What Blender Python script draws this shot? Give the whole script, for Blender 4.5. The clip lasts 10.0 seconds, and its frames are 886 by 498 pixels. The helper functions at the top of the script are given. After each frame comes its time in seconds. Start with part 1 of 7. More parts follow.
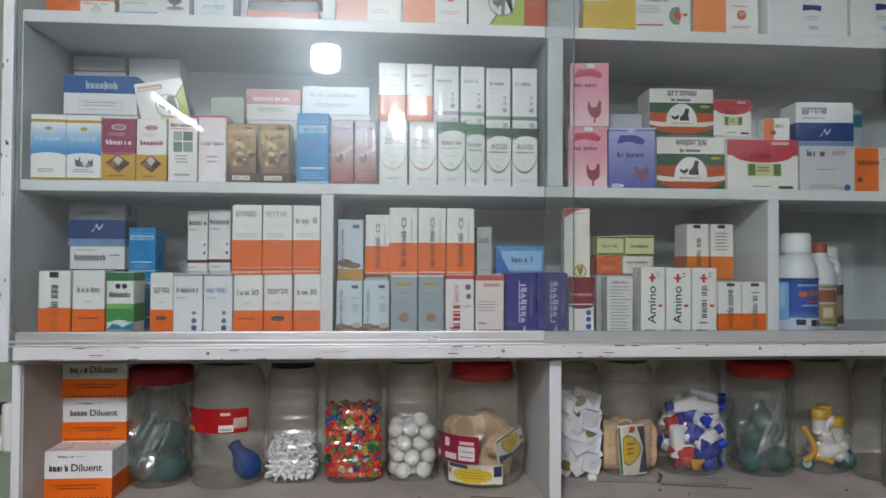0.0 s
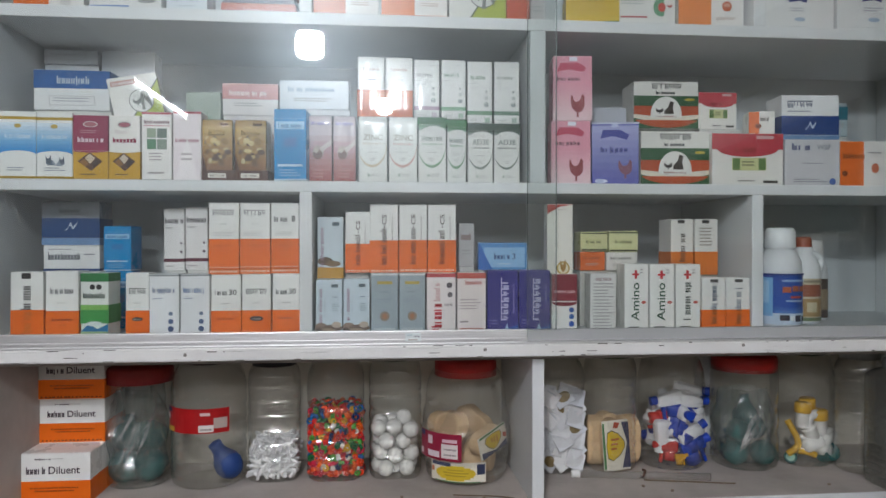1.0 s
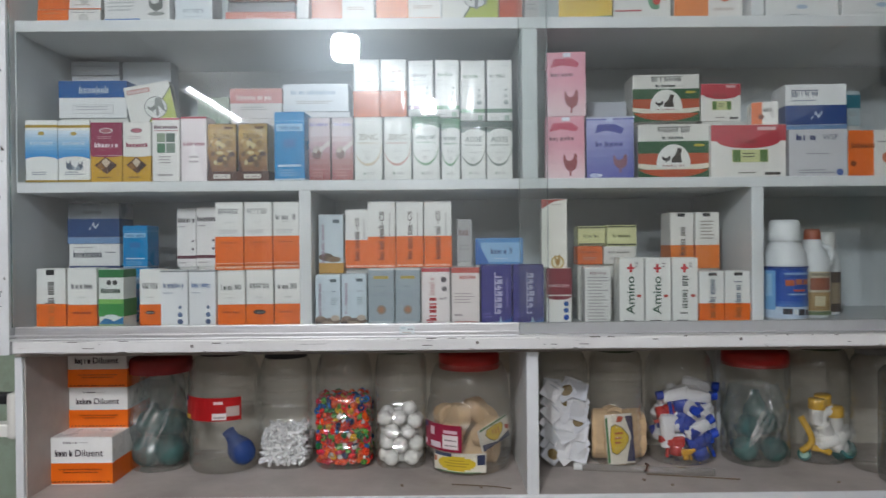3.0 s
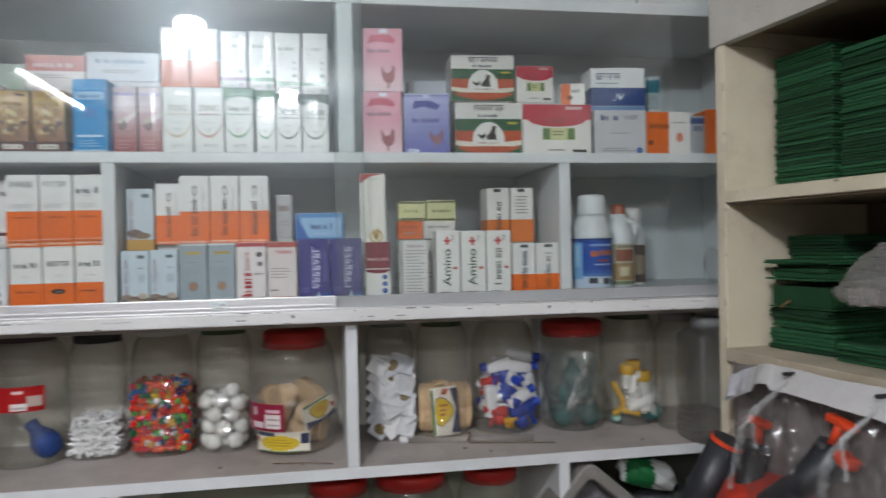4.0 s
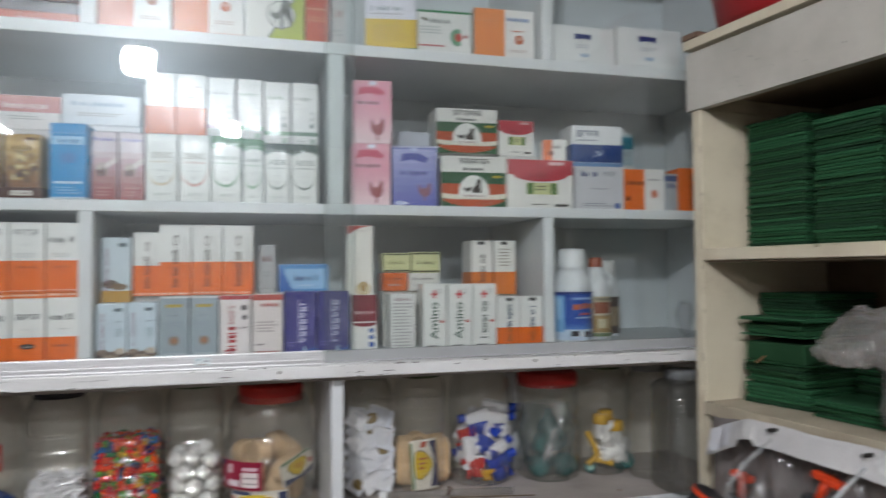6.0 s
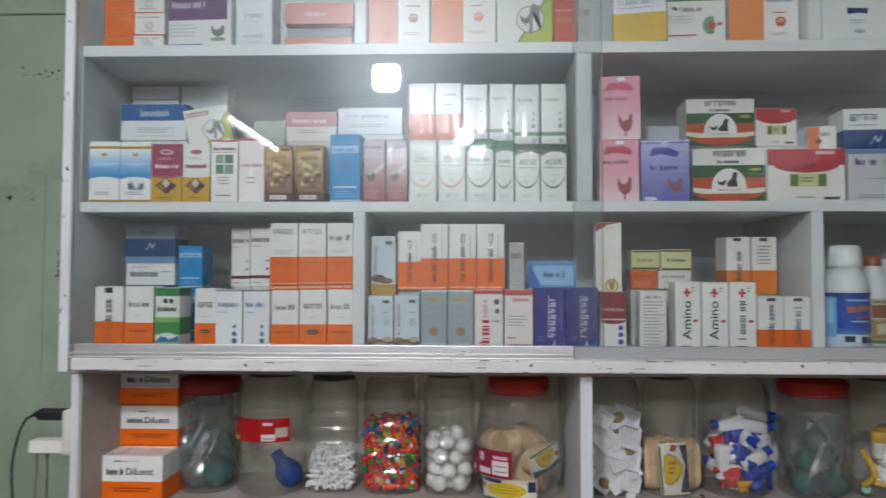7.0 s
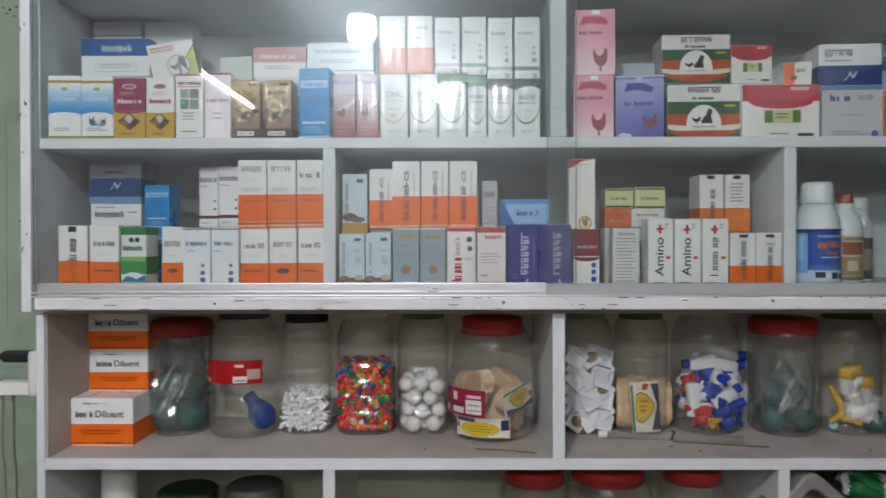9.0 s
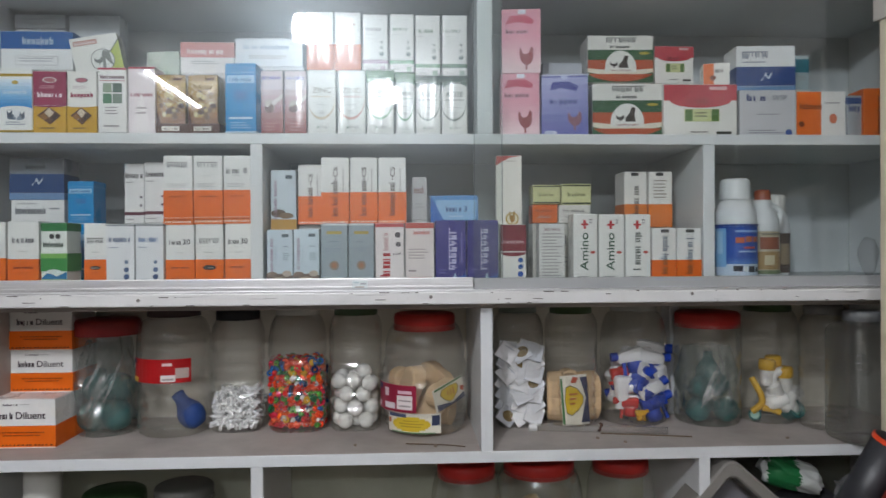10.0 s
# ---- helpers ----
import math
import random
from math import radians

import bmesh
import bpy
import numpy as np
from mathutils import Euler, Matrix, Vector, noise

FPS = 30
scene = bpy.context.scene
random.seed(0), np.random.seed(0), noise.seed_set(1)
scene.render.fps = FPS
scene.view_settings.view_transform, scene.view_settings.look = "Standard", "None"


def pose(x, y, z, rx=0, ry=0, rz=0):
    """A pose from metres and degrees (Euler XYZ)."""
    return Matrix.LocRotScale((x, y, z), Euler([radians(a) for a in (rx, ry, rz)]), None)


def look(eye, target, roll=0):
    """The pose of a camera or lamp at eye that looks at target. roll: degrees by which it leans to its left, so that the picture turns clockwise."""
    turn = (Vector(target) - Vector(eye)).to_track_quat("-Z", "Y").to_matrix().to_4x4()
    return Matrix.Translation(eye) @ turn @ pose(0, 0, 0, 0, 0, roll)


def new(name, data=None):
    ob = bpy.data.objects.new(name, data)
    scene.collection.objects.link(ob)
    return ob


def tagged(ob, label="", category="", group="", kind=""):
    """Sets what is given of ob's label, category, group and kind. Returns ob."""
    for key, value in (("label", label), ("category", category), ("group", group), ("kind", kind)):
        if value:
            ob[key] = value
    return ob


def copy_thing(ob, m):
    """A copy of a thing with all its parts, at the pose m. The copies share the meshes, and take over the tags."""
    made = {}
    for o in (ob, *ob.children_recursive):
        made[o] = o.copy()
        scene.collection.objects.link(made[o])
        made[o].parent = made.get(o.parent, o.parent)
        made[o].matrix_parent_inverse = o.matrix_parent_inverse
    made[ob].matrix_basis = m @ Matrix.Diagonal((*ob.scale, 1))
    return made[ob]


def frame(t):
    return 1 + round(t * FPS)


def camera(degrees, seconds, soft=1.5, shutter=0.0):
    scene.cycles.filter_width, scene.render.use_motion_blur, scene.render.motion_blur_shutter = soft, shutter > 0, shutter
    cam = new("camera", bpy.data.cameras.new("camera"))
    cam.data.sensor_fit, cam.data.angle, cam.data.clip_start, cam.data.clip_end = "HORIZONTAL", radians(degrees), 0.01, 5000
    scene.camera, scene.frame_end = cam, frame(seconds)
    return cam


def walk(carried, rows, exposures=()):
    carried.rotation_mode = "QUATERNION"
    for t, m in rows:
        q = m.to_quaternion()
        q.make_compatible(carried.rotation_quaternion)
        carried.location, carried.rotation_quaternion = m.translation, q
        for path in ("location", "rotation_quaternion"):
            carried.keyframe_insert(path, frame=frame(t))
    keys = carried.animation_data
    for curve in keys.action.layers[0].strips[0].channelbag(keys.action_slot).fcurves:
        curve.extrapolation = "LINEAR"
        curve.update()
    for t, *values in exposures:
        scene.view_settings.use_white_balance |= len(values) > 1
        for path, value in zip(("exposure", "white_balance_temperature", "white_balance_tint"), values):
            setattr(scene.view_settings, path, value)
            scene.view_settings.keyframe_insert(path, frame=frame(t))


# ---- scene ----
cam = camera(63.7, 10.0, 1.5, 0.5)
PATH = [
    (0, (0.121, -1.391, 1.469), (0.287, 0.601, 1.507), 0.3),
    (0.5, (0.137, -1.382, 1.474), (0.317, 0.61, 1.505), 0.0),
    (1, (0.142, -1.373, 1.499), (0.333, 0.617, 1.488), 0.0),
    (1.5, (0.141, -1.38, 1.507), (0.328, 0.611, 1.502), 0.2),
    (2, (0.14, -1.388, 1.513), (0.302, 0.606, 1.494), 0.5),
    (2.2, (0.149, -1.394, 1.506), (0.257, 0.603, 1.495), 0.6),
    (3.3, (0.338, -1.438, 1.477), (0.345, 0.561, 1.462), -0.6),
    (3.5, (0.373, -1.452, 1.457), (0.451, 0.547, 1.463), -0.9),
    (4, (0.401, -1.432, 1.436), (0.744, 0.538, 1.42), -1.1),
    (4.5, (0.396, -1.415, 1.45), (1.013, 0.488, 1.441), -0.4),
    (5, (0.359, -1.399, 1.48), (1.166, 0.431, 1.504), -0.6),
    (5.25, (0.337, -1.396, 1.490), (1.153, 0.434, 1.528), -0.5),
    (5.5, (0.313, -1.394, 1.497), (1.073, 0.456, 1.55), -0.4),
    (6, (0.282, -1.402, 1.486), (0.825, 0.522, 1.55), -0.4),
    (6.2, (0.25, -1.399, 1.473), (0.656, 0.558, 1.542), -0.4),
    (7.3, (0.212, -1.419, 1.472), (0.083, 0.576, 1.544), 0.5),
    (7.5, (0.2, -1.414, 1.475), (0.066, 0.581, 1.521), 0.6),
    (8, (0.204, -1.406, 1.459), (0.082, 0.591, 1.477), 0.6),
    (8.5, (0.217, -1.402, 1.429), (0.128, 0.596, 1.437), 0.8),
    (9, (0.243, -1.396, 1.415), (0.231, 0.604, 1.397), -0.1),
    (9.5, (0.271, -1.397, 1.406), (0.328, 0.602, 1.393), 0.2),
    (10, (0.303, -1.407, 1.398), (0.406, 0.591, 1.391), -0.3),
]
walk(cam, [(t, look(eye, target, roll)) for t, eye, target, roll in PATH], [(0, 0, 6400, 11.5), (4.2, 0.08, 6400, 11.5), (5, 0.21, 6400, 11.5), (5.5, 0.20, 6400, 11.5), (6.1, 0.10, 6400, 11.5), (7.3, 0, 6400, 11.5), (10, 0, 6400, 11.5)])

LAMP_STRENGTH, TUBE_STRENGTH, CEIL = 408.0, 120.0, 2.64

# ---- world and exposure ----
world = bpy.data.worlds.new("dim_room")
scene.world = world
world.use_nodes = True
world.node_tree.nodes["Background"].inputs["Color"].default_value = (0.75, 0.85, 1.0, 1)
world.node_tree.nodes["Background"].inputs["Strength"].default_value = 0.05


# ---- materials ----
def srgb(code):
    """Linear colour from a six-digit code."""
    out = []
    for n in (0, 2, 4):
        v = int(code[n:n + 2], 16) / 255
        out.append(v / 12.92 if v < 0.04045 else ((v + 0.055) / 1.055) ** 2.4)
    return (*out, 1.0)


class Nodes:
    """A short way to wire one material."""

    def __init__(self, name):
        self.mat = bpy.data.materials.new(name)
        self.mat.use_nodes = True
        self.tree = self.mat.node_tree
        self.bsdf = self.tree.nodes["Principled BSDF"]
        self.output = self.tree.nodes["Material Output"]

    def add(self, kind, **values):
        node = self.tree.nodes.new(kind)
        for key, value in values.items():
            node.inputs[key.replace("_", " ")].default_value = value
        return node

    def link(self, a, b):
        self.tree.links.new(a, b)

    def place(self, scale=1.0, spread=True):
        """Object coordinates, shifted for each object so that no two look the same."""
        coord = self.add("ShaderNodeTexCoord")
        if not spread:
            return coord.outputs["Object"]
        info = self.add("ShaderNodeObjectInfo")
        shift = self.tree.nodes.new("ShaderNodeVectorMath")
        shift.operation = "MULTIPLY_ADD"
        self.link(info.outputs["Random"], shift.inputs[0])
        shift.inputs[1].default_value = (13.0, 7.0, 17.0)
        self.link(coord.outputs["Object"], shift.inputs[2])
        return shift.outputs[0]

    def noise(self, where, scale, detail=4.0, rough=0.55):
        n = self.add("ShaderNodeTexNoise", Scale=scale, Detail=detail, Roughness=rough)
        self.link(where, n.inputs["Vector"])
        return n.outputs["Fac"]

    def ramp(self, value, *stops):
        r = self.add("ShaderNodeValToRGB")
        el = r.color_ramp.elements
        el[0].position, el[0].color = stops[0]
        el[1].position, el[1].color = stops[-1]
        for p, c in stops[1:-1]:
            el.new(p).color = c
        self.link(value, r.inputs["Fac"])
        return r.outputs["Color"]

    def blend(self, fac, a, b, kind="MIX"):
        m = self.tree.nodes.new("ShaderNodeMix")
        m.data_type, m.blend_type = "RGBA", kind
        for socket, v in ((m.inputs["Factor"], fac), (m.inputs["A"], a), (m.inputs["B"], b)):
            if isinstance(v, (int, float, tuple)):
                socket.default_value = v
            else:
                self.link(v, socket)
        return m.outputs["Result"]

    def bump(self, value, strength=0.2, distance=0.002):
        b = self.add("ShaderNodeBump", Strength=strength, Distance=distance)
        self.link(value, b.inputs["Height"])
        self.link(b.outputs["Normal"], self.bsdf.inputs["Normal"])
        return b.outputs["Normal"]


def grey(v):
    return (v, v, v, 1.0)


def painted(name, base, dirt, chips=0.0, rough=0.45, scale=1.0, stain=0.5, cracks=0.0, grime=None, smudge=None):
    """Brushed paint on board: faint tone changes, dirt, small chips and brush relief."""
    n = Nodes(name)
    where = n.place()
    tone = n.noise(where, 3.5 * scale, 6, 0.6)
    colour = n.blend(n.ramp(tone, (0.35, grey(0)), (0.75, grey(stain))), base, dirt)
    fine = n.noise(where, 60 * scale, 5, 0.7)
    colour = n.blend(n.ramp(fine, (0.62, grey(0)), (0.8, grey(0.35))), colour, dirt)
    if chips:
        spots = n.noise(where, 95, 3, 0.5)
        colour = n.blend(n.ramp(spots, (0.71 - 0.03 * chips, grey(0)), (0.73 - 0.03 * chips, grey(0.85))), colour, (0.05, 0.045, 0.04, 1))
    if cracks:
        lie = n.add("ShaderNodeMapping")
        lie.inputs["Scale"].default_value = (5, 160, 160)
        n.link(where, lie.inputs["Vector"])
        split = n.noise(lie.outputs[0], 1.5, 4, 0.6)
        colour = n.blend(n.ramp(split, (0.66 - 0.05 * cracks, grey(0)), (0.7 - 0.05 * cracks, grey(0.75))), colour, (0.07, 0.06, 0.055, 1))
    if grime:
        big = n.noise(where, 1.7, 9, 0.68)
        colour = n.blend(n.ramp(big, (0.5, grey(0)), (0.72, grey(0.75))), colour, grime)
    if smudge:
        mid = n.noise(where, 4.5, 8, 0.7)
        colour = n.blend(n.ramp(mid, (0.52, grey(0)), (0.72, grey(0.6))), colour, smudge)
        specks = n.noise(where, 28, 6, 0.75)
        colour = n.blend(n.ramp(specks, (0.66, grey(0)), (0.76, grey(0.55))), colour, smudge)
    n.link(colour, n.bsdf.inputs["Base Color"])
    n.bsdf.inputs["Roughness"].default_value = rough
    n.bump(n.noise(where, 130 * scale, 4, 0.6), 0.18, 0.0012)
    return n.mat


WHITE_PAINT = painted("white_shelf_paint", srgb("dcdfe0"), srgb("bcbcb8"), 0.0)
LEDGE_PAINT = painted("chipped_ledge_paint", srgb("dcdcda"), srgb("b4b0aa"), 0.0, 0.45, 1.0, 0.5, 0.3)
INNER_PAINT = painted("grey_white_inner_paint", srgb("ccd2d4"), srgb("acb0ae"), 0.0, 0.5)
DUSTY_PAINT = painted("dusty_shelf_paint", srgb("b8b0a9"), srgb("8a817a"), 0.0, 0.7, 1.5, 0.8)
CREAM_PAINT = painted("cream_board_paint", srgb("d3c9b1"), srgb("b4aa92"), 0.0, 0.55, 1.4, 0.5, 0.0, srgb("a89e8a"), srgb("a4947a"))
CREAM_DUSTY = painted("dusty_cream_board_paint", srgb("b8ad98"), srgb("978b76"), 0.0, 0.7, 1.6, 0.8, 0.0, srgb("8c806c"))
# brown that puts the shade inside the cream unit into the colour
SHADE_BROWN = painted("shade_brown_board", srgb("85745e"), srgb("68583f"), 0.0, 0.8, 2.0, 0.8)
FASCIA_PAINT = painted("dull_white_board_paint", srgb("bfbbb1"), srgb("a09c91"), 0.1, 0.5, 1.4, 0.6, 0.0, srgb("9c978c"))
GREEN_WALL = painted("green_distempered_wall", srgb("9bab98"), srgb("85957f"), 0.0, 0.8, 1.3, 0.8, 0.0, srgb("7e826b"), srgb("6a6752"))
# three tones for unseen walls, chosen to shape the bounce light
ROOM_PAINT = painted("plain_room_paint", srgb("847e79"), srgb("706a65"), 0.0, 0.8)
LOW_BOUNCE_PAINT = painted("low_bounce_wall_paint", srgb("68605a"), srgb("544d48"), 0.0, 0.85)
HIGH_BOUNCE_PAINT = painted("high_bounce_wall_paint", srgb("b8b1a8"), srgb("a09990"), 0.0, 0.8)
CEILING_PAINT = painted("ceiling_white_paint", srgb("ececea"), srgb("dcdad4"), 0.0, 0.8)
BAY_BACK = painted("stained_bay_back_paint", srgb("e6e2d6"), srgb("c4bca8"), 0.0, 0.65, 1.3, 0.7)
OLIVE_BACK = painted("dull_olive_back_paint", srgb("a9ab9a"), srgb("8c8e7c"), 0.0, 0.7, 1.2, 0.8)
CONCRETE = painted("worn_concrete", srgb("57534f"), srgb("3e3a37"), 0.0, 0.75, 0.8, 0.9)


def aluminium():
    n = Nodes("brushed_aluminium")
    where = n.place()
    stretch = n.add("ShaderNodeMapping")
    stretch.inputs["Scale"].default_value = (3, 200, 200)
    n.link(where, stretch.inputs["Vector"])
    streak = n.noise(stretch.outputs[0], 4, 4)
    n.link(n.ramp(streak, (0.3, grey(0.55)), (0.7, grey(0.72))), n.bsdf.inputs["Base Color"])
    n.bsdf.inputs["Metallic"].default_value = 0.85
    n.link(n.ramp(streak, (0.2, grey(0.38)), (0.8, grey(0.55))), n.bsdf.inputs["Roughness"])
    n.bump(streak, 0.08, 0.0005)
    return n.mat


ALUMINIUM = aluminium()
DULL_METAL = painted("dusty_dull_metal", srgb("a2a4a4"), srgb("868684"), 0.0, 0.45)


def clear(name, tint, rough, ior, milk=0.0, relief=0.0, relief_scale=60, milk_colour=(0.8, 0.8, 0.8, 1), smear=0.0, haze=0.0, rim=5.0):
    """Thin clear sheet: straight through, with a mirror's gloss by its angle, and some milkiness."""
    n = Nodes(name)
    tree = n.tree
    tree.nodes.remove(n.bsdf)
    see = n.add("ShaderNodeBsdfTransparent", Color=tint)
    shine = n.add("ShaderNodeBsdfGlossy", Roughness=rough)
    weight = n.add("ShaderNodeLayerWeight", Blend=0.5)
    power = n.tree.nodes.new("ShaderNodeMath")
    power.operation = "POWER"
    n.link(weight.outputs["Facing"], power.inputs[0])
    power.inputs[1].default_value = rim
    fres = n.tree.nodes.new("ShaderNodeMath")
    fres.operation = "MULTIPLY_ADD"
    n.link(power.outputs[0], fres.inputs[0])
    still = ((ior - 1) / (ior + 1)) ** 2
    fres.inputs[1].default_value, fres.inputs[2].default_value = 0.9 - still, still
    where = n.place()
    if relief:
        b = n.add("ShaderNodeBump", Strength=relief, Distance=0.004)
        n.link(n.noise(where, relief_scale, 3, 0.5), b.inputs["Height"])
        n.link(b.outputs["Normal"], shine.inputs["Normal"])
        n.link(b.outputs["Normal"], weight.inputs["Normal"])
    base = see.outputs[0]
    if milk or smear:
        cloud = n.add("ShaderNodeBsdfDiffuse", Color=milk_colour)
        mix = n.add("ShaderNodeMixShader", Fac=milk)
        if smear:
            marks = n.noise(where, 7, 7, 0.65)
            n.link(n.ramp(marks, (0.4, grey(milk)), (0.8, grey(milk + smear))), mix.inputs["Fac"])
        n.link(base, mix.inputs[1])
        n.link(cloud.outputs[0], mix.inputs[2])
        base = mix.outputs[0]
    if haze:
        # a greasy dust film that spreads the gloss
        veil = n.add("ShaderNodeBsdfGlossy", Roughness=0.29, Color=(0.80, 0.94, 1.0, 1))
        mix = n.add("ShaderNodeMixShader")
        wipes = n.noise(where, 3.2, 6, 0.6)
        n.link(n.ramp(wipes, (0.3, grey(haze * 0.7)), (0.75, grey(haze * 1.4))), mix.inputs["Fac"])
        n.link(base, mix.inputs[1])
        n.link(veil.outputs[0], mix.inputs[2])
        base = mix.outputs[0]
    top = n.add("ShaderNodeMixShader")
    n.link(fres.outputs[0], top.inputs["Fac"])
    n.link(base, top.inputs[1])
    n.link(shine.outputs[0], top.inputs[2])
    n.link(top.outputs[0], n.output.inputs["Surface"])
    return n.mat


PANE_GLASS = clear("dusty_pane_glass", (0.97, 0.985, 0.98, 1), 0.012, 1.5, 0.004, 0, smear=0.014, haze=0.013)
PANE_EDGE = clear("green_glass_edge", (0.72, 0.82, 0.80, 1), 0.05, 1.5, 0.25, 0, milk_colour=(0.32, 0.38, 0.38, 1))
PET = clear("clear_jar_plastic", (0.98, 0.98, 0.968, 1), 0.045, 1.8, 0.032, 0.20, 26, (0.70, 0.68, 0.60, 1), 0.06, rim=2.6)
PET_GREY = clear("smoky_jar_plastic", (0.78, 0.78, 0.76, 1), 0.14, 1.7, 0.09, 0.10, 22, (0.40, 0.39, 0.36, 1), 0.06, rim=2.8)
FILM = clear("clear_wrapping_film", (0.86, 0.90, 0.90, 1), 0.08, 1.85, 0.07, 1.0, 30, (0.34, 0.40, 0.40, 1), 0.18, rim=3.4)
POLY = clear("milky_poly_bag", (0.95, 0.95, 0.95, 1), 0.08, 1.65, 0.11, 1.0, 60, (0.58, 0.59, 0.62, 1), 0.20, rim=3.2)
POLY_FOLDS = clear("folded_poly_film", (0.88, 0.87, 0.86, 1), 0.07, 1.8, 0.16, 1.0, 85, (0.50, 0.47, 0.44, 1), 0.30, rim=3.0)
# film with white in its colour, painting the glints along folds
GLINT_FILM = clear("whitened_film_glint", (0.95, 0.95, 0.95, 1), 0.16, 1.8, 0.16, 1.0, 60, (0.75, 0.77, 0.77, 1), 0.45)
WRAP = clear("tight_shrink_wrap", (0.99, 0.99, 0.99, 1), 0.12, 1.55, 0.012, 0.05, 10, (0.8, 0.82, 0.82, 1), 0.03)
PACK_FILM = clear("dull_pack_film", (0.80, 0.77, 0.75, 1), 0.25, 1.45, 0.72, 0.6, 26, (0.24, 0.215, 0.205, 1), 0.15)
PACK_FRONT = clear("shiny_pack_film", (0.95, 0.94, 0.93, 1), 0.13, 1.6, 0.06, 1.0, 30, (0.30, 0.28, 0.27, 1), 0.16)
GREY_FILM = clear("grey_bag_film", (0.85, 0.85, 0.84, 1), 0.12, 1.5, 0.45, 1.0, 26, (0.32, 0.31, 0.30, 1), 0.2)

INKS = {}
GILT = ("b89a3c",)


def ink(code, rough=0.28, metal=0.0, kind="card"):
    """Printed or dyed stuff of one colour, with faint tone changes, from a colour code."""
    if code in GILT:
        rough, metal = 0.25, 0.65
    key = (code, rough, metal, kind)
    if key in INKS:
        return INKS[key]
    n = Nodes(kind + "_" + code)
    where = n.place()
    base = srgb(code)
    dark = tuple(0.8 * v for v in base[:3]) + (1.0,)
    tone = n.noise(where, 22, 5, 0.6)
    n.link(n.blend(n.ramp(tone, (0.4, grey(0)), (0.85, grey(0.55))), base, dark), n.bsdf.inputs["Base Color"])
    n.link(n.ramp(tone, (0.3, grey(rough)), (0.7, grey(min(1, rough + 0.15)))), n.bsdf.inputs["Roughness"])
    n.bsdf.inputs["Metallic"].default_value = metal
    if kind == "card":
        n.bsdf.inputs["Specular IOR Level"].default_value = 0.3
    n.bump(n.noise(where, 55, 3, 0.5), 0.12, 0.002)
    INKS[key] = n.mat
    return n.mat


def glowing(name, colour, strength):
    n = Nodes(name)
    n.tree.nodes.remove(n.bsdf)
    e = n.add("ShaderNodeEmission", Color=colour, Strength=strength)
    n.link(e.outputs[0], n.output.inputs["Surface"])
    return n.mat


# ---- building helpers ----
def part(name, bm, material, parent=None, label="", smooth=False):
    """Links a bmesh as one mesh object, under a thing or part where one is given."""
    me = bpy.data.meshes.new(name)
    bm.to_mesh(me)
    bm.free()
    if smooth:
        me.polygons.foreach_set("use_smooth", [True] * len(me.polygons))
    me.materials.append(material)
    ob = new(name, me)
    ob.parent = parent
    if label:
        ob["label"] = label
    return ob


def cuboid(x0, x1, y0, y1, z0, z1, bevel=0.0, bm=None):
    """A box between those limits, its edges rounded by bevel."""
    bm = bm or bmesh.new()
    m = Matrix.LocRotScale(((x0 + x1) / 2, (y0 + y1) / 2, (z0 + z1) / 2), None, (abs(x1 - x0), abs(y1 - y0), abs(z1 - z0)))
    made = bmesh.ops.create_cube(bm, size=1, matrix=m)["verts"]
    if bevel:
        edges = list({e for v in made for e in v.link_edges})
        bmesh.ops.bevel(bm, geom=edges, offset=bevel, segments=2, profile=0.6, affect="EDGES")
    return bm


def board(name, x0, x1, y0, y1, z0, z1, material, parent=None, bevel=0.002, label=""):
    return part(name, cuboid(x0, x1, y0, y1, z0, z1, bevel), material, parent, label)


def lathe(profile, turns=40, bm=None, m=None, ripple=None):
    """A turned shape from (radius, height) pairs. ripple(angle, z, r) may change the radius."""
    bm = bm or bmesh.new()
    rings = []
    for r, z in profile:
        ring = []
        for i in range(turns):
            a = 2 * math.pi * i / turns
            rr = ripple(a, z, r) if ripple else r
            p = Vector((rr * math.cos(a), rr * math.sin(a), z))
            ring.append(bm.verts.new(m @ p if m else p))
        rings.append(ring)
    for a, b in zip(rings, rings[1:]):
        for i in range(turns):
            j = (i + 1) % turns
            bm.faces.new((a[i], a[j], b[j], b[i]))
    for ring, r, flip in ((rings[0], profile[0][0], True), (rings[-1], profile[-1][0], False)):
        if r < 0.0021:
            bm.faces.new(ring[::-1] if flip else ring)
    return bm


def rod(a, b, r, bm=None, sides=10, r2=None):
    """A round bar between two points."""
    bm = bm or bmesh.new()
    a, b = Vector(a), Vector(b)
    m = Matrix.Translation((a + b) / 2) @ (b - a).to_track_quat("Z", "Y").to_matrix().to_4x4()
    bmesh.ops.create_cone(bm, cap_ends=True, segments=sides, radius1=r, radius2=r if r2 is None else r2, depth=(b - a).length, matrix=m)
    return bm


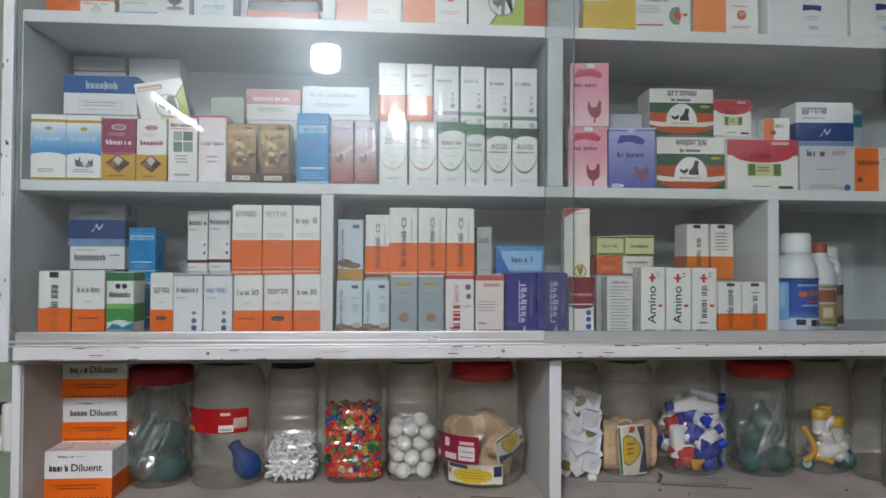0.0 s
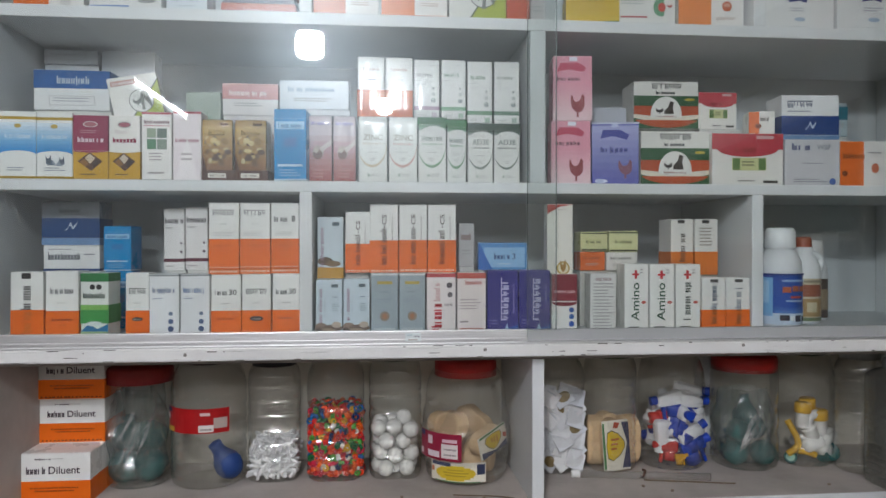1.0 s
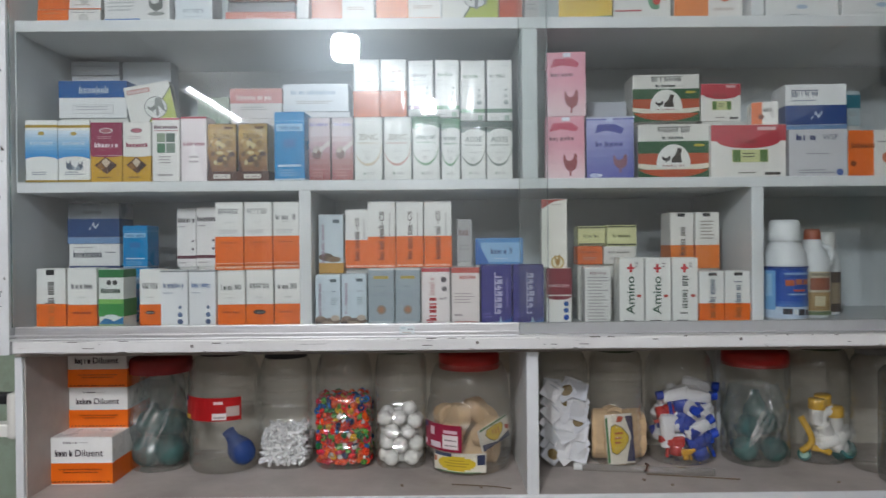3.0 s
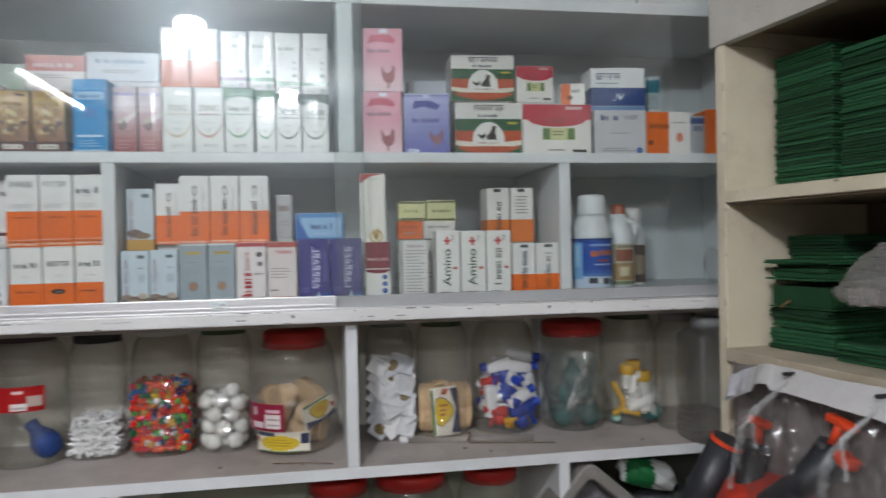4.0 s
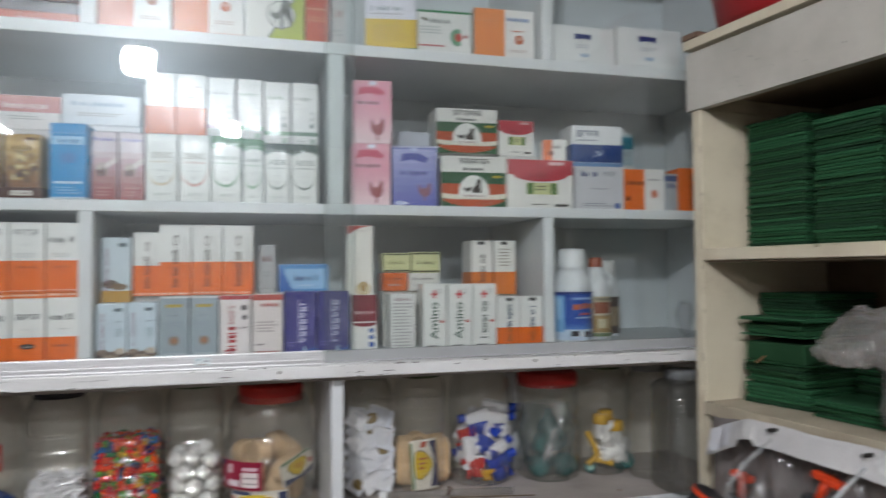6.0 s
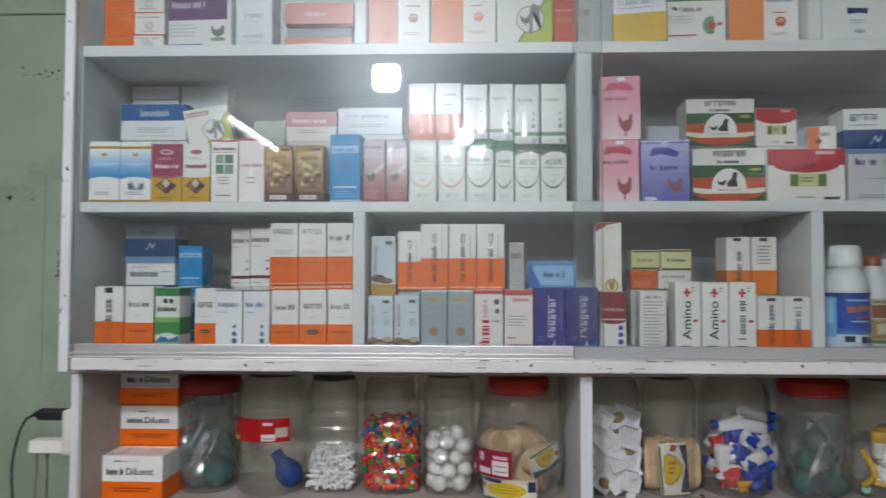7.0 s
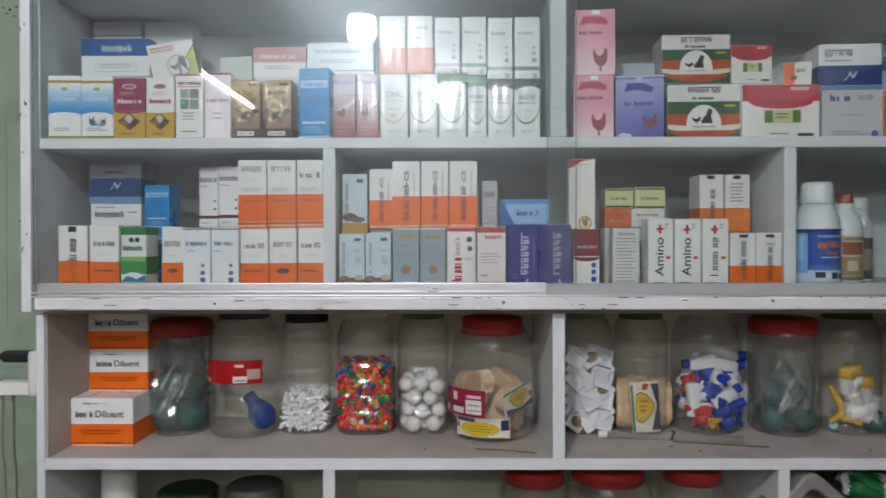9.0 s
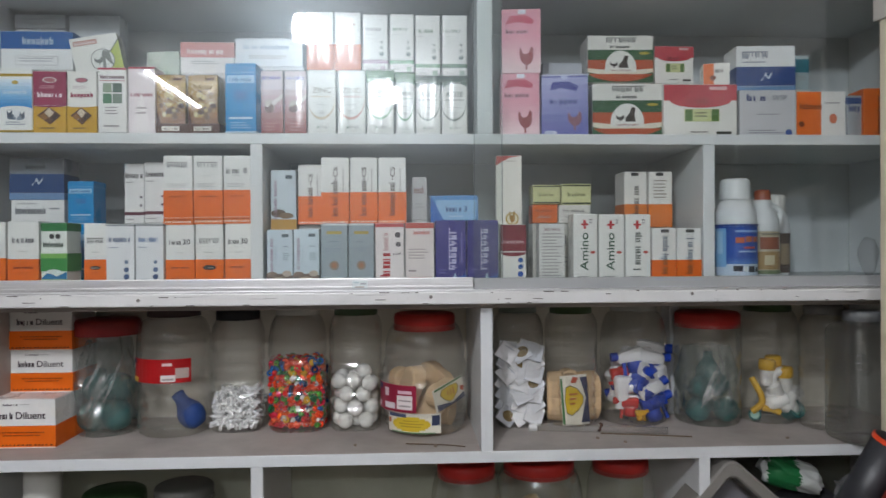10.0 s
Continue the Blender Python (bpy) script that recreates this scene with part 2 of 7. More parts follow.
def tube(name, points, r, material, parent=None, label=""):
    """A cable along points."""
    cu = bpy.data.curves.new(name, "CURVE")
    cu.dimensions, cu.bevel_depth, cu.bevel_resolution = "3D", r, 2
    sp = cu.splines.new("NURBS")
    sp.points.add(len(points) - 1)
    for p, q in zip(sp.points, points):
        p.co = (*q, 1)
    sp.use_endpoint_u, sp.order_u = True, 3
    temp = bpy.data.objects.new(name, cu)
    scene.collection.objects.link(temp)
    me = bpy.data.meshes.new_from_object(temp.evaluated_get(bpy.context.evaluated_depsgraph_get()))
    bpy.data.objects.remove(temp)
    me.materials.clear()
    me.materials.append(material)
    ob = new(name, me)
    ob.parent = parent
    if label:
        ob["label"] = label
    return ob


def crumple(bm, amount, scale, seed=0.0, fine=0.4):
    """Pushes the vertices about by noise at two scales."""
    for v in bm.verts:
        p = v.co * scale + Vector((seed, seed * 2.3, -seed))
        v.co += amount * noise.noise_vector(p) + fine * amount * noise.noise_vector(p * 3.1)
    return bm


def sheet_grid(nx, ny, shape):
    """A bent sheet: shape(u, v) gives the place for shares from 0 to 1."""
    bm = bmesh.new()
    vs = [[bm.verts.new(shape(i / nx, j / ny)) for j in range(ny + 1)] for i in range(nx + 1)]
    for i in range(nx):
        for j in range(ny):
            bm.faces.new((vs[i][j], vs[i + 1][j], vs[i + 1][j + 1], vs[i][j + 1]))
    return bm


# ---- printed cartons ----
LAYER = [0.0]


def plate(bm, u0, v0, u1, v1, w, h, lift=0.0006):
    """A thin printed plate on a carton's front, by shares of its width and height."""
    x0, x1, z0, z1 = (u0 - 0.5) * w, (u1 - 0.5) * w, v0 * h, v1 * h
    return cuboid(x0, x1, -0.0005 - LAYER[0], 0.0003, z0, z1, 0, bm)


def R(u0, v0, u1, v1, code, name="printed_panel"):
    def draw(w, d, h, ob, rnd):
        part(name, plate(bmesh.new(), u0, v0, u1, v1, w, h), ink(code), ob)
    return draw


def FADE(v0, v1, low, high, n=7):
    """A printed tone that runs from one colour to the other, upwards."""
    def draw(w, d, h, ob, rnd):
        a, b = ([int(c[k:k + 2], 16) for k in (0, 2, 4)] for c in (low, high))
        for i in range(n):
            s = i / (n - 1)
            code = "".join(f"{int(p + (q - p) * s):02x}" for p, q in zip(a, b))
            part("printed_tone", plate(bmesh.new(), 0, v0 + (v1 - v0) * i / n, 1, v0 + (v1 - v0) * (i + 1) / n, w, h, 0.0004), ink(code), ob)
    return draw


def BAND(v0, v1, code):
    """A colour band that runs round the carton."""
    def draw(w, d, h, ob, rnd):
        e = 0.0004 + LAYER[0]
        part("colour_band", cuboid(-w / 2 - e, w / 2 + e, -e, d + e, v0 * h - (e if v0 == 0 else 0) + 0.0006, v1 * h, 0.0004), ink(code), ob)
    return draw


def W(u0, v0, u1, v1, code, n=6, up=False, head=False, weight=0.19):
    """Writing as rows of thin bars, letter by letter; up: read from below; head: hung from a line."""
    def draw(w, d, h, ob, rnd):
        bm = bmesh.new()
        count = max(2, int(n * 1.25))
        cell = (1 / count)

        def bar(a, lo, b, hi):
            if up:
                plate(bm, u1 - hi * (u1 - u0), v0 + a * (v1 - v0), u1 - lo * (u1 - u0), v0 + b * (v1 - v0), w, h)
            else:
                plate(bm, u0 + a * (u1 - u0), v0 + lo * (v1 - v0), u0 + b * (u1 - u0), v0 + hi * (v1 - v0), w, h)

        for i in range(count):
            # two upright bars to a letter, of its height
            a, b, t = i * cell + 0.06 * cell, (i + 0.80) * cell, (0.7 if head else 0.85) * weight * cell
            top = 1.0 if i == 0 else rnd.choice((0.70, 0.70, 0.72, 0.98, 0.70))
            low = -0.2 if i and rnd.random() < 0.10 else 0.0
            if head:
                top, low = 0.95, rnd.choice((0.0, 0.1, 0.2, 0.3))
            bar(a, low, a + 1.35 * t, top)
            if rnd.random() < 0.8:
                mid = 0.5 * (a + b)
                bar(mid - 0.3 * t, 0.05, mid + 0.5 * t, 0.66)
                bar(b - 1.2 * t, low if head else 0.0, b, min(top, 0.70))
        if head:
            if up:
                plate(bm, u0, v0, u0 + 0.12 * (u1 - u0), v1, w, h)
            else:
                plate(bm, u0, v1 - 0.12 * (v1 - v0), u1, v1, w, h)
        part("lettering", bm, ink(code), ob)
    return draw


def DOTS(v0, v1, code, n=11):
    """A row of small printed specks across the front."""
    def draw(w, d, h, ob, rnd):
        bm = bmesh.new()
        for i in range(n):
            a = 0.03 + 0.94 * (i + rnd.uniform(0.05, 0.3)) / n
            plate(bm, a, v0, a + rnd.uniform(0.4, 0.7) * 0.94 / n, v1, w, h)
        part("printed_specks", bm, ink(code), ob)
    return draw


def LINES(u0, v0, u1, v1, code, n=3):
    """Small print as thin bars."""
    def draw(w, d, h, ob, rnd):
        bm = bmesh.new()
        step = (v1 - v0) / n
        for i in range(n):
            end = u1 - (u1 - u0) * 0.3 * rnd.random()
            plate(bm, u0, v1 - (i + 0.46) * step, end, v1 - i * step - 0.10 * step, w, h, 0.0009)
        part("small_print", bm, ink(code), ob)
    return draw


FONT_MESHES = {}


def letters(text):
    if text not in FONT_MESHES:
        cu = bpy.data.curves.new("lettering", "FONT")
        cu.body, cu.size, cu.extrude, cu.resolution_u, cu.offset = text, 1.0, 0.0, 3, 0.012
        temp = bpy.data.objects.new("lettering", cu)
        scene.collection.objects.link(temp)
        FONT_MESHES[text] = bpy.data.meshes.new_from_object(temp.evaluated_get(bpy.context.evaluated_depsgraph_get()))
        bpy.data.objects.remove(temp)
    return FONT_MESHES[text]


def T(text, u0, v0, u1, v1, code, up=False):
    """Readable words, fitted into their rectangle."""
    def draw(w, d, h, ob, rnd):
        me = letters(text).copy()
        co = np.empty(len(me.vertices) * 3)
        me.vertices.foreach_get("co", co)
        co = co.reshape(-1, 3)
        lo, hi = co.min(0), co.max(0)
        s, t = ((co[:, 0] - lo[0]) / (hi[0] - lo[0]), (co[:, 1] - lo[1]) / (hi[1] - lo[1]))
        if up:
            u, v = u1 - t * (u1 - u0), v0 + s * (v1 - v0)
        else:
            u, v = u0 + s * (u1 - u0), v0 + t * (v1 - v0)
        out = np.stack([(u - 0.5) * w, np.full(len(u), -0.0005 - LAYER[0]), v * h], 1)
        me.vertices.foreach_set("co", out.ravel())
        me.materials.clear()
        me.materials.append(ink(code))
        new("lettering", me).parent = ob
    return draw


def D(u, v, ru, rv, code, name="emblem", a0=0.0, a1=360.0):
    """A disc, ellipse or segment; radii by share of the width."""
    def draw(w, d, h, ob, rnd):
        bm = bmesh.new()
        n = 18
        vs = [bm.verts.new(((u - 0.5 + ru * math.cos(a)) * w, -0.0005 - LAYER[0], v * h + rv * w * math.sin(a)))
              for a in (radians(a0 + (a1 - a0) * i / n) for i in range(n + (a1 - a0 < 360)))]
        top = bm.faces.new(vs)
        if top.normal.y > 0:
            bmesh.ops.reverse_faces(bm, faces=[top])
        part(name, bm, ink(code), ob)
    return draw


def POLY_SHAPE(points, code, name="printed_shape"):
    def draw(w, d, h, ob, rnd):
        bm = bmesh.new()
        bm.faces.new([bm.verts.new(((u - 0.5) * w, -0.0005 - LAYER[0], v * h)) for u, v in points])
        part(name, bm, ink(code), ob)
    return draw


def HEN(u, v, size, code):
    """A small standing fowl as a plain dark shape."""
    outline = ((-0.50, 0.85), (-0.52, 0.35), (-0.42, -0.10), (-0.22, -0.38), (-0.08, -0.46), (-0.10, -0.85), (0.06, -0.85), (0.04, -0.48), (0.24, -0.40), (0.42, -0.12), (0.47, 0.25), (0.43, 0.62),
               (0.50, 0.70), (0.40, 0.86), (0.33, 1.0), (0.24, 0.84), (0.20, 0.62), (0.08, 0.42), (-0.16, 0.36), (-0.32, 0.52), (-0.40, 0.86))
    return POLY_SHAPE([(u + size * p, v + 0.55 * size * q) for p, q in outline], code, "fowl_shape")


def SWOOSH(code):
    """The curved line round the lower half of the vitamin cartons."""
    def draw(w, d, h, ob, rnd):
        bm = bmesh.new()
        n = 16
        outer, inner = [], []
        for i in range(n + 1):
            a = radians(196 + 166 * i / n)
            thick = 0.008 + 0.034 * math.sin(math.pi * i / n)
            outer.append((max(-0.496, -0.02 + 0.51 * math.cos(a)), 0.58 + 0.36 * math.sin(a)))
            inner.append((max(-0.496, -0.02 + (0.51 - thick) * math.cos(a)), 0.58 + (0.36 - thick) * math.sin(a)))
        vs = [[bm.verts.new((x * w, -0.0005 - LAYER[0], z * h)) for x, z in row] for row in (outer, inner)]
        for i in range(n):
            bm.faces.new((vs[0][i], vs[0][i + 1], vs[1][i + 1], vs[1][i]))
        part("curved_line", bm, ink(code), ob)
    return draw


CARTONS = random.Random(5)
WRAPPED = ("white vitamin cartons", "syrup cartons stacked on vitamin cartons", "golden cartons", "pink red cartons")


def carton(x, y, z, w, d, h, turn, design, label, group="", lean=0.0, gloss=0.22, name="medicine_carton"):
    """A folded card carton: x is its middle, y its front, z its foot."""
    base, prints = design
    bm = cuboid(-w / 2, w / 2, 0, d, 0, h, 0.0016)
    ob = part(name, bm, ink(base, gloss))
    ob.matrix_world = pose(x, y, z, 0, lean, turn)
    # the tuck flap's seam along the top edge
    part("top_flap", cuboid(-w / 2 + 0.0015, w / 2 - 0.0015, 0.0015, d - 0.0015, h, h + 0.0008), ink(base, gloss), ob)
    for i, p in enumerate(prints):
        LAYER[0] = 0.00013 * i
        p(w, d, h, ob, CARTONS)
    if group in WRAPPED:
        bm = cuboid(-w / 2 - 0.0009, w / 2 + 0.0009, -0.0036, d + 0.0009, 0.0006, h + 0.0016)
        bmesh.ops.subdivide_edges(bm, edges=bm.edges[:], cuts=7, use_grid_fill=True)
        off = Vector((CARTONS.uniform(0, 9), 0, CARTONS.uniform(0, 9)))
        for v in bm.verts:
            n = noise.noise_vector(Vector((v.co.x * 95, v.co.y * 40, v.co.z * 5)) + off)
            v.co += Vector((0.0004 * n.x, 0.0012 * n.y, 0.0))
        part("shrink_wrap", bm, WRAP, ob, "clear tight wrapping film", True)
    return tagged(ob, label, "box", group)


# ---- lamps of the shop ----
LAMP = glowing("lamp_white", (0.925, 0.952, 1.0, 1), LAMP_STRENGTH)
TUBE = glowing("tube_white", (0.925, 0.952, 1.0, 1), TUBE_STRENGTH)
SOCKET = ink("e8e8e2", 0.4, 0.0, "plastic")


def led_bulb(x, y, z, label, k=1.0):
    """A wide drum-shaped LED bulb hanging cap up from the ceiling."""
    ob = new("led_bulb")
    ob.matrix_world = pose(x, y, z)
    part("diffuser", lathe([(0.002, -0.058 * k), (0.045 * k, -0.056 * k), (0.060 * k, -0.044 * k), (0.064 * k, -0.01 * k), (0.062 * k, 0.035 * k), (0.052 * k, 0.05)], 28), LAMP, ob, "glowing white drum diffuser", True)
    part("body", lathe([(0.052 * k, 0.05), (0.04 * k, 0.075), (0.02, 0.09), (0.002, 0.092)], 24), SOCKET, ob, "", True)
    part("holder", lathe([(0.002, 0.09), (0.018, 0.09), (0.022, 0.11), (0.022, CEIL - z), (0.002, CEIL - z)], 20), SOCKET, ob, "", True)
    return tagged(ob, label, "lamp")


led_bulb(-0.152, -1.98, 2.414, "glowing white drum-shaped LED bulb below the ceiling", 1.04)
led_bulb(0.21, -3.80, 2.488, "glowing white LED bulb further back below the ceiling", 0.88)
tube_light = new("tube_light")
tube_light.matrix_world = pose(-1.275, -3.62, 2.475)
part("glass_tube", rod((0, -0.59, 0), (0, 0.59, 0), 0.014, sides=16), TUBE, tube_light, "glowing white glass tube", True)
part("casing", cuboid(-0.075, -0.03, -0.61, 0.61, -0.03, 0.035, 0.004), SOCKET, tube_light)
for s in (-1, 1):
    part("end_cap", cuboid(-0.03, 0.018, s * 0.605 - 0.015, s * 0.605 + 0.015, -0.02, 0.02, 0.004), SOCKET, tube_light)
tagged(tube_light, "glowing white fluorescent tube light on the side wall", "lamp")


# ---- room ----
def setting(name, x0, x1, y0, y1, z0, z1, material, label):
    return tagged(board(name, x0, x1, y0, y1, z0, z1, material, None, 0.0), label, "", "", "structure")


BACK = 0.34
# floor and west, east, south walls are unseen: tones set for bounce
setting("floor", -1.5, 2.2, -5.4, 0.5, -0.1, 0, CONCRETE, "worn grey concrete shop floor")
setting("wall_north", -1.5, 2.2, BACK + 0.012, 0.5, 0, CEIL, GREEN_WALL, "stained pale green painted wall behind the cabinet")
setting("wall_west", -1.5, -1.36, -5.4, BACK + 0.012, 0, CEIL, LOW_BOUNCE_PAINT, "unseen side wall, toned dark to cut bounce light")
setting("wall_east", 2.05, 2.2, -5.4, BACK + 0.012, 0, CEIL, ROOM_PAINT, "unseen side wall, toned grey to limit bounce light")
setting("wall_south", -1.36, 2.05, -5.4, -5.25, 0, CEIL, HIGH_BOUNCE_PAINT, "unseen end wall, toned pale to bounce light forward")
setting("ceiling", -1.5, 2.2, -5.4, 0.5, CEIL, CEIL + 0.1, CEILING_PAINT, "plain white painted ceiling")
# a joint line and old nail holes in the wall beside the cabinet
trim = part("trim", cuboid(-1.36, -0.60, BACK + 0.008, BACK + 0.0125, 2.138, 2.142), ink("6c7a68", 0.8))
tagged(trim, "thin dark horizontal joint in the green wall", "", "", "structure")
for hx, hz, hr in ((-0.932, 1.669, 0.0058), (-0.905, 2.002, 0.003), (-0.872, 1.664, 0.0022), (-0.965, 1.455, 0.002), (-0.955, 1.07, 0.002), (-0.862, 1.985, 0.0026), (-0.845, 1.993, 0.002), (-0.828, 1.988, 0.003), (-0.812, 1.994, 0.0026), (-0.808, 1.47, 0.002)):
    hole = part("nail_hole", lathe([(0.0005, 0), (hr, 0.0002), (hr * 0.8, 0.003), (0.0006, 0.0032)], 12, ripple=lambda a, zz, rr: rr * (1 + 0.25 * math.sin(3 * a + 90 * hz))), ink("2b2a26", 0.9))
    hole.matrix_world = pose(hx, BACK + 0.0125, hz, 90, 0, 0)
    tagged(hole, "small dark nail hole in the green wall", "hole", "nail holes in the wall", "structure")
CHIPS = random.Random(41)
for i in range(13):
    # broken plaster along the cabinet's side and a scraped line above
    if i < 8:
        cx, cz, cw, ch = -0.796 - CHIPS.uniform(0, 0.008), 1.462 + 0.011 * i, CHIPS.uniform(0.003, 0.007), CHIPS.uniform(0.004, 0.011)
    else:
        cx, cz, cw, ch = -0.90 + 0.021 * (i - 8), 1.976 + CHIPS.uniform(-0.004, 0.012), CHIPS.uniform(0.006, 0.013), CHIPS.uniform(0.0014, 0.003)
    chip = part("plaster_chip", crumple(cuboid(-cw / 2, cw / 2, -0.0006, 0.0006, -ch / 2, ch / 2, 0.0005), 0.0012, 160, i), ink("3c3a32" if i < 8 else "5a5848", 0.9, 0, "plaster"))
    chip.matrix_world = pose(cx, BACK + 0.0117, cz, 0, CHIPS.uniform(-25, 25), 0)
    tagged(chip, "dark chip broken out of the green plaster", "chip", "chips in the wall", "structure")
seam = part("wall_seam", cuboid(-0.8408, -0.8396, BACK + 0.0112, BACK + 0.0125, 1.21, 1.73), ink("7c8a78", 0.9, 0, "plaster"))
tagged(seam, "faint upright seam in the green plaster", "", "", "structure")

# ---- the wall cabinet ----
XL, XR = -0.557, 1.42
cabinet = new("display_cabinet")
cabinet.location = (0, 0, 0)
tagged(cabinet, "white painted wooden wall cabinet with sliding glass doors, full of stock", "cabinet")
board("upper_side", XL - 0.020, XL - 0.0005, -0.03, BACK, 1.283, 2.50, WHITE_PAINT, cabinet)
board("upper_lining", XL, XL + 0.0022, 0.0005, BACK - 0.0005, 1.6215, 1.9175, INNER_PAINT, cabinet, 0)
board("upper_side", XR, XR + 0.02, -0.03, BACK, 1.283, 2.50, WHITE_PAINT, cabinet)
board("lower_side", XL - 0.007, XL + 0.009, -0.004, BACK, 0.02, 1.275, WHITE_PAINT, cabinet)
board("lower_side", XR, XR + 0.02, -0.004, BACK, 0.02, 1.275, WHITE_PAINT, cabinet)
board("back_panel", XL + 0.009, XR, BACK, BACK + 0.01, 1.33, 2.50, INNER_PAINT, cabinet, 0)
board("lower_back_panel", XL + 0.009, XR, BACK, BACK + 0.01, 0.972, 1.275, BAY_BACK, cabinet, 0)
board("lower_back_panel", XL + 0.009, XR, BACK, BACK + 0.01, 0.02, 0.971, OLIVE_BACK, cabinet, 0)
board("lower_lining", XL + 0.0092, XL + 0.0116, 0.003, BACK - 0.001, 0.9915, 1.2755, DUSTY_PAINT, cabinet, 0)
board("shelf", XL, XR, 0, BACK, 1.600, 1.621, WHITE_PAINT, cabinet)
board("shelf", XL, XR, 0, BACK, 1.918, 1.941, WHITE_PAINT, cabinet)
board("shelf", XL, XR, 0, BACK, 2.26, 2.281, WHITE_PAINT, cabinet)
board("top", XL - 0.020, XR + 0.02, -0.03, BACK, 2.50, 2.525, WHITE_PAINT, cabinet)
board("shelf", XL, XR, 0, BACK, 1.310, 1.330, INNER_PAINT, cabinet)
board("sill", XL - 0.007, XR + 0.02, -0.004, BACK, 1.276, 1.309, DUSTY_PAINT, cabinet)
board("sill_moulding", XL + 0.0115, XR + 0.02, -0.042, -0.005, 1.287, 1.311, LEDGE_PAINT, cabinet, 0.003, "white moulding with chipped paint")
board("jar_shelf", XL + 0.009, XR, 0, BACK, 0.971, 0.991, DUSTY_PAINT, cabinet)
board("jar_shelf_edge", XL + 0.0095, XR, -0.005, -0.0005, 0.970, 0.9925, WHITE_PAINT, cabinet, 0.0015)
board("lower_shelf", XL + 0.009, XR, 0, BACK, 0.64, 0.66, DUSTY_PAINT, cabinet)
board("bottom", XL + 0.009, XR, 0, BACK, 0.3, 0.32, DUSTY_PAINT, cabinet)
for x0, x1, z0, z1 in ((0.0, 0.024, 1.330, 1.600), (0.901, 0.925, 1.330, 1.600), (0.445, 0.476, 1.621, 1.918),
                       (0.0, 0.024, 1.941, 2.26), (0.903, 0.928, 1.941, 2.26)):
    board("divider", x0, x1, 0.0005, BACK, z0, z1, WHITE_PAINT, cabinet)
for x0, x1, z0, z1 in ((0.449, 0.473, 0.991, 1.276), (-0.002, 0.022, 0.66, 0.971), (0.889, 0.912, 0.66, 0.971)):
    board("divider", x0, x1, -0.003, BACK, z0, z1, WHITE_PAINT, cabinet)
board("back_batten", 0.936, 0.960, 0.282, BACK, 0.991, 1.276, WHITE_PAINT, cabinet)
# heads of old screws and bare wood nicks along the moulding
for i, sx in enumerate((-0.20, 0.35, 0.86)):
    screw = part("screw_head", lathe([(0.0005, 0.0012), (0.0028, 0.001), (0.0034, 0)], 12), ink("827e78", 0.5), cabinet, "dull old screw head")
    screw.matrix_world = pose(sx, -0.0421, 1.2995 + 0.002 * (i % 3), 90, 0, 0)
NICKS = random.Random(11)
for i in range(38):
    nx, nz, nw = NICKS.uniform(-0.53, 1.2), NICKS.choice((1.2885, 1.296, 1.304, 1.3085, 1.3095)), NICKS.uniform(0.003, 0.020)
    part("paint_nick", cuboid(nx, nx + nw, -0.0428, -0.0415, nz, nz + NICKS.uniform(0.0008, 0.0016), 0.0004), ink("3c3630", 0.8), cabinet)

for i in range(16):
    nz, nw = NICKS.uniform(1.3, 2.45), NICKS.uniform(0.0012, 0.003)
    nx = XL - 0.0195 + NICKS.uniform(0, 0.015)
    part("paint_nick", cuboid(nx, nx + nw, -0.0306, -0.0295, nz, nz + NICKS.uniform(0.002, 0.009), 0.0004), ink("4a443c", 0.8), cabinet)
# the aluminium track: two grooves, a step between the halves
part("front_track", cuboid(XL + 0.013, 0.432, -0.034, -0.02, 1.312, 1.338, 0.0015), ALUMINIUM, cabinet, "brushed aluminium track")
part("rear_track", cuboid(XL + 0.004, XR, -0.019, -0.006, 1.312, 1.336, 0.0015), DULL_METAL, cabinet, "brushed aluminium track")
part("track_lip", cuboid(XL + 0.004, 0.432, -0.0365, -0.034, 1.318, 1.3225, 0.0006), ALUMINIUM, cabinet)
part("track_sill", cuboid(XL + 0.004, XR, -0.040, -0.006, 1.3108, 1.3145, 0.0006), ALUMINIUM, cabinet)


def sliding_door(x0, x1, y, label):
    """A frameless sliding pane with its ground edges."""
    ob = new("sliding_glass_door")
    ob.location = (0, 0, 0)
    part("pane", cuboid(x0, x1, y - 0.002, y + 0.002, 1.336, 2.49, 0), PANE_GLASS, ob)
    for a in (x0, x1):
        s = -1 if a == x1 else 1
        part("ground_edge", cuboid(a - 0.0006 * s, a + 0.0004 * s, y - 0.0021, y + 0.0021, 1.336, 2.49), PANE_EDGE, ob)
    return tagged(ob, label, "glass door", "sliding glass doors")


sliding_door(XL + 0.004, 0.490, -0.027, "clear dusty sliding glass door in the front track")
sliding_door(0.437, XR - 0.004, -0.0125, "clear dusty sliding glass door in the rear track")
# the torn price sticker on the track
sticker = part("price_sticker", cuboid(0.199, 0.229, -0.0373, -0.0366, 1.318, 1.334, 0.0003), ink("d4dcdc"))
for a, b, c in ((0.202, 0.212, "b4c4c8"), (0.215, 0.226, "a8acb0"), (0.205, 0.222, "b8b2ac")):
    zz = 1.3285 if c == "b4c4c8" else 1.326 if c == "a8acb0" else 1.320
    part("print_bar", cuboid(a, b, -0.0377, -0.0372, zz, zz + 0.003), ink(c), sticker)
tagged(sticker, "small torn price sticker stuck on the aluminium track", "sticker")

# ---- socket, charger and cables on the cabinet's side ----
PLATE = XL - 0.0075
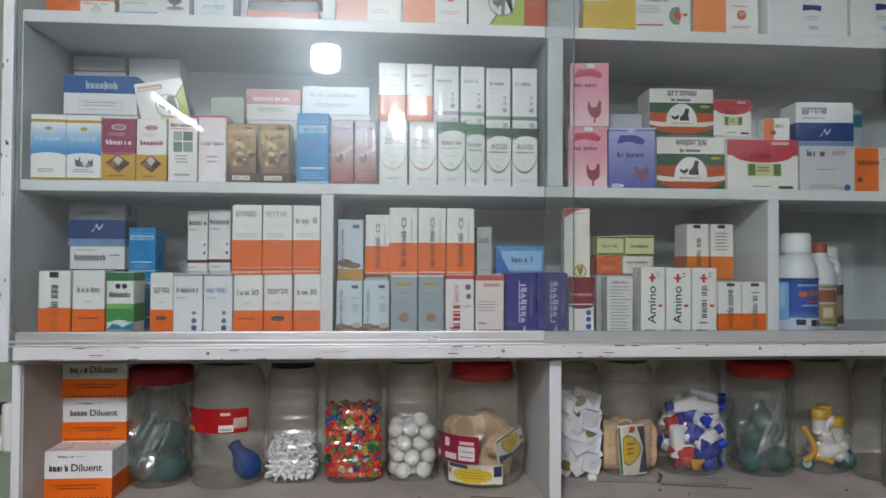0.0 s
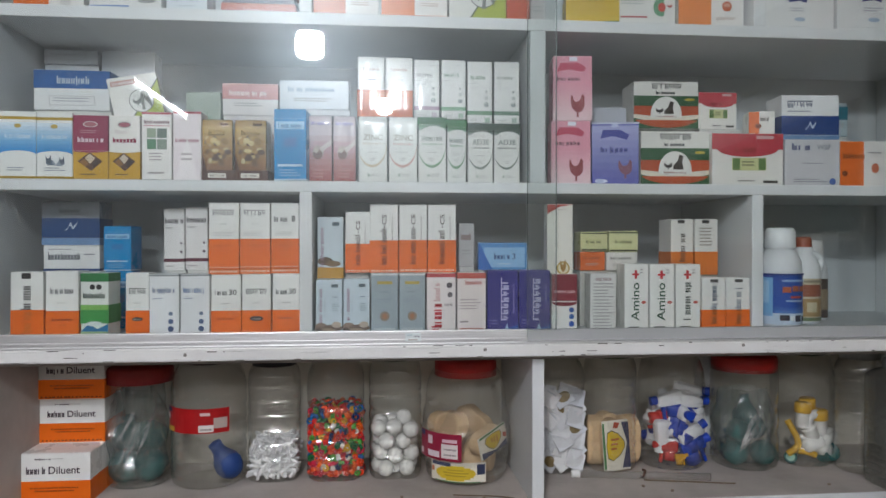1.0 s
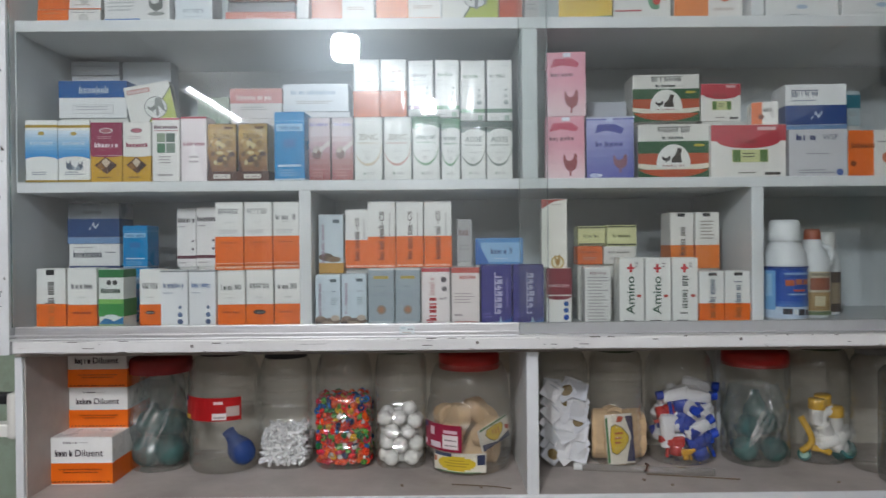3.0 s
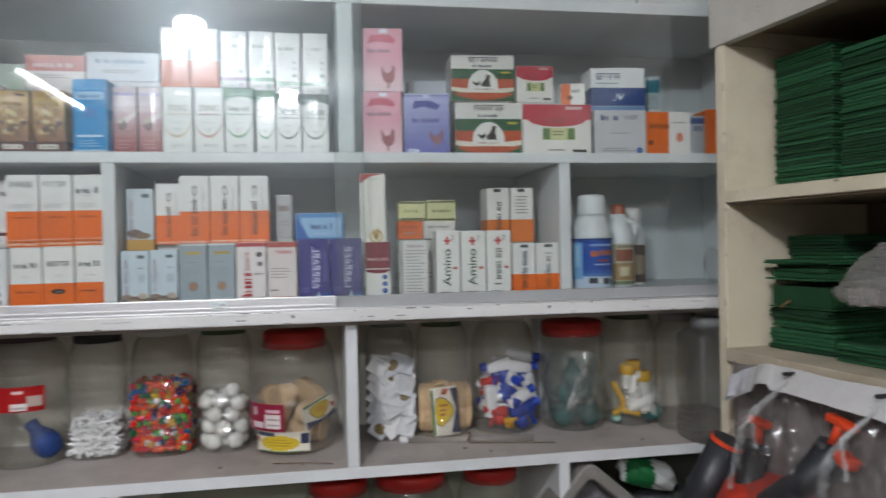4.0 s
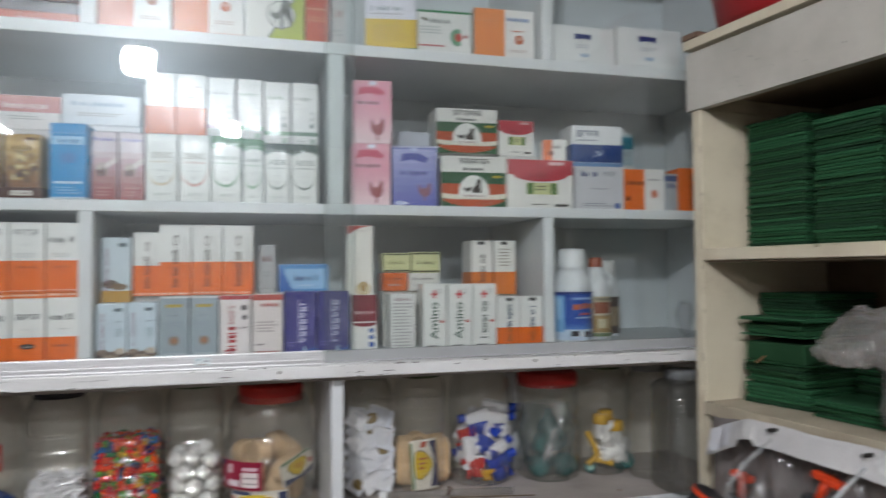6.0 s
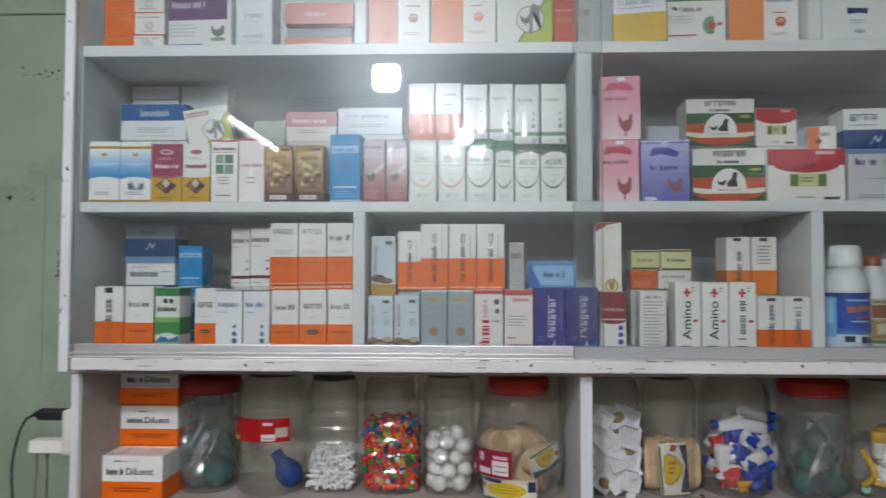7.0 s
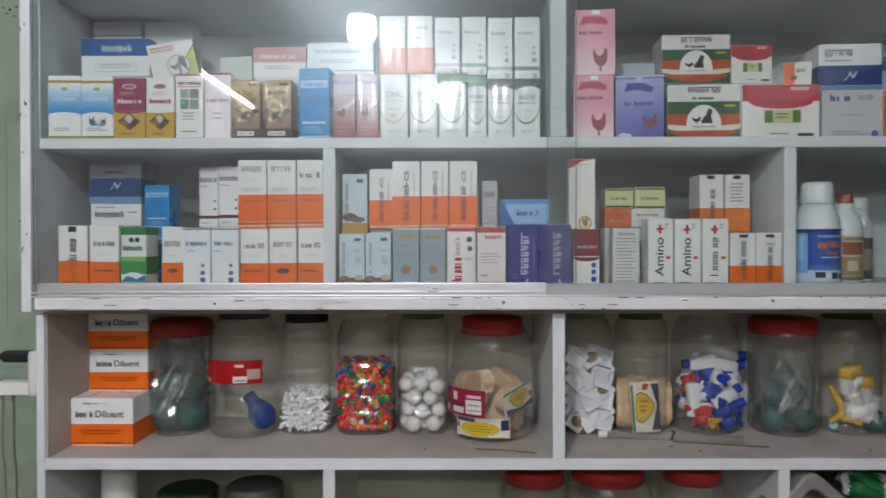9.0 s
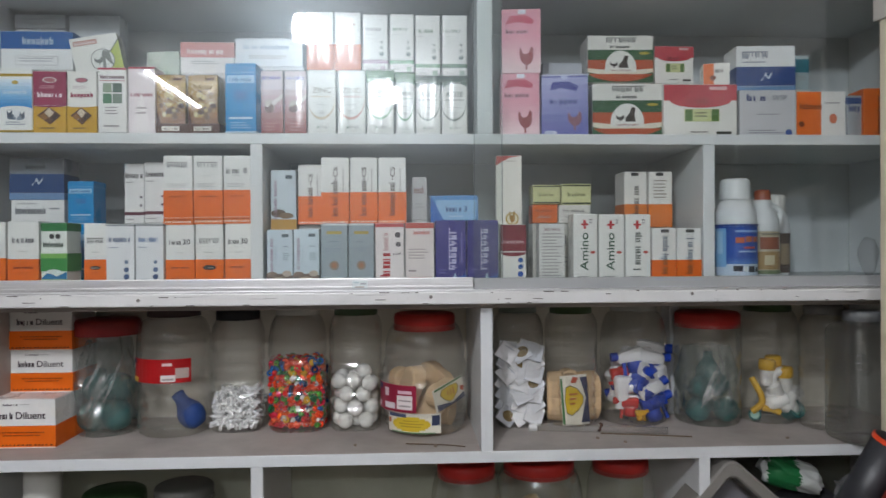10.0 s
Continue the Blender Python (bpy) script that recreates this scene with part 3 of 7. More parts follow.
socket = part("wall_socket", cuboid(PLATE - 0.021, PLATE, 0.0, 0.075, 1.110, 1.203, 0.009), ink("dedcd4", 0.4, 0, "plastic"), None, "", True)
part("switch", cuboid(PLATE - 0.025, PLATE - 0.0205, 0.03, 0.045, 1.150, 1.168, 0.002), ink("f0efe8", 0.4, 0, "plastic"), socket)
tagged(socket, "white plastic socket plate on the cabinet's side", "socket")
charger = part("charger_plug", cuboid(PLATE - 0.086, PLATE - 0.0205, 0.022, 0.046, 1.176, 1.199, 0.006), ink("17181a", 0.45, 0, "plastic"))
part("plug_neck", rod((PLATE - 0.096, 0.034, 1.186), (PLATE - 0.085, 0.034, 1.187), 0.005, sides=12, r2=0.008), ink("17181a", 0.45, 0, "plastic"), charger)
tube("cable", [(PLATE - 0.088, 0.034, 1.187), (PLATE - 0.108, 0.035, 1.184), (PLATE - 0.124, 0.035, 1.164), (PLATE - 0.141, 0.035, 1.10), (PLATE - 0.143, 0.036, 1.05), (PLATE - 0.133, 0.04, 0.94), (PLATE - 0.128, 0.06, 0.5)], 0.0024, ink("141416", 0.5, 0, "plastic"), charger)
tagged(charger, "black charger plug with a hanging cable", "plug")
adapter = part("charger_plug", cuboid(PLATE - 0.093, PLATE - 0.0205, 0.010, 0.045, 1.113, 1.139, 0.004), ink("ebe9e2", 0.35, 0, "plastic"))
part("cable_relief", rod((PLATE - 0.063, 0.025, 1.100), (PLATE - 0.063, 0.025, 1.1135), 0.003, sides=10, r2=0.005), ink("6c665c", 0.6, 0, "plastic"), adapter)
tube("cable", [(PLATE - 0.063, 0.025, 1.112), (PLATE - 0.062, 0.027, 1.08), (PLATE - 0.066, 0.03, 1.0), (PLATE - 0.058, 0.03, 0.94), (PLATE - 0.062, 0.03, 0.5)], 0.0022, ink("6c6252", 0.6, 0, "plastic"), adapter)
tube("cable", [(PLATE - 0.088, 0.030, 1.114), (PLATE - 0.090, 0.032, 1.09), (PLATE - 0.096, 0.035, 1.0), (PLATE - 0.085, 0.035, 0.94), (PLATE - 0.09, 0.035, 0.5)], 0.0042, ink("8b917c", 0.6, 0, "plastic"), adapter)
tagged(adapter, "white charger plug with two hanging cables", "plug")


# ---- carton designs: ground colour and prints ----
OR, WH, BK = "e26812", "e6e6e2", "2a2a2c"


def low_band(word=BK, n=5, head=False, band=0.40, seal=False, number=""):
    title = [W(0.12, 0.66, 0.54, 0.755, word, 4, weight=0.2), T(number, 0.60, 0.662, 0.86, 0.757, word)] if number else [W(0.14, 0.66, 0.86, 0.76, word, n, head=head)]
    out = [BAND(0, band, OR)] + title + [LINES(0.34, 0.5, 0.66, 0.53, "a4a4a2", 1), LINES(0.34, 0.16, 0.66, 0.185, "b4541a", 1), DOTS(0.0, 0.03, "d8a070", 7)]
    out += [D(0.5, 0.26, 0.24, 0.09, BK), W(0.34, 0.245, 0.66, 0.275, "b8b0a8", 4)] if seal else [W(0.18, 0.245, 0.82, 0.29, "9c3c10", 9)]
    return WH, out


def tall_band(n=4, head=False, word="47484a", number=""):
    title = [W(0.10, 0.74, 0.66, 0.83, word, 4, weight=0.19), T(number, 0.74, 0.742, 0.88, 0.83, word)] if number else [W(0.12, 0.83, 0.84, 0.91, paler(word, 0.3), n, head=head)]
    return WH, [BAND(0.10, 0.50, OR), BAND(0, 0.10, "dc6a1c")] + title + [LINES(0.34, 0.70, 0.66, 0.715, "9a9a9a", 1), LINES(0.12, 0.535, 0.9, 0.60, "b4b4b4", 3), W(0.2, 0.40, 0.8, 0.43, "b0501a", 10), LINES(0.36, 0.34, 0.62, 0.355, "b0501a", 1),
                DOTS(0.028, 0.055, "f0dcc8"), DOTS(0.065, 0.08, "8c3c14", 7)]


def upright_word():
    return WH, [BAND(0, 0.48, OR), W(0.36, 0.12, 0.60, 0.66, "3a2624", 8, up=True), T("CS", 0.43, 0.71, 0.59, 0.86, "3a2624", up=True), R(0.50, 0.665, 0.53, 0.695, "3a2624"), W(0.76, 0.48, 0.81, 0.84, "8c8884", 16, up=True), DOTS(0.02, 0.045, "f0dcc8")]


def paler(code, share=0.35):
    """The ink mixed towards white; on vitamin and syrup prints this paints the glare."""
    return "".join(f"{int((1 - share) * int(code[k:k + 2], 16) + share * 228):02x}" for k in (0, 2, 4))


def vitamin(line, top=None, word="ZINC", ink_code="6f6a5c"):
    line, ink_code = paler(line), paler(ink_code)
    out = [SWOOSH(line), LINES(0.3, 0.44, 0.7, 0.465, "b4b4b2", 1), LINES(0.36, 0.34, 0.62, 0.37, "b0b0ae", 1), D(0.36, 0.10, 0.045, 0.05, "a4b4a8"), LINES(0.44, 0.075, 0.78, 0.125, "b8bab8", 2), W(0.14, 0.575, 0.86, 0.605, line, 12), LINES(0.42, 0.315, 0.60, 0.335, "8c8c8a", 1)]
    out.append(T(word, 0.16, 0.64, 0.84, 0.73, ink_code) if word else W(0.12, 0.64, 0.86, 0.72, ink_code, 8))
    if top:
        out += [BAND(0.88, 1.0, top), FADE(0.80, 0.88, paler(top, 0.6), top, 3), D(0.55, 0.78, 0.44, 0.20, "e9ebe6", "white_curve", 0, 180)]
    return "e9ebe6", out


def syrup(low, word, n=6):
    low = paler(low, 0.25)
    return "e6e8e5", [BAND(0.14, 0.21, low), LINES(0.14, 0.03, 0.5, 0.07, "b4b8b4", 1), R(0.70, 0.02, 0.90, 0.10, paler(low, 0.5)), W(0.12, 0.72, 0.74, 0.79, paler(word, 0.15), n), LINES(0.10, 0.64, 0.36, 0.66, "a8a8a8", 1), LINES(0.10, 0.57, 0.62, 0.585, "c0c0c0", 1), LINES(0.6, 0.90, 0.86, 0.92, "b0b4b0", 1),
                      D(0.76, 0.52, 0.05, 0.05, "8a9490"), D(0.76, 0.42, 0.07, 0.07, "9aa4a0"), D(0.76, 0.42, 0.035, 0.035, "d0d4d2"), D(0.76, 0.31, 0.095, 0.095, "8c9896"), D(0.74, 0.33, 0.04, 0.03, "c4cac8")]


def syrup_orange():
    return "e8e8e4", [BAND(0, 0.46, "dd7038"), W(0.2, 0.78, 0.8, 0.84, "b9968a", 6), LINES(0.3, 0.6, 0.7, 0.64, "8a9098", 1)]


def plus_word(bangla=False):
    out = [W(0.30, 0.14, 0.60, 0.74, "2c3c34", 6, up=True) if bangla else T("Amino", 0.28, 0.14, 0.62, 0.72, "1f4a34", up=True)]
    out += [R(0.32, 0.83, 0.62, 0.86, "c23038", "red_cross"), R(0.42, 0.78, 0.52, 0.91, "c23038", "red_cross"), D(0.80, 0.42, 0.10, 0.06, "b8544a"), R(0.16, 0, 0.62, 0.05, "33352f"),
            LINES(0.66, 0.84, 0.8, 0.93, "777777", 2)]
    return "e6e6e1", out


def gold_sky():
    return "e9eae6", [BAND(0.88, 0.93, "b89a3c"), BAND(0, 0.035, "b89a3c"), FADE(0.36, 0.84, "2f86cc", "d4e2ea", 9), D(0.5, 0.36, 0.5, 0.11, "e9eae6", "white_curve", 0, 180),
                      W(0.14, 0.60, 0.86, 0.68, "c8dcea", 9), D(0.5, 0.79, 0.10, 0.06, "b8a050"), LINES(0.2, 0.1, 0.8, 0.17, "8a94a0", 2)]


def gold_sky_spread():
    base, out = gold_sky()
    return base, out + [D(0.45, 0.24, 0.20, 0.08, "5c6c7c"), D(0.62, 0.24, 0.18, 0.10, "8c98a4"), HEN(0.34, 0.27, 0.16, "4c5864"), HEN(0.55, 0.28, 0.18, "dfe2e2"), HEN(0.72, 0.26, 0.14, "5c6470")]


def wine_yellow(wine=True):
    top = [BAND(0.44, 1.0, "8e2a4c")] if wine else []
    word = "e8d0d8" if wine else "8c2a44"
    return ("e4e2dc", top + [BAND(0, 0.44, "c69a2a"), D(0.5, 0.86, 0.22, 0.09, "d8ccc8" if wine else "8a8084"), D(0.5, 0.86, 0.18, 0.07, "a8606c"), LINES(0.2, 0.71, 0.8, 0.77, "c08c98" if wine else "b8a8ac", 2), W(0.12, 0.58, 0.9, 0.66, word, 6, weight=0.27),
                             POLY_SHAPE(((0.12, 0.28), (0.48, 0.42), (0.86, 0.28), (0.52, 0.13)), "5a3c28"), POLY_SHAPE(((0.34, 0.33), (0.48, 0.40), (0.64, 0.33), (0.5, 0.24)), "c8b49c"), POLY_SHAPE(((0.18, 0.27), (0.34, 0.32), (0.46, 0.23), (0.34, 0.20)), "8c6234"), POLY_SHAPE(((0.56, 0.24), (0.66, 0.32), (0.80, 0.28), (0.58, 0.17)), "3c2c24"), D(0.5, 0.44, 0.5, 0.05, "8e2a4c" if wine else "e4e2dc", "wavy_edge", 180, 360),
                             LINES(0.2, 0.04, 0.8, 0.09, "7a5c1c", 1)])


def leaflet_white():
    return "e6e4e0", [R(0, 0.97, 1, 1, "b04a58"), W(0.08, 0.83, 0.94, 0.89, "6a4c54", 9, weight=0.26), R(0.06, 0.795, 0.94, 0.805, "a04c58"), R(0.18, 0.45, 0.48, 0.60, "4f7a5c"), R(0.52, 0.45, 0.84, 0.60, "77877a"), R(0.18, 0.62, 0.48, 0.76, "8a9a84"),
                      R(0.52, 0.62, 0.84, 0.76, "5c6e64"), LINES(0.25, 0.26, 0.75, 0.4, "9c9a98", 3), LINES(0.2, 0.05, 0.8, 0.12, "9c9a98", 1)]


def leaflet_pink():
    return "e8dee0", [R(0, 0.97, 1, 1, "b04a58"), W(0.08, 0.55, 0.92, 0.62, "b8848e", 10), POLY_SHAPE(((0.1, 0), (0.5, 0.62), (0.9, 0)), "efe8e8"), LINES(0.3, 0.25, 0.7, 0.4, "b0a8a8", 2)]


def gold_seeds():
    rnd = random.Random(77)
    spots = [D(0.16 + 0.70 * rnd.random(), 0.26 + 0.44 * rnd.random(), rnd.uniform(0.06, 0.13), rnd.uniform(0.05, 0.10), rnd.choice(("6c4c24", "c0a060", "8a6a34", "b48c48", "54381c", "d0b880"))) for i in range(34)]
    return "ac863a", [FADE(0.16, 0.9, "8a5a2c", "bc9a4c", 7)] + spots + [BAND(0, 0.17, "4e2c1c"), R(0.2, 0.045, 0.8, 0.12, "d8d0c4"), W(0.26, 0.06, 0.74, 0.105, "4a3c34", 7), W(0.6, 0.92, 0.9, 0.96, "7a4a1c", 5), POLY_SHAPE(((0.02, 0.17), (0.16, 0.17), (0.02, 0.44)), "4e2c1c"), W(0.2, 0.76, 0.8, 0.84, "c8a868", 6)]


def blue_growth():
    return "0086c2", [BAND(0.0, 0.025, "b8d0e0"), R(0.06, 0.72, 0.94, 0.83, "9cc8e6"), W(0.14, 0.74, 0.88, 0.81, "2468a0", 8), BAND(0.86, 0.88, "58a4d8"), R(0.3, 0.48, 0.7, 0.6, "2a72b0"), R(0.12, 0.2, 0.88, 0.23, "bcd8ea"), LINES(0.15, 0.05, 0.85, 0.16, "7cb4dc", 3)]


def pink_fade():
    return "d4c6cc", [FADE(0, 0.80, "98403c", "d4c6cc", 9), D(0.42, 0.46, 0.24, 0.30, "b8a49c"), D(0.40, 0.42, 0.20, 0.20, "6c443c"), D(0.34, 0.48, 0.10, 0.10, "c4b4a8"), POLY_SHAPE(((0.5, 0.52), (1, 0.66), (1, 0.58), (0.6, 0.46)), "dccfcc"), W(0.1, 0.87, 0.9, 0.93, "8e84c4", 9), LINES(0.2, 0.05, 0.8, 0.2, "c07c78", 3)]


def blue_white(word="c4d0dc"):
    return "e2e4e4", [BAND(0.54, 1.0, "125596"), W(0.30, 0.66, 0.74, 0.86, word, 6), R(0.2, 0.12, 0.8, 0.36, "b4b6b8"), R(0.21, 0.135, 0.79, 0.345, "e2e4e4", "printed_panel"), LINES(0.25, 0.18, 0.75, 0.32, "a4a8b0", 2)]


def round_photo():
    return "dcdcd6", [POLY_SHAPE(((0.34, 0), (1, 0), (1, 0.86)), "5c6450"), POLY_SHAPE(((0.37, 0), (1, 0), (1, 0.82)), "a8b44c"), D(0.60, 0.38, 0.25, 0.25, "5f645f"), D(0.60, 0.38, 0.235, 0.235, "d4d6d0"), HEN(0.52, 0.36, 0.18, "6c706a"), POLY_SHAPE(((0.58, 0.16), (0.64, 0.16), (0.66, 0.42), (0.78, 0.40), (0.80, 0.18), (0.76, 0.58), (0.64, 0.62), (0.60, 0.52)), "80847e", "beast_shape"), R(0.06, 0.80, 0.56, 0.92, "b89088"), W(0.09, 0.82, 0.53, 0.90, "e0d4d0", 6)]


def plain(base, word, n=7, head=False, band=None):
    out = [W(0.12, 0.62, 0.8, 0.80, word, n, head=head), LINES(0.2, 0.25, 0.8, 0.4, "a0a0a0", 2)]
    if band:
        out.insert(0, BAND(*band))
    return base, out


def dots_white(word="5c6c8c"):
    return "e4e5e6", [BAND(0.965, 1.0, "8c9092"), W(0.1, 0.70, 0.86, 0.80, word, 8), LINES(0.1, 0.58, 0.5, 0.62, "8a98a8", 1), D(0.72, 0.36, 0.07, 0.07, "6c7c94"), D(0.72, 0.23, 0.09, 0.09, "56688a"), D(0.72, 0.11, 0.10, 0.10, "4a5c80")]


def maroon_line(n=4):
    return "e6e4e2", [BAND(0.13, 0.19, "5e2c38"), W(0.05, 0.76, 0.95, 0.86, "3c3438", n), LINES(0.08, 0.66, 0.5, 0.7, "888888", 1), D(0.84, 0.44, 0.06, 0.06, "6c6068"), D(0.84, 0.30, 0.07, 0.07, "6c6068"), LINES(0.1, 0.03, 0.6, 0.08, "a09c9c", 1)]


def navy_top():
    return "8a8f96", [BAND(0.16, 0.62, "1c4274"), BAND(0.0, 0.16, "6f8fb8"), POLY_SHAPE(((0.40, 0.34), (0.43, 0.34), (0.50, 0.54), (0.54, 0.42), (0.62, 0.54), (0.60, 0.46), (0.54, 0.36), (0.49, 0.46)), "c0cad8"), W(0.3, 0.74, 0.66, 0.86, "70767c", 6)]


def navy_line():
    return "e4e4e2", [BAND(0, 0.10, "26406e"), W(0.08, 0.44, 0.66, 0.74, "3c4450", 8), LINES(0.1, 0.8, 0.5, 0.88, "888c90", 1), LINES(0.72, 0.55, 0.92, 0.7, "888c90", 1)]


def green_scene():
    return "e2e6e0", [BAND(0.86, 1.0, "2f7a44"), W(0.08, 0.60, 0.92, 0.70, "33463a", 9), D(0.42, 0.78, 0.10, 0.10, "3a3a3a"), D(0.66, 0.78, 0.10, 0.10, "3a3a3a"), BAND(0.2, 0.5, "3f8f48"), R(0, 0.42, 1, 0.50, "7cb45c"),
                      POLY_SHAPE(((0, 0.08), (0.3, 0.2), (0.6, 0.12), (1, 0.2), (1, 0.08)), "2e74a4"), D(0.5, 0.2, 0.3, 0.09, "dce6e4"), R(0, 0, 1, 0.08, "9cb48c")]


def upright_flor():
    return WH, [BAND(0, 0.42, OR), R(0.34, 0.90, 0.62, 0.99, "2c2c2c"), W(0.30, 0.42, 0.62, 0.80, "2c2426", 4, up=True), W(0.32, 0.06, 0.62, 0.40, "b06428", 4, up=True)]


def grain_blue():
    return "c6d4dc", [W(0.08, 0.18, 0.24, 0.84, "98788c", 10, up=True), R(0.58, 0.86, 0.84, 0.92, "5c6870"), D(0.20, 0.12, 0.24, 0.16, "8a7668"), D(0.62, 0.10, 0.40, 0.13, "6f5e52"), D(0.42, 0.05, 0.34, 0.10, "a4907c"), D(0.78, 0.16, 0.18, 0.12, "b8a898"),
                      D(0.1, 0.06, 0.14, 0.10, "584a44"), LINES(0.62, 0.40, 0.90, 0.56, "8c9ca8", 4), LINES(0.62, 0.66, 0.84, 0.69, "4c5c74", 1), W(0.30, 0.3, 0.36, 0.7, "a8b4bc", 9, up=True)]


def grain_gold():
    base, out = grain_blue()
    return "c4d0d6", [BAND(0, 0.18, "b98c3c")] + [D(0.3, 0.28, 0.3, 0.16, "5c4a3c"), D(0.6, 0.24, 0.3, 0.12, "7a6248")] + out[:2]


def silver():
    return "98a4aa", [BAND(0.965, 1.0, "d4d8d8"), R(0.22, 0.82, 0.78, 0.87, "b09a48"), LINES(0.3, 0.66, 0.7, 0.7, "74808a", 1), D(0.5, 0.28, 0.18, 0.18, "8a7868"), D(0.5, 0.28, 0.10, 0.10, "a06c4c"), LINES(0.2, 0.5, 0.8, 0.58, "8894a0", 2), R(0.1, 0.04, 0.9, 0.08, "b4bcc0")]


def red_upright():
    return "e4dcda", [BAND(0.93, 1.0, "b8484c"), W(0.16, 0.08, 0.52, 0.50, "b82830", 5, up=True, weight=0.3), W(0.24, 0.53, 0.46, 0.84, "c49090", 5, up=True), POLY_SHAPE(((0.14, 0.02), (0.44, 0.02), (0.40, 0.07), (0.2, 0.06)), "b82830"), D(0.78, 0.80, 0.10, 0.10, "5c5458"), D(0.80, 0.64, 0.09, 0.09, "6c6468"), T("Liquid", 0.62, 0.44, 0.88, 0.50, "5a4c50")]


def red_top():
    return "e2d8d4", [BAND(0.90, 1.0, "b8564c"), W(0.28, 0.80, 0.86, 0.88, "c04c44", 7), LINES(0.1, 0.36, 0.86, 0.56, "b0a4a2", 4), LINES(0.1, 0.12, 0.4, 0.2, "948a8a", 1), R(0.1, 0.05, 0.9, 0.07, "b87c74")]


def violet():
    return "34307c", [W(0.44, 0.18, 0.70, 0.88, "c0bcdc", 6, up=True, weight=0.28, head=True), POLY_SHAPE(((0, 0), (1, 0), (1, 0.12), (0.6, 0.04)), "2c58a0"), POLY_SHAPE(((0.55, 0.03), (0.70, 0.03), (0.64, 0.14)), "a8c4d8"), LINES(0.1, 0.1, 0.36, 0.2, "6c6aa8", 2), W(0.80, 0.3, 0.88, 0.8, "7c78b4", 8, up=True)]


def sky_slant():
    return "4f8cc4", [POLY_SHAPE(((0, 0), (0.24, 0), (0, 0.95)), "1f5ca8"), R(0.12, 0.1, 0.96, 0.84, "8cb8dc"), POLY_SHAPE(((0, 0), (0.3, 0), (0.02, 0.98), (0, 0.98)), "2a64b0"), W(0.32, 0.40, 0.66, 0.62, "3a5684", 4, weight=0.26), T("3", 0.70, 0.40, 0.77, 0.62, "3a5684"), LINES(0.4, 0.16, 0.8, 0.26, "b4d0e6", 1)]


def seal_upper():
    return "e8e4da", [POLY_SHAPE(((0.0, 0.86), (0.5, 0.97), (1, 1), (0, 1)), "b03a30"), D(0.62, 0.08, 0.26, 0.26, "b89a4c"), D(0.62, 0.08, 0.20, 0.20, "e0d8b8"), HEN(0.62, 0.085, 0.22, "a07838"), LINES(0.4, 0.9, 0.8, 0.93, "b4a89c", 1)]


def red_lower():
    return "e8e6e0", [R(0, 0.52, 1, 1, "7c2230"), D(0.5, 0.50, 0.5, 0.16, "7c2230", "red_curve", 180, 360), W(0.08, 0.66, 0.92, 0.73, "d0b0b0", 9), D(0.78, 0.36, 0.10, 0.10, "2c5ca0"), D(0.78, 0.24, 0.10, 0.10, "2c5ca0"), D(0.78, 0.11, 0.11, 0.11, "2450a0")]


def typed_panel():
    return "d6d6d2", [LINES(0.12, 0.04, 0.9, 0.84, "a2a2a0", 14), W(0.2, 0.88, 0.85, 0.94, "8c6c70", 9)]


def low_orange_up():
    return WH, [BAND(0, 0.38, OR), W(0.36, 0.10, 0.64, 0.40, "5c4428", 4, up=True), W(0.36, 0.40, 0.64, 0.86, "4c5c74", 5, up=True), R(0.36, 0.92, 0.7, 0.98, "4c4c4c")]


def upper_orange(word=True):
    out = [BAND(0, 0.42, "d8762c"), R(0.3, 0.93, 0.62, 0.99, "3c3c3c")]
    return "e4e2dc", out + ([W(0.36, 0.06, 0.64, 0.76, "4c4440", 7, up=True)] if word else [LINES(0.2, 0.5, 0.8, 0.86, "9c988e", 6)])


def lime_pill():
    return "cfcf9c", [R(0.02, 0.04, 0.98, 0.12, "4c5038"), R(0.02, 0.90, 0.98, 0.97, "4c5038"), W(0.2, 0.42, 0.8, 0.6, "7c7c54", 7)]


def orange_white_split():
    return "e4e2dc", [R(0, 0, 0.4, 1, "d8682c"), D(0.36, 0.4, 0.12, 0.10, "7c4430"), W(0.44, 0.6, 0.8, 0.8, "6c6460", 5)]


def pink_curve():
    return "d894a4", [FADE(0, 0.62, "e0c4c8", "d894a4", 8), POLY_SHAPE(((0.10, 0.76), (0.40, 0.80), (0.78, 0.76), (0.84, 0.82), (0.66, 0.90), (0.2, 0.90)), "b83c58"), W(0.10, 0.62, 0.74, 0.69, "7c4c5c", 6, weight=0.26), HEN(0.64, 0.22, 0.36, "8c3c40"), R(0.42, 0.93, 0.62, 0.99, "dfe2ec")]


def violet_curve():
    return "5f64a8", [FADE(0, 0.95, "5458a0", "9ca0cc", 8), POLY_SHAPE(((0.18, 0.74), (0.44, 0.78), (0.74, 0.72), (0.80, 0.80), (0.6, 0.88), (0.24, 0.88)), "30388c"), W(0.18, 0.52, 0.78, 0.61, "343c80", 5, weight=0.28), HEN(0.72, 0.24, 0.30, "7c4c5c"), D(0.2, 0.06, 0.14, 0.04, "d8dcec"), R(0.42, 0.92, 0.56, 1.0, "b4bcdc"), D(0.16, 0.06, 0.10, 0.05, "b4bcd8"), BAND(0.97, 1.0, "c4c8dc")]


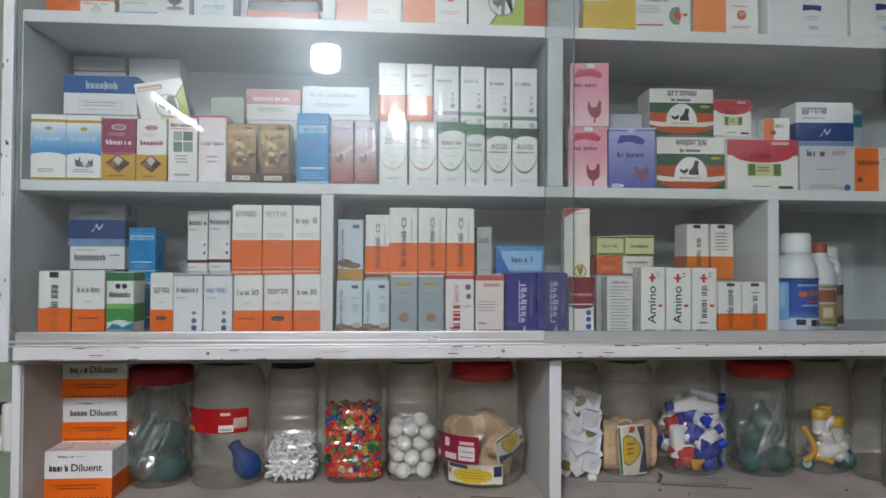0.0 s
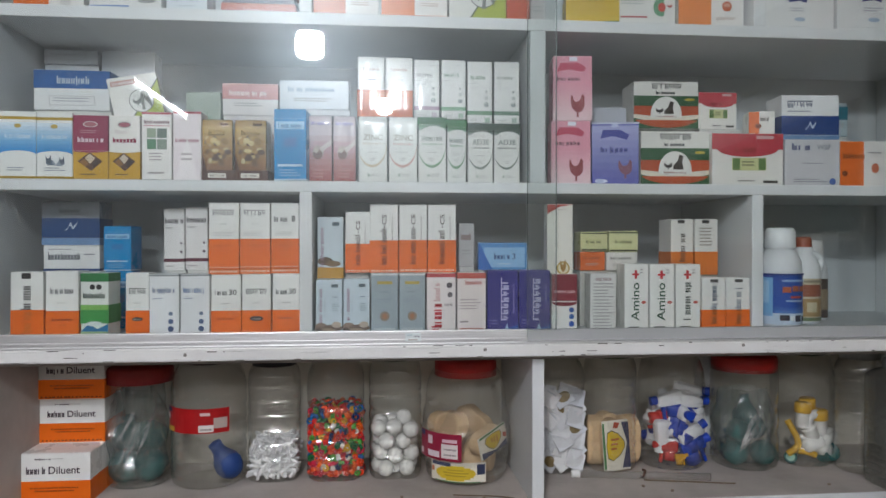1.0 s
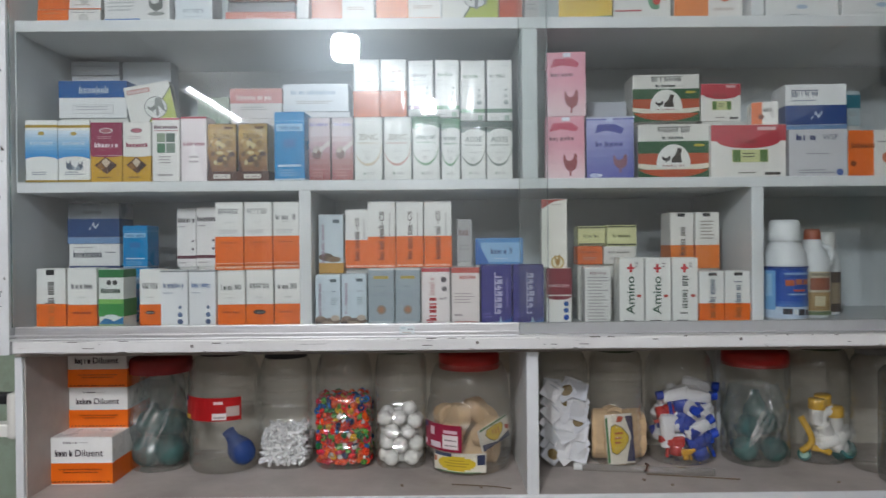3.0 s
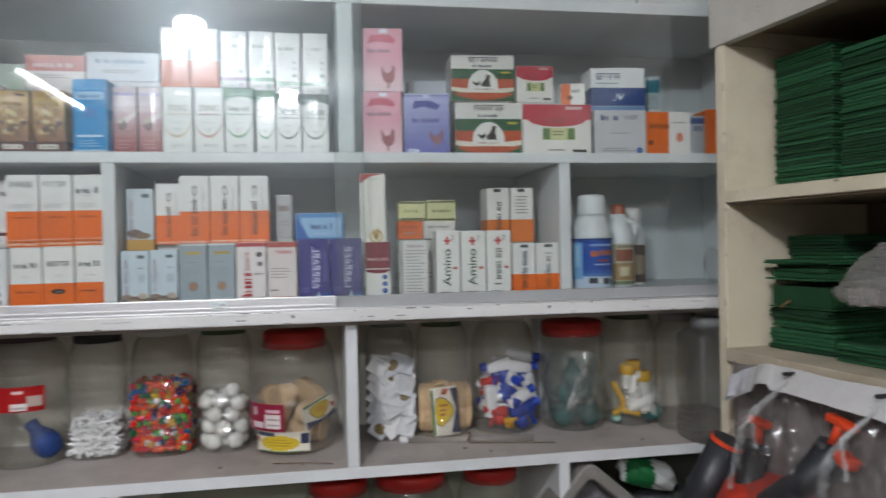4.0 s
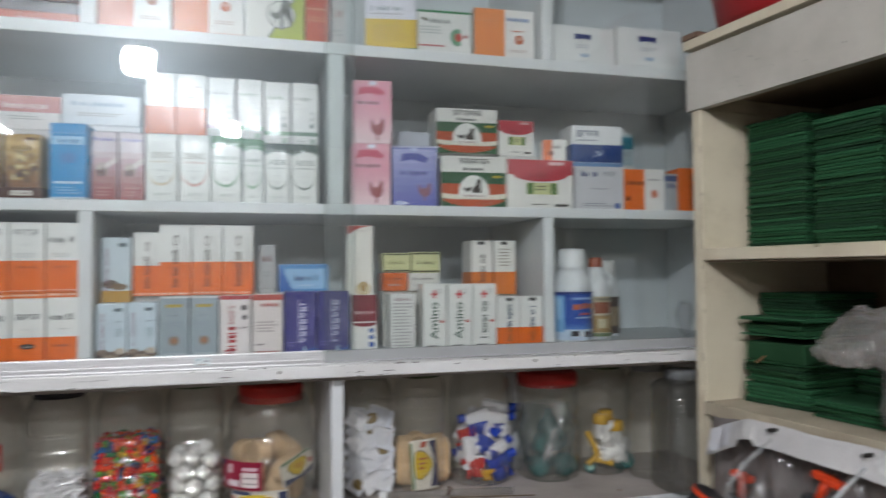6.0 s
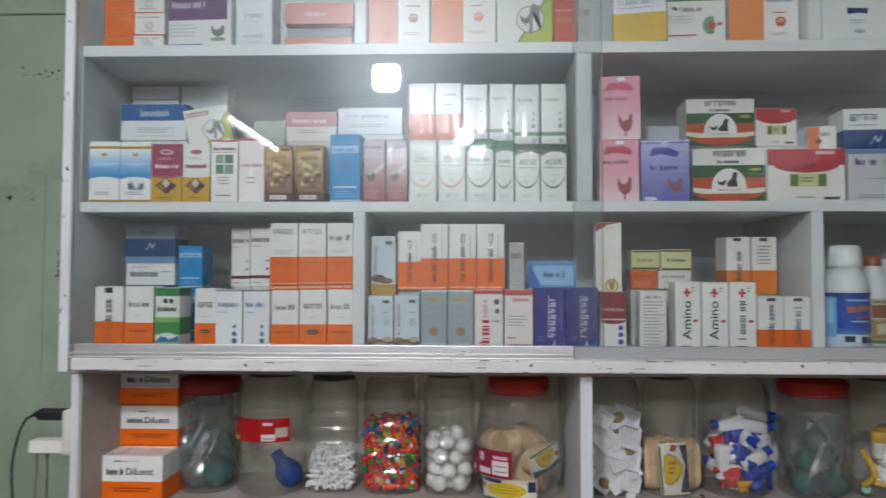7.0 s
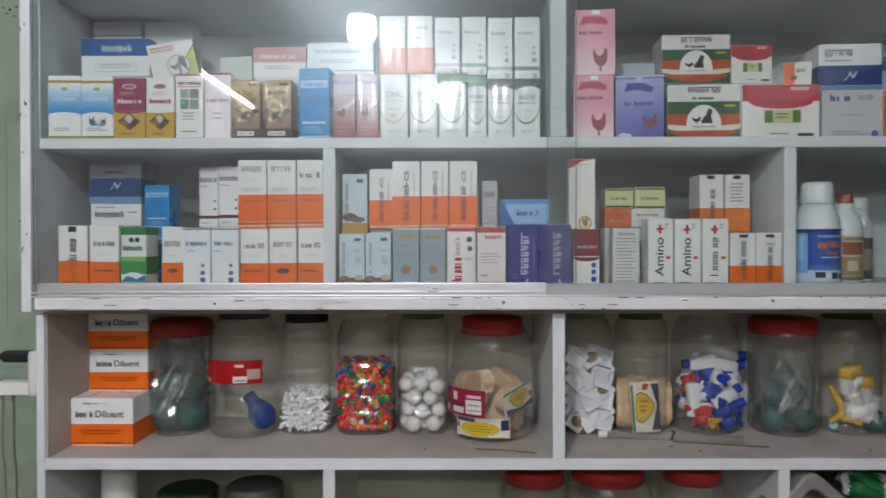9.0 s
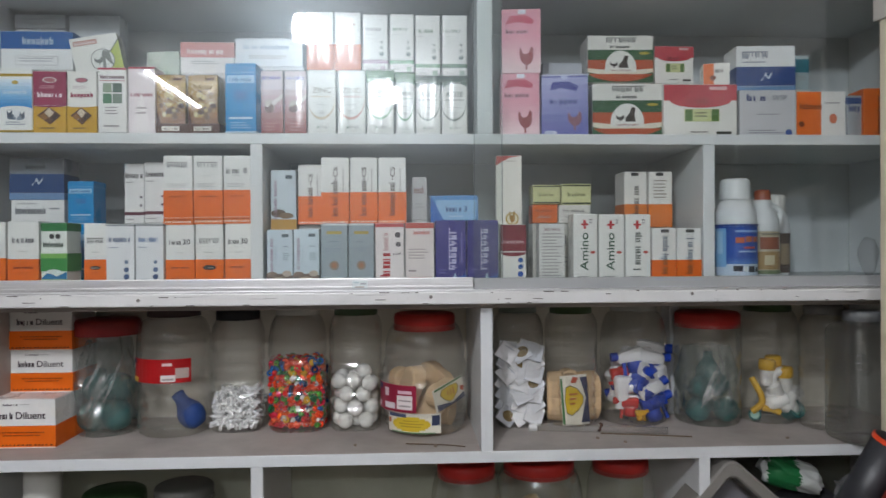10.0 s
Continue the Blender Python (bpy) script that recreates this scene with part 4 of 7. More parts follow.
def striped_vet():
    return "e0dfd8", [R(0, 0.0, 1, 0.70, "2f5a3a"), R(0, 0.26, 1, 0.48, "b4502c"), POLY_SHAPE(((0, 0.22), (0.5, 0.08), (1, 0.22), (1, 0.30), (0.5, 0.24), (0, 0.30)), "dcd6c4"), D(0.5, 0.26, 0.52, 0.17, "b4502c", "rust_curve", 200, 340), D(0.5, 0.30, 0.24, 0.27, "e2e2dc", "white_arch", 0, 180), R(0.26, 0.22, 0.74, 0.30, "e2e2dc"),
                      W(0.34, 0.235, 0.66, 0.28, "8c4a3c", 11), HEN(0.40, 0.37, 0.12, "33302e"), POLY_SHAPE(((0.47, 0.31), (0.62, 0.31), (0.60, 0.44), (0.62, 0.56), (0.56, 0.58), (0.53, 0.46), (0.47, 0.38)), "3c342e", "beast_shape"),
                      W(0.28, 0.85, 0.74, 0.96, "5c5c5a", 6, head=True), W(0.34, 0.735, 0.64, 0.80, "4c5450", 6), D(0.86, 0.62, 0.08, 0.02, "b8a83c")]


def red_wave():
    return "e4e2dc", [R(0, 0.70, 1, 1, "b83c48"), D(0.5, 0.70, 0.42, 0.10, "b83c48", "red_curve", 180, 360), R(0.28, 0.30, 0.76, 0.54, "c8cc94"), R(0.29, 0.31, 0.39, 0.53, "5c7c44"), R(0.65, 0.31, 0.75, 0.53, "5c7c44"), W(0.32, 0.64, 0.62, 0.76, "8c2c30", 7), LINES(0.36, 0.06, 0.6, 0.12, "7c7c78", 1),
                      LINES(0.42, 0.36, 0.62, 0.48, "6c7050", 2), R(0.72, 0.06, 0.92, 0.11, "44443f"), R(0.62, 0.90, 0.86, 0.96, "d8b0b0")]


def navy_sign():
    return "e2e4e4", [BAND(0.10, 0.54, "24427c"), BAND(0, 0.10, "6c8cb4"), POLY_SHAPE(((0.40, 0.22), (0.43, 0.22), (0.50, 0.42), (0.54, 0.30), (0.60, 0.42), (0.60, 0.36), (0.54, 0.24), (0.49, 0.34)), "c4cee0"), W(0.10, 0.72, 0.54, 0.88, "3c4c6c", 7, head=True), LINES(0.1, 0.6, 0.6, 0.66, "8c94a0", 1)]


def silver_sign():
    return "c9c9cc", [W(0.12, 0.78, 0.48, 0.92, "3c4474", 3, weight=0.22), T("WSP", 0.58, 0.79, 0.84, 0.9, "7c7c88"), LINES(0.3, 0.46, 0.7, 0.52, "9a9aa0", 1), LINES(0.16, 0.08, 0.8, 0.18, "8c8c94", 2), D(0.87, 0.12, 0.06, 0.06, "4c64a0")]


def orange_side():
    return "e2e0dc", [R(0, 0, 0.5, 1, "dd6a24"), W(0.06, 0.62, 0.56, 0.76, "5c3420", 7), D(0.10, 0.3, 0.06, 0.06, "7c3c20"), D(0.74, 0.42, 0.08, 0.10, "cc7458"), LINES(0.58, 0.7, 0.9, 0.78, "9c9c9c", 1)]


def diluent():
    out = [BAND(0, 0.46, OR), DOTS(0.045, 0.075, "5c2c14", 16), R(0, 0.0, 1, 0.02, "e8d8c8"), W(0.12, 0.60, 0.39, 0.745, "3a2c34", 4, weight=0.2), T("Diluent", 0.43, 0.60, 0.86, 0.75, "3a2c34"), W(0.24, 0.88, 0.46, 0.92, "6c6468", 6), LINES(0.48, 0.885, 0.66, 0.905, "b4b0ae", 1), W(0.18, 0.31, 0.84, 0.345, "a04414", 22), W(0.24, 0.25, 0.78, 0.285, "a04414", 18)]
    return WH, out


def upper_pair(left, right, dot):
    """Carton on the upper shelf: a coloured half and a white half with a round mark."""
    return "e4e2de", [R(0, 0, 0.5, 1, left), R(0.5, 0, 1, 0.045, left), W(0.54, 0.78, 0.92, 0.88, right, 5), D(0.74, 0.42, 0.075, 0.075, dot), D(0.74, 0.44, 0.05, 0.03, paler(dot, 0.5)), LINES(0.62, 0.56, 0.86, 0.60, dot, 1), LINES(0.58, 0.16, 0.92, 0.22, "c4b4ac", 2), LINES(0.08, 0.72, 0.42, 0.78, paler(left, 0.3), 1)]


def navy_mark():
    return "dedfdd", [POLY_SHAPE(((0.34, 0.66), (0.50, 0.70), (0.60, 0.66), (0.62, 0.80), (0.34, 0.82)), "2c3c74"), LINES(0.36, 0.42, 0.62, 0.54, "a8acb4", 2), D(0.50, 0.26, 0.08, 0.03, "a8b8cc"), LINES(0.2, 0.06, 0.6, 0.10, "c4c6c8", 1)]


def purple_top():
    return "dcdcda", [R(0, 0.42, 0.94, 0.78, "5c4068"), W(0.05, 0.60, 0.62, 0.72, "c8c0cc", 8), LINES(0.04, 0.15, 0.5, 0.36, "b8bcbc", 4), HEN(0.80, 0.22, 0.22, "6c706c"), D(0.80, 0.12, 0.13, 0.03, "8c908c"), R(0, 0, 0.55, 0.06, "5c84bc")]


def script_rows():
    return "d2dade", [W(0.22, 0.50, 0.78, 0.57, "98a4b0", 7, head=True), W(0.22, 0.16, 0.78, 0.23, "98a4b0", 7, head=True), LINES(0.25, 0.43, 0.7, 0.46, "b0b8c0", 1), LINES(0.25, 0.09, 0.7, 0.12, "b0b8c0", 1)]


def round_mark():
    return "dcdcd8", [BAND(0.94, 1, "2f7a4c"), POLY_SHAPE(((0.06, 0.80), (0.16, 0.74), (0.20, 0.78), (0.12, 0.84)), "5c5844"), W(0.22, 0.72, 0.60, 0.83, "5c6460", 7), D(0.74, 0.42, 0.13, 0.16, "6c9c7c", "emblem", 60, 300), D(0.76, 0.42, 0.07, 0.08, "c05044"), HEN(0.90, 0.44, 0.09, "a03830"),
                      R(0.03, 0.20, 0.50, 0.23, "b8545c"), LINES(0.04, 0.45, 0.5, 0.64, "b4bab8", 3)]


def yellow_foot():
    return "d4d4dc", [BAND(0, 0.58, "c8a820"), BAND(0, 0.05, "4f7a4c"), LINES(0.1, 0.14, 0.9, 0.5, "b09420", 5), W(0.1, 0.74, 0.8, 0.84, "6c7c84", 8), LINES(0.1, 0.64, 0.9, 0.69, "a8a8b0", 1)]


# ---- stock on the shelves ----

# middle shelf behind the front pane, front row
carton(-0.5070, 0.000, 1.6210, 0.0628, 0.050, 0.1220, 1.5, gold_sky(), "white and sky blue carton with gold lines", "gold and blue cartons")
carton(-0.4430, 0.000, 1.6210, 0.0628, 0.050, 0.1210, -1, gold_sky_spread(), "white and sky blue carton with gold lines", "gold and blue cartons")
carton(-0.3810, 0.004, 1.6210, 0.0608, 0.050, 0.1180, 1, wine_yellow(), "wine red and mustard yellow medicine carton")
carton(-0.3205, 0.004, 1.6210, 0.0558, 0.050, 0.1180, -1.5, wine_yellow(False), "white and mustard yellow medicine carton")
carton(-0.2615, 0.000, 1.6210, 0.0538, 0.050, 0.1250, 0.5, leaflet_white(), "white carton with four small green pictures")
carton(-0.2075, 0.004, 1.6210, 0.0518, 0.050, 0.1280, -2, leaflet_pink(), "pale pink and white carton with red edge")
carton(-0.1540, 0.012, 1.6210, 0.0548, 0.050, 0.1140, 3, gold_seeds(), "glossy golden brown carton printed with seeds", "golden cartons")
carton(-0.0925, 0.012, 1.6210, 0.0578, 0.050, 0.1140, -3, gold_seeds(), "glossy golden brown carton printed with seeds", "golden cartons")
carton(-0.0170, 0.000, 1.6210, 0.0608, 0.055, 0.1350, -4, blue_growth(), "bright blue carton with pale blue title strip")
carton(0.0365, 0.030, 1.6210, 0.0458, 0.050, 0.1280, -3, pink_fade(), "dull pink and red carton behind glare", "pink red cartons")
carton(0.0840, 0.030, 1.6210, 0.0428, 0.050, 0.1280, 3, pink_fade(), "dull pink and red carton behind glare", "pink red cartons")
carton(0.1390, 0.005, 1.6210, 0.0548, 0.050, 0.1240, 0, vitamin("c9b48c", None, "ZINC", "8c8874"), "white carton lettered ZINC with a beige curve", "white vitamin cartons")
carton(0.1970, 0.005, 1.6210, 0.0548, 0.050, 0.1240, 0, vitamin("c98c7c", None, "ZINC", "8c8874"), "white carton lettered ZINC with a pink curve", "white vitamin cartons")
carton(0.2535, 0.005, 1.6210, 0.0538, 0.050, 0.1250, 0, vitamin("4f8a58", "3f7a4c", None, "5c6c60"), "white and green carton with a green curve", "white vitamin cartons")
carton(0.3025, 0.020, 1.6210, 0.0378, 0.050, 0.1240, 0, vitamin("4f8a58", "3f7a4c", None, "5c6c60"), "white and green carton with a green curve", "white vitamin cartons")
carton(0.3480, 0.006, 1.6210, 0.0488, 0.050, 0.1150, 0, vitamin("4a5c50", "2f4a3c", "AD3E", "3c4c44"), "white carton lettered AD3E with dark green top", "white vitamin cartons")
carton(0.4000, 0.006, 1.6210, 0.0508, 0.050, 0.1150, 0, vitamin("4a5c50", "2f4a3c", "AD3E", "3c4c44"), "white carton lettered AD3E with dark green top", "white vitamin cartons")

# middle shelf, cartons standing on the vitamin cartons
carton(0.1355, 0.012, 1.7460, 0.0518, 0.050, 0.1150, 0, syrup_orange(), "white and faded orange carton on another carton", "syrup cartons stacked on vitamin cartons")
carton(0.1895, 0.012, 1.7460, 0.0518, 0.050, 0.1150, 0, syrup_orange(), "white and faded orange carton on another carton", "syrup cartons stacked on vitamin cartons")
carton(0.2435, 0.020, 1.7470, 0.0498, 0.050, 0.1130, 0, syrup("9c7c94", "8c8c90", 8), "white carton with mauve foot and three dots", "syrup cartons stacked on vitamin cartons")
carton(0.2965, 0.020, 1.7460, 0.0478, 0.050, 0.1150, 0, syrup("4c8c5c", "4f7c60", 6), "white carton with green foot and three dots", "syrup cartons stacked on vitamin cartons")
carton(0.3480, 0.016, 1.7370, 0.0488, 0.050, 0.1210, 0, syrup("3f7a4c", "56785c", 5), "white carton with green foot and three dots", "syrup cartons stacked on vitamin cartons")
carton(0.4015, 0.016, 1.7370, 0.0498, 0.050, 0.1220, 0, syrup("3f6a50", "6c7c74", 8), "white carton with green foot and three dots", "syrup cartons stacked on vitamin cartons")

# middle shelf behind the front pane, back row
carton(-0.4495, 0.100, 1.6210, 0.1438, 0.080, 0.1420, 0, plain("d8d8d4", "8c8c8c"), "plain white carton under a blue one")
carton(-0.4525, 0.100, 1.7650, 0.1438, 0.070, 0.0790, 0, blue_white(), "blue and white carton lying on another")
carton(-0.3230, 0.100, 1.6210, 0.0968, 0.050, 0.1420, 0, plain("d8d8d4", "8c8c8c"), "plain white carton under a leaning one")
carton(-0.3225, 0.100, 1.7540, 0.0938, 0.050, 0.0830, 8, round_photo(), "white and lime carton leaning askew", lean=-12)
carton(-0.4885, 0.190, 1.6210, 0.1078, 0.050, 0.2540, 0, plain("c4c8cc", "a0a4a8", 8), "pale grey carton at the back", "pale grey cartons")
carton(-0.4905, 0.190, 1.8770, 0.1078, 0.050, 0.0300, 0, plain("b8bcc0", "a0a4a8", 8), "pale grey carton lying at the back", "pale grey cartons")
carton(-0.3745, 0.190, 1.6210, 0.1078, 0.050, 0.2850, 0, plain("bfc4c8", "9ca0a4", 8), "pale grey carton at the back", "pale grey cartons")
carton(-0.2050, 0.120, 1.6210, 0.0708, 0.050, 0.1890, -8, plain("b4c0b4", "7c9480", 6), "pale green carton at the back")
carton(-0.1075, 0.100, 1.6210, 0.1058, 0.050, 0.1390, 0, plain("d0ccca", "8c8c8c"), "plain white carton under a pink one")
carton(-0.1075, 0.100, 1.7610, 0.1098, 0.050, 0.0640, 0, plain("dcd8d6", "ecdfdc", 8, False, (0.50, 1.0, "bc7c78")), "dusty pink and white carton on another")
carton(0.0230, 0.090, 1.6210, 0.1408, 0.060, 0.1510, 0, plain("d4d6da", "8c8c8c"), "plain white carton under a pale blue one")
carton(0.0210, 0.090, 1.7730, 0.1388, 0.060, 0.0580, 0, plain("d2d8de", "8ca0b8", 9), "pale blue and white carton on another")

# low shelf, left bay, front row
carton(-0.4920, 0.000, 1.3300, 0.0568, 0.050, 0.1190, 1, upright_flor(), "white and orange carton with upright title")
carton(-0.4305, 0.000, 1.3300, 0.0578, 0.050, 0.1200, 0, low_band("6c6c70", 8), "white and orange carton with grey title")
carton(-0.3730, 0.000, 1.3300, 0.0508, 0.050, 0.1170, -5, green_scene(), "white and green carton with a pond picture")
carton(-0.3005, 0.012, 1.3300, 0.0418, 0.050, 0.1160, 2, low_band(BK, 5, True, 0.4, True), "white and orange carton with black seal", "white and orange cartons in rows")
carton(-0.2485, 0.000, 1.3300, 0.0538, 0.050, 0.1140, 0, dots_white(), "white carton with slate blue dots", "white cartons with dots")
carton(-0.1930, 0.000, 1.3300, 0.0528, 0.050, 0.1140, 0, dots_white("4c6ca0"), "white carton with slate blue dots", "white cartons with dots")
carton(-0.1380, 0.010, 1.3300, 0.0548, 0.060, 0.1120, 0, low_band(BK, 5, number="30"), "white and orange carton with bold black title", "white and orange cartons in rows")
carton(-0.0815, 0.010, 1.3300, 0.0538, 0.060, 0.1130, 0, low_band(BK, 5, True, 0.4, True), "white and orange carton with black seal", "white and orange cartons in rows")
carton(-0.0260, 0.010, 1.3300, 0.0508, 0.060, 0.1140, 0, low_band(BK, 5, number="30"), "white and orange carton with bold black title", "white and orange cartons in rows")
carton(-0.1425, 0.014, 1.4430, 0.0558, 0.055, 0.1350, 0, tall_band(5, True), "tall white and orange carton stacked on another", "white and orange cartons in rows")
carton(-0.0845, 0.014, 1.4440, 0.0558, 0.055, 0.1340, 0, tall_band(5, True), "tall white and orange carton stacked on another", "white and orange cartons in rows")
carton(-0.0285, 0.014, 1.4450, 0.0518, 0.055, 0.1330, 0, tall_band(4, number="8"), "tall white and orange carton stacked on another", "white and orange cartons in rows")

# low shelf, left bay, back row
carton(-0.2500, 0.090, 1.3300, 0.0368, 0.050, 0.1190, 0, plain("d0d0cc", "8c8c8c"), "plain white carton in the back row")
carton(-0.2060, 0.080, 1.3300, 0.0408, 0.050, 0.1200, 0, plain("d0d0cc", "8c8c8c"), "plain white carton in the back row")
carton(-0.2545, 0.090, 1.4490, 0.0398, 0.050, 0.1220, 0, maroon_line(5), "white carton with a maroon line near its foot", "white cartons with a maroon line")
carton(-0.2090, 0.080, 1.4500, 0.0428, 0.050, 0.1230, 0, maroon_line(6), "white carton with a maroon line near its foot", "white cartons with a maroon line")
carton(-0.4560, 0.110, 1.3300, 0.1088, 0.070, 0.1160, 0, plain("d0d0cc", "8c8c8c"), "plain white carton under navy ones")
carton(-0.4580, 0.110, 1.4470, 0.1068, 0.070, 0.0510, 0, navy_line(), "white carton with navy foot lying on another")
carton(-0.4595, 0.110, 1.4990, 0.1098, 0.070, 0.0860, 0, navy_top(), "navy and grey carton on top of a stack")
carton(-0.3645, 0.100, 1.3300, 0.0538, 0.050, 0.1170, 0, blue_growth(), "bright blue carton in the back row")
carton(-0.3670, 0.100, 1.4480, 0.0548, 0.050, 0.0880, -6, blue_growth(), "bright blue carton standing on another")

# low shelf, middle bay, front row
carton(0.0555, 0.005, 1.3300, 0.0498, 0.050, 0.1020, 0, grain_blue(), "pale blue carton with grain pictured at the foot", "pale blue cartons with grain")
carton(0.1075, 0.005, 1.3300, 0.0498, 0.050, 0.1030, 0, grain_blue(), "pale blue carton with grain pictured at the foot", "pale blue cartons with grain")
carton(0.1615, 0.005, 1.3300, 0.0518, 0.050, 0.1140, 0, silver(), "silver grey carton with a gold strip", "silver cartons")
carton(0.2145, 0.005, 1.3300, 0.0498, 0.050, 0.1140, 0, silver(), "silver grey carton with a gold strip", "silver cartons")
carton(0.2705, 0.000, 1.3300, 0.0558, 0.050, 0.1140, 0, red_upright(), "white carton with upright red title")
carton(0.3295, 0.000, 1.3300, 0.0558, 0.050, 0.1150, 0, red_top(), "white carton with a red top edge")
carton(0.3910, 0.000, 1.3300, 0.0608, 0.055, 0.1190, 0, violet(), "deep violet carton with upright pale title", "violet cartons")
carton(0.4545, 0.000, 1.3300, 0.0618, 0.055, 0.1190, 0, violet(), "deep violet carton with upright pale title", "violet cartons")

# low shelf, middle bay, upper row
carton(0.0540, 0.070, 1.3300, 0.0508, 0.050, 0.1020, 0, grain_blue(), "pale blue carton in the back row", "pale blue cartons with grain")
carton(0.0550, 0.055, 1.4330, 0.0508, 0.050, 0.1210, 0, grain_gold(), "pale blue and gold carton with grain pictured")
carton(0.1075, 0.070, 1.3300, 0.0458, 0.050, 0.1130, 0, plain("d0d0cc", "8c8c8c"), "plain white carton in the back row")
carton(0.1090, 0.055, 1.4440, 0.0488, 0.050, 0.1200, 0, upright_word(), "white and orange carton set further back", "white and orange cartons with upright title")
carton(0.1605, 0.040, 1.4440, 0.0558, 0.050, 0.1340, 0, upright_word(), "white and orange carton with upright black title", "white and orange cartons with upright title")
carton(0.2180, 0.040, 1.4450, 0.0548, 0.050, 0.1330, 0, upright_word(), "white and orange carton with upright black title", "white and orange cartons with upright title")
carton(0.2755, 0.040, 1.4450, 0.0558, 0.050, 0.1330, 0, upright_word(), "white and orange carton with upright black title", "white and orange cartons with upright title")
carton(0.2195, 0.060, 1.3300, 0.1718, 0.030, 0.1130, 0, plain("d0d0cc", "8c8c8c"), "wide plain white carton under taller ones")
carton(0.3320, 0.090, 1.3300, 0.0308, 0.050, 0.1230, 0, plain("c4c4c0", "8c8c8c"), "plain grey carton in the back row")
carton(0.3315, 0.090, 1.4540, 0.0318, 0.050, 0.0890, 0, plain("b8b8b8", "7c5a50", 4), "grey and brown carton standing at the back")
carton(0.4035, 0.070, 1.3300, 0.0998, 0.060, 0.1170, 0, plain("c4c4c0", "8c8c8c"), "plain white carton under a blue one")
carton(0.4030, 0.070, 1.4480, 0.0988, 0.070, 0.0550, -6, sky_slant(), "sky blue carton with a slanted dark corner")

# low shelf, middle bay behind the rear pane
carton(0.5180, 0.016, 1.3300, 0.0508, 0.045, 0.1110, -4, red_lower(), "white and maroon carton with three blue dots")
carton(0.5105, 0.022, 1.4420, 0.0518, 0.040, 0.1380, -4, seal_upper(), "tall cream carton with a round gold seal")
carton(0.5935, 0.004, 1.3300, 0.0518, 0.050, 0.1120, -4, typed_panel(), "pale grey carton covered in small print")
carton(0.6610, 0.003, 1.3300, 0.0488, 0.050, 0.1310, -1, plus_word(), "white carton lettered Amino with a red cross", "white cartons with red cross")
carton(0.7140, 0.003, 1.3300, 0.0508, 0.050, 0.1300, -1, plus_word(), "white carton lettered Amino with a red cross", "white cartons with red cross")
carton(0.7680, 0.003, 1.3300, 0.0508, 0.050, 0.1300, -1, plus_word(True), "white carton with dark script and a red cross", "white cartons with red cross")
carton(0.8220, 0.005, 1.3300, 0.0488, 0.050, 0.1020, 0, low_orange_up(), "white and orange carton with upright title", "small white and orange cartons")
carton(0.8735, 0.005, 1.3300, 0.0498, 0.050, 0.1020, 0, low_orange_up(), "white and orange carton with upright title", "small white and orange cartons")
carton(0.6305, 0.080, 1.3300, 0.1238, 0.060, 0.1150, 0, plain("c8c8c0", "8c8c8c"), "plain white carton in the back row")
carton(0.5940, 0.075, 1.4460, 0.0528, 0.050, 0.0380, 0, plain("d0662c", "8c4420", 5), "orange carton lying on another")
carton(0.6570, 0.075, 1.4460, 0.0688, 0.050, 0.0370, 4, plain("d8d6d0", "7c7c78", 7), "white carton lying on another")
carton(0.5985, 0.080, 1.4860, 0.0578, 0.050, 0.0400, 0, lime_pill(), "pale lime carton with dark edges", "lime cartons")
carton(0.6620, 0.080, 1.4840, 0.0628, 0.050, 0.0440, 0, lime_pill(), "pale lime carton with dark edges", "lime cartons")
carton(0.8160, 0.080, 1.3300, 0.1008, 0.050, 0.1050, 0, plain("c8c8c0", "8c8c8c"), "plain white carton in the back row")
carton(0.7870, 0.075, 1.4360, 0.0488, 0.060, 0.1170, 2, upper_orange(), "white and orange carton with black tab", "white and orange tab cartons")
carton(0.8405, 0.075, 1.4360, 0.0498, 0.060, 0.1170, 0, upper_orange(False), "white and orange carton with small print", "white and orange tab cartons")

# middle shelf behind the rear pane
carton(0.5350, 0.030, 1.6210, 0.0788, 0.060, 0.1270, -6, pink_curve(), "pink carton with a dark red mark", "pink cartons stacked in two")
carton(0.5380, 0.030, 1.7490, 0.0788, 0.060, 0.1290, -6, pink_curve(), "pink carton with a dark red mark", "pink cartons stacked in two")
carton(0.6265, 0.030, 1.6210, 0.0938, 0.060, 0.1260, -8, violet_curve(), "violet blue carton with pale title")
carton(0.6460, 0.140, 1.6210, 0.0868, 0.050, 0.1770, 0, plain("b8bcc4", "8c8c90"), "pale grey carton at the back")
carton(0.7650, 0.060, 1.6210, 0.1448, 0.080, 0.1140, -3, striped_vet(), "white, green and rust striped carton", "striped cartons stacked in two")
carton(0.7665, 0.110, 1.7500, 0.1418, 0.080, 0.1000, -2, striped_vet(), "white, green and rust striped carton", "striped cartons stacked in two")
carton(0.7725, 0.145, 1.6210, 0.1378, 0.060, 0.1360, 0, plain("c8c8c4", "8c8c8c"), "plain white carton at the back")
carton(0.9125, 0.040, 1.6210, 0.1518, 0.080, 0.1090, -2, red_wave(), "white carton with a wavy red top", "red and white cartons")
carton(0.8920, 0.130, 1.7530, 0.0868, 0.060, 0.0810, 0, red_wave(), "white carton with a wavy red top", "red and white cartons")
carton(0.9355, 0.130, 1.6210, 0.1698, 0.060, 0.1310, 0, plain("c8c8c4", "8c8c8c"), "plain white carton at the back")
carton(0.9600, 0.070, 1.7312, 0.0528, 0.050, 0.0508, -14, orange_white_split(), "small white and orange carton on another")
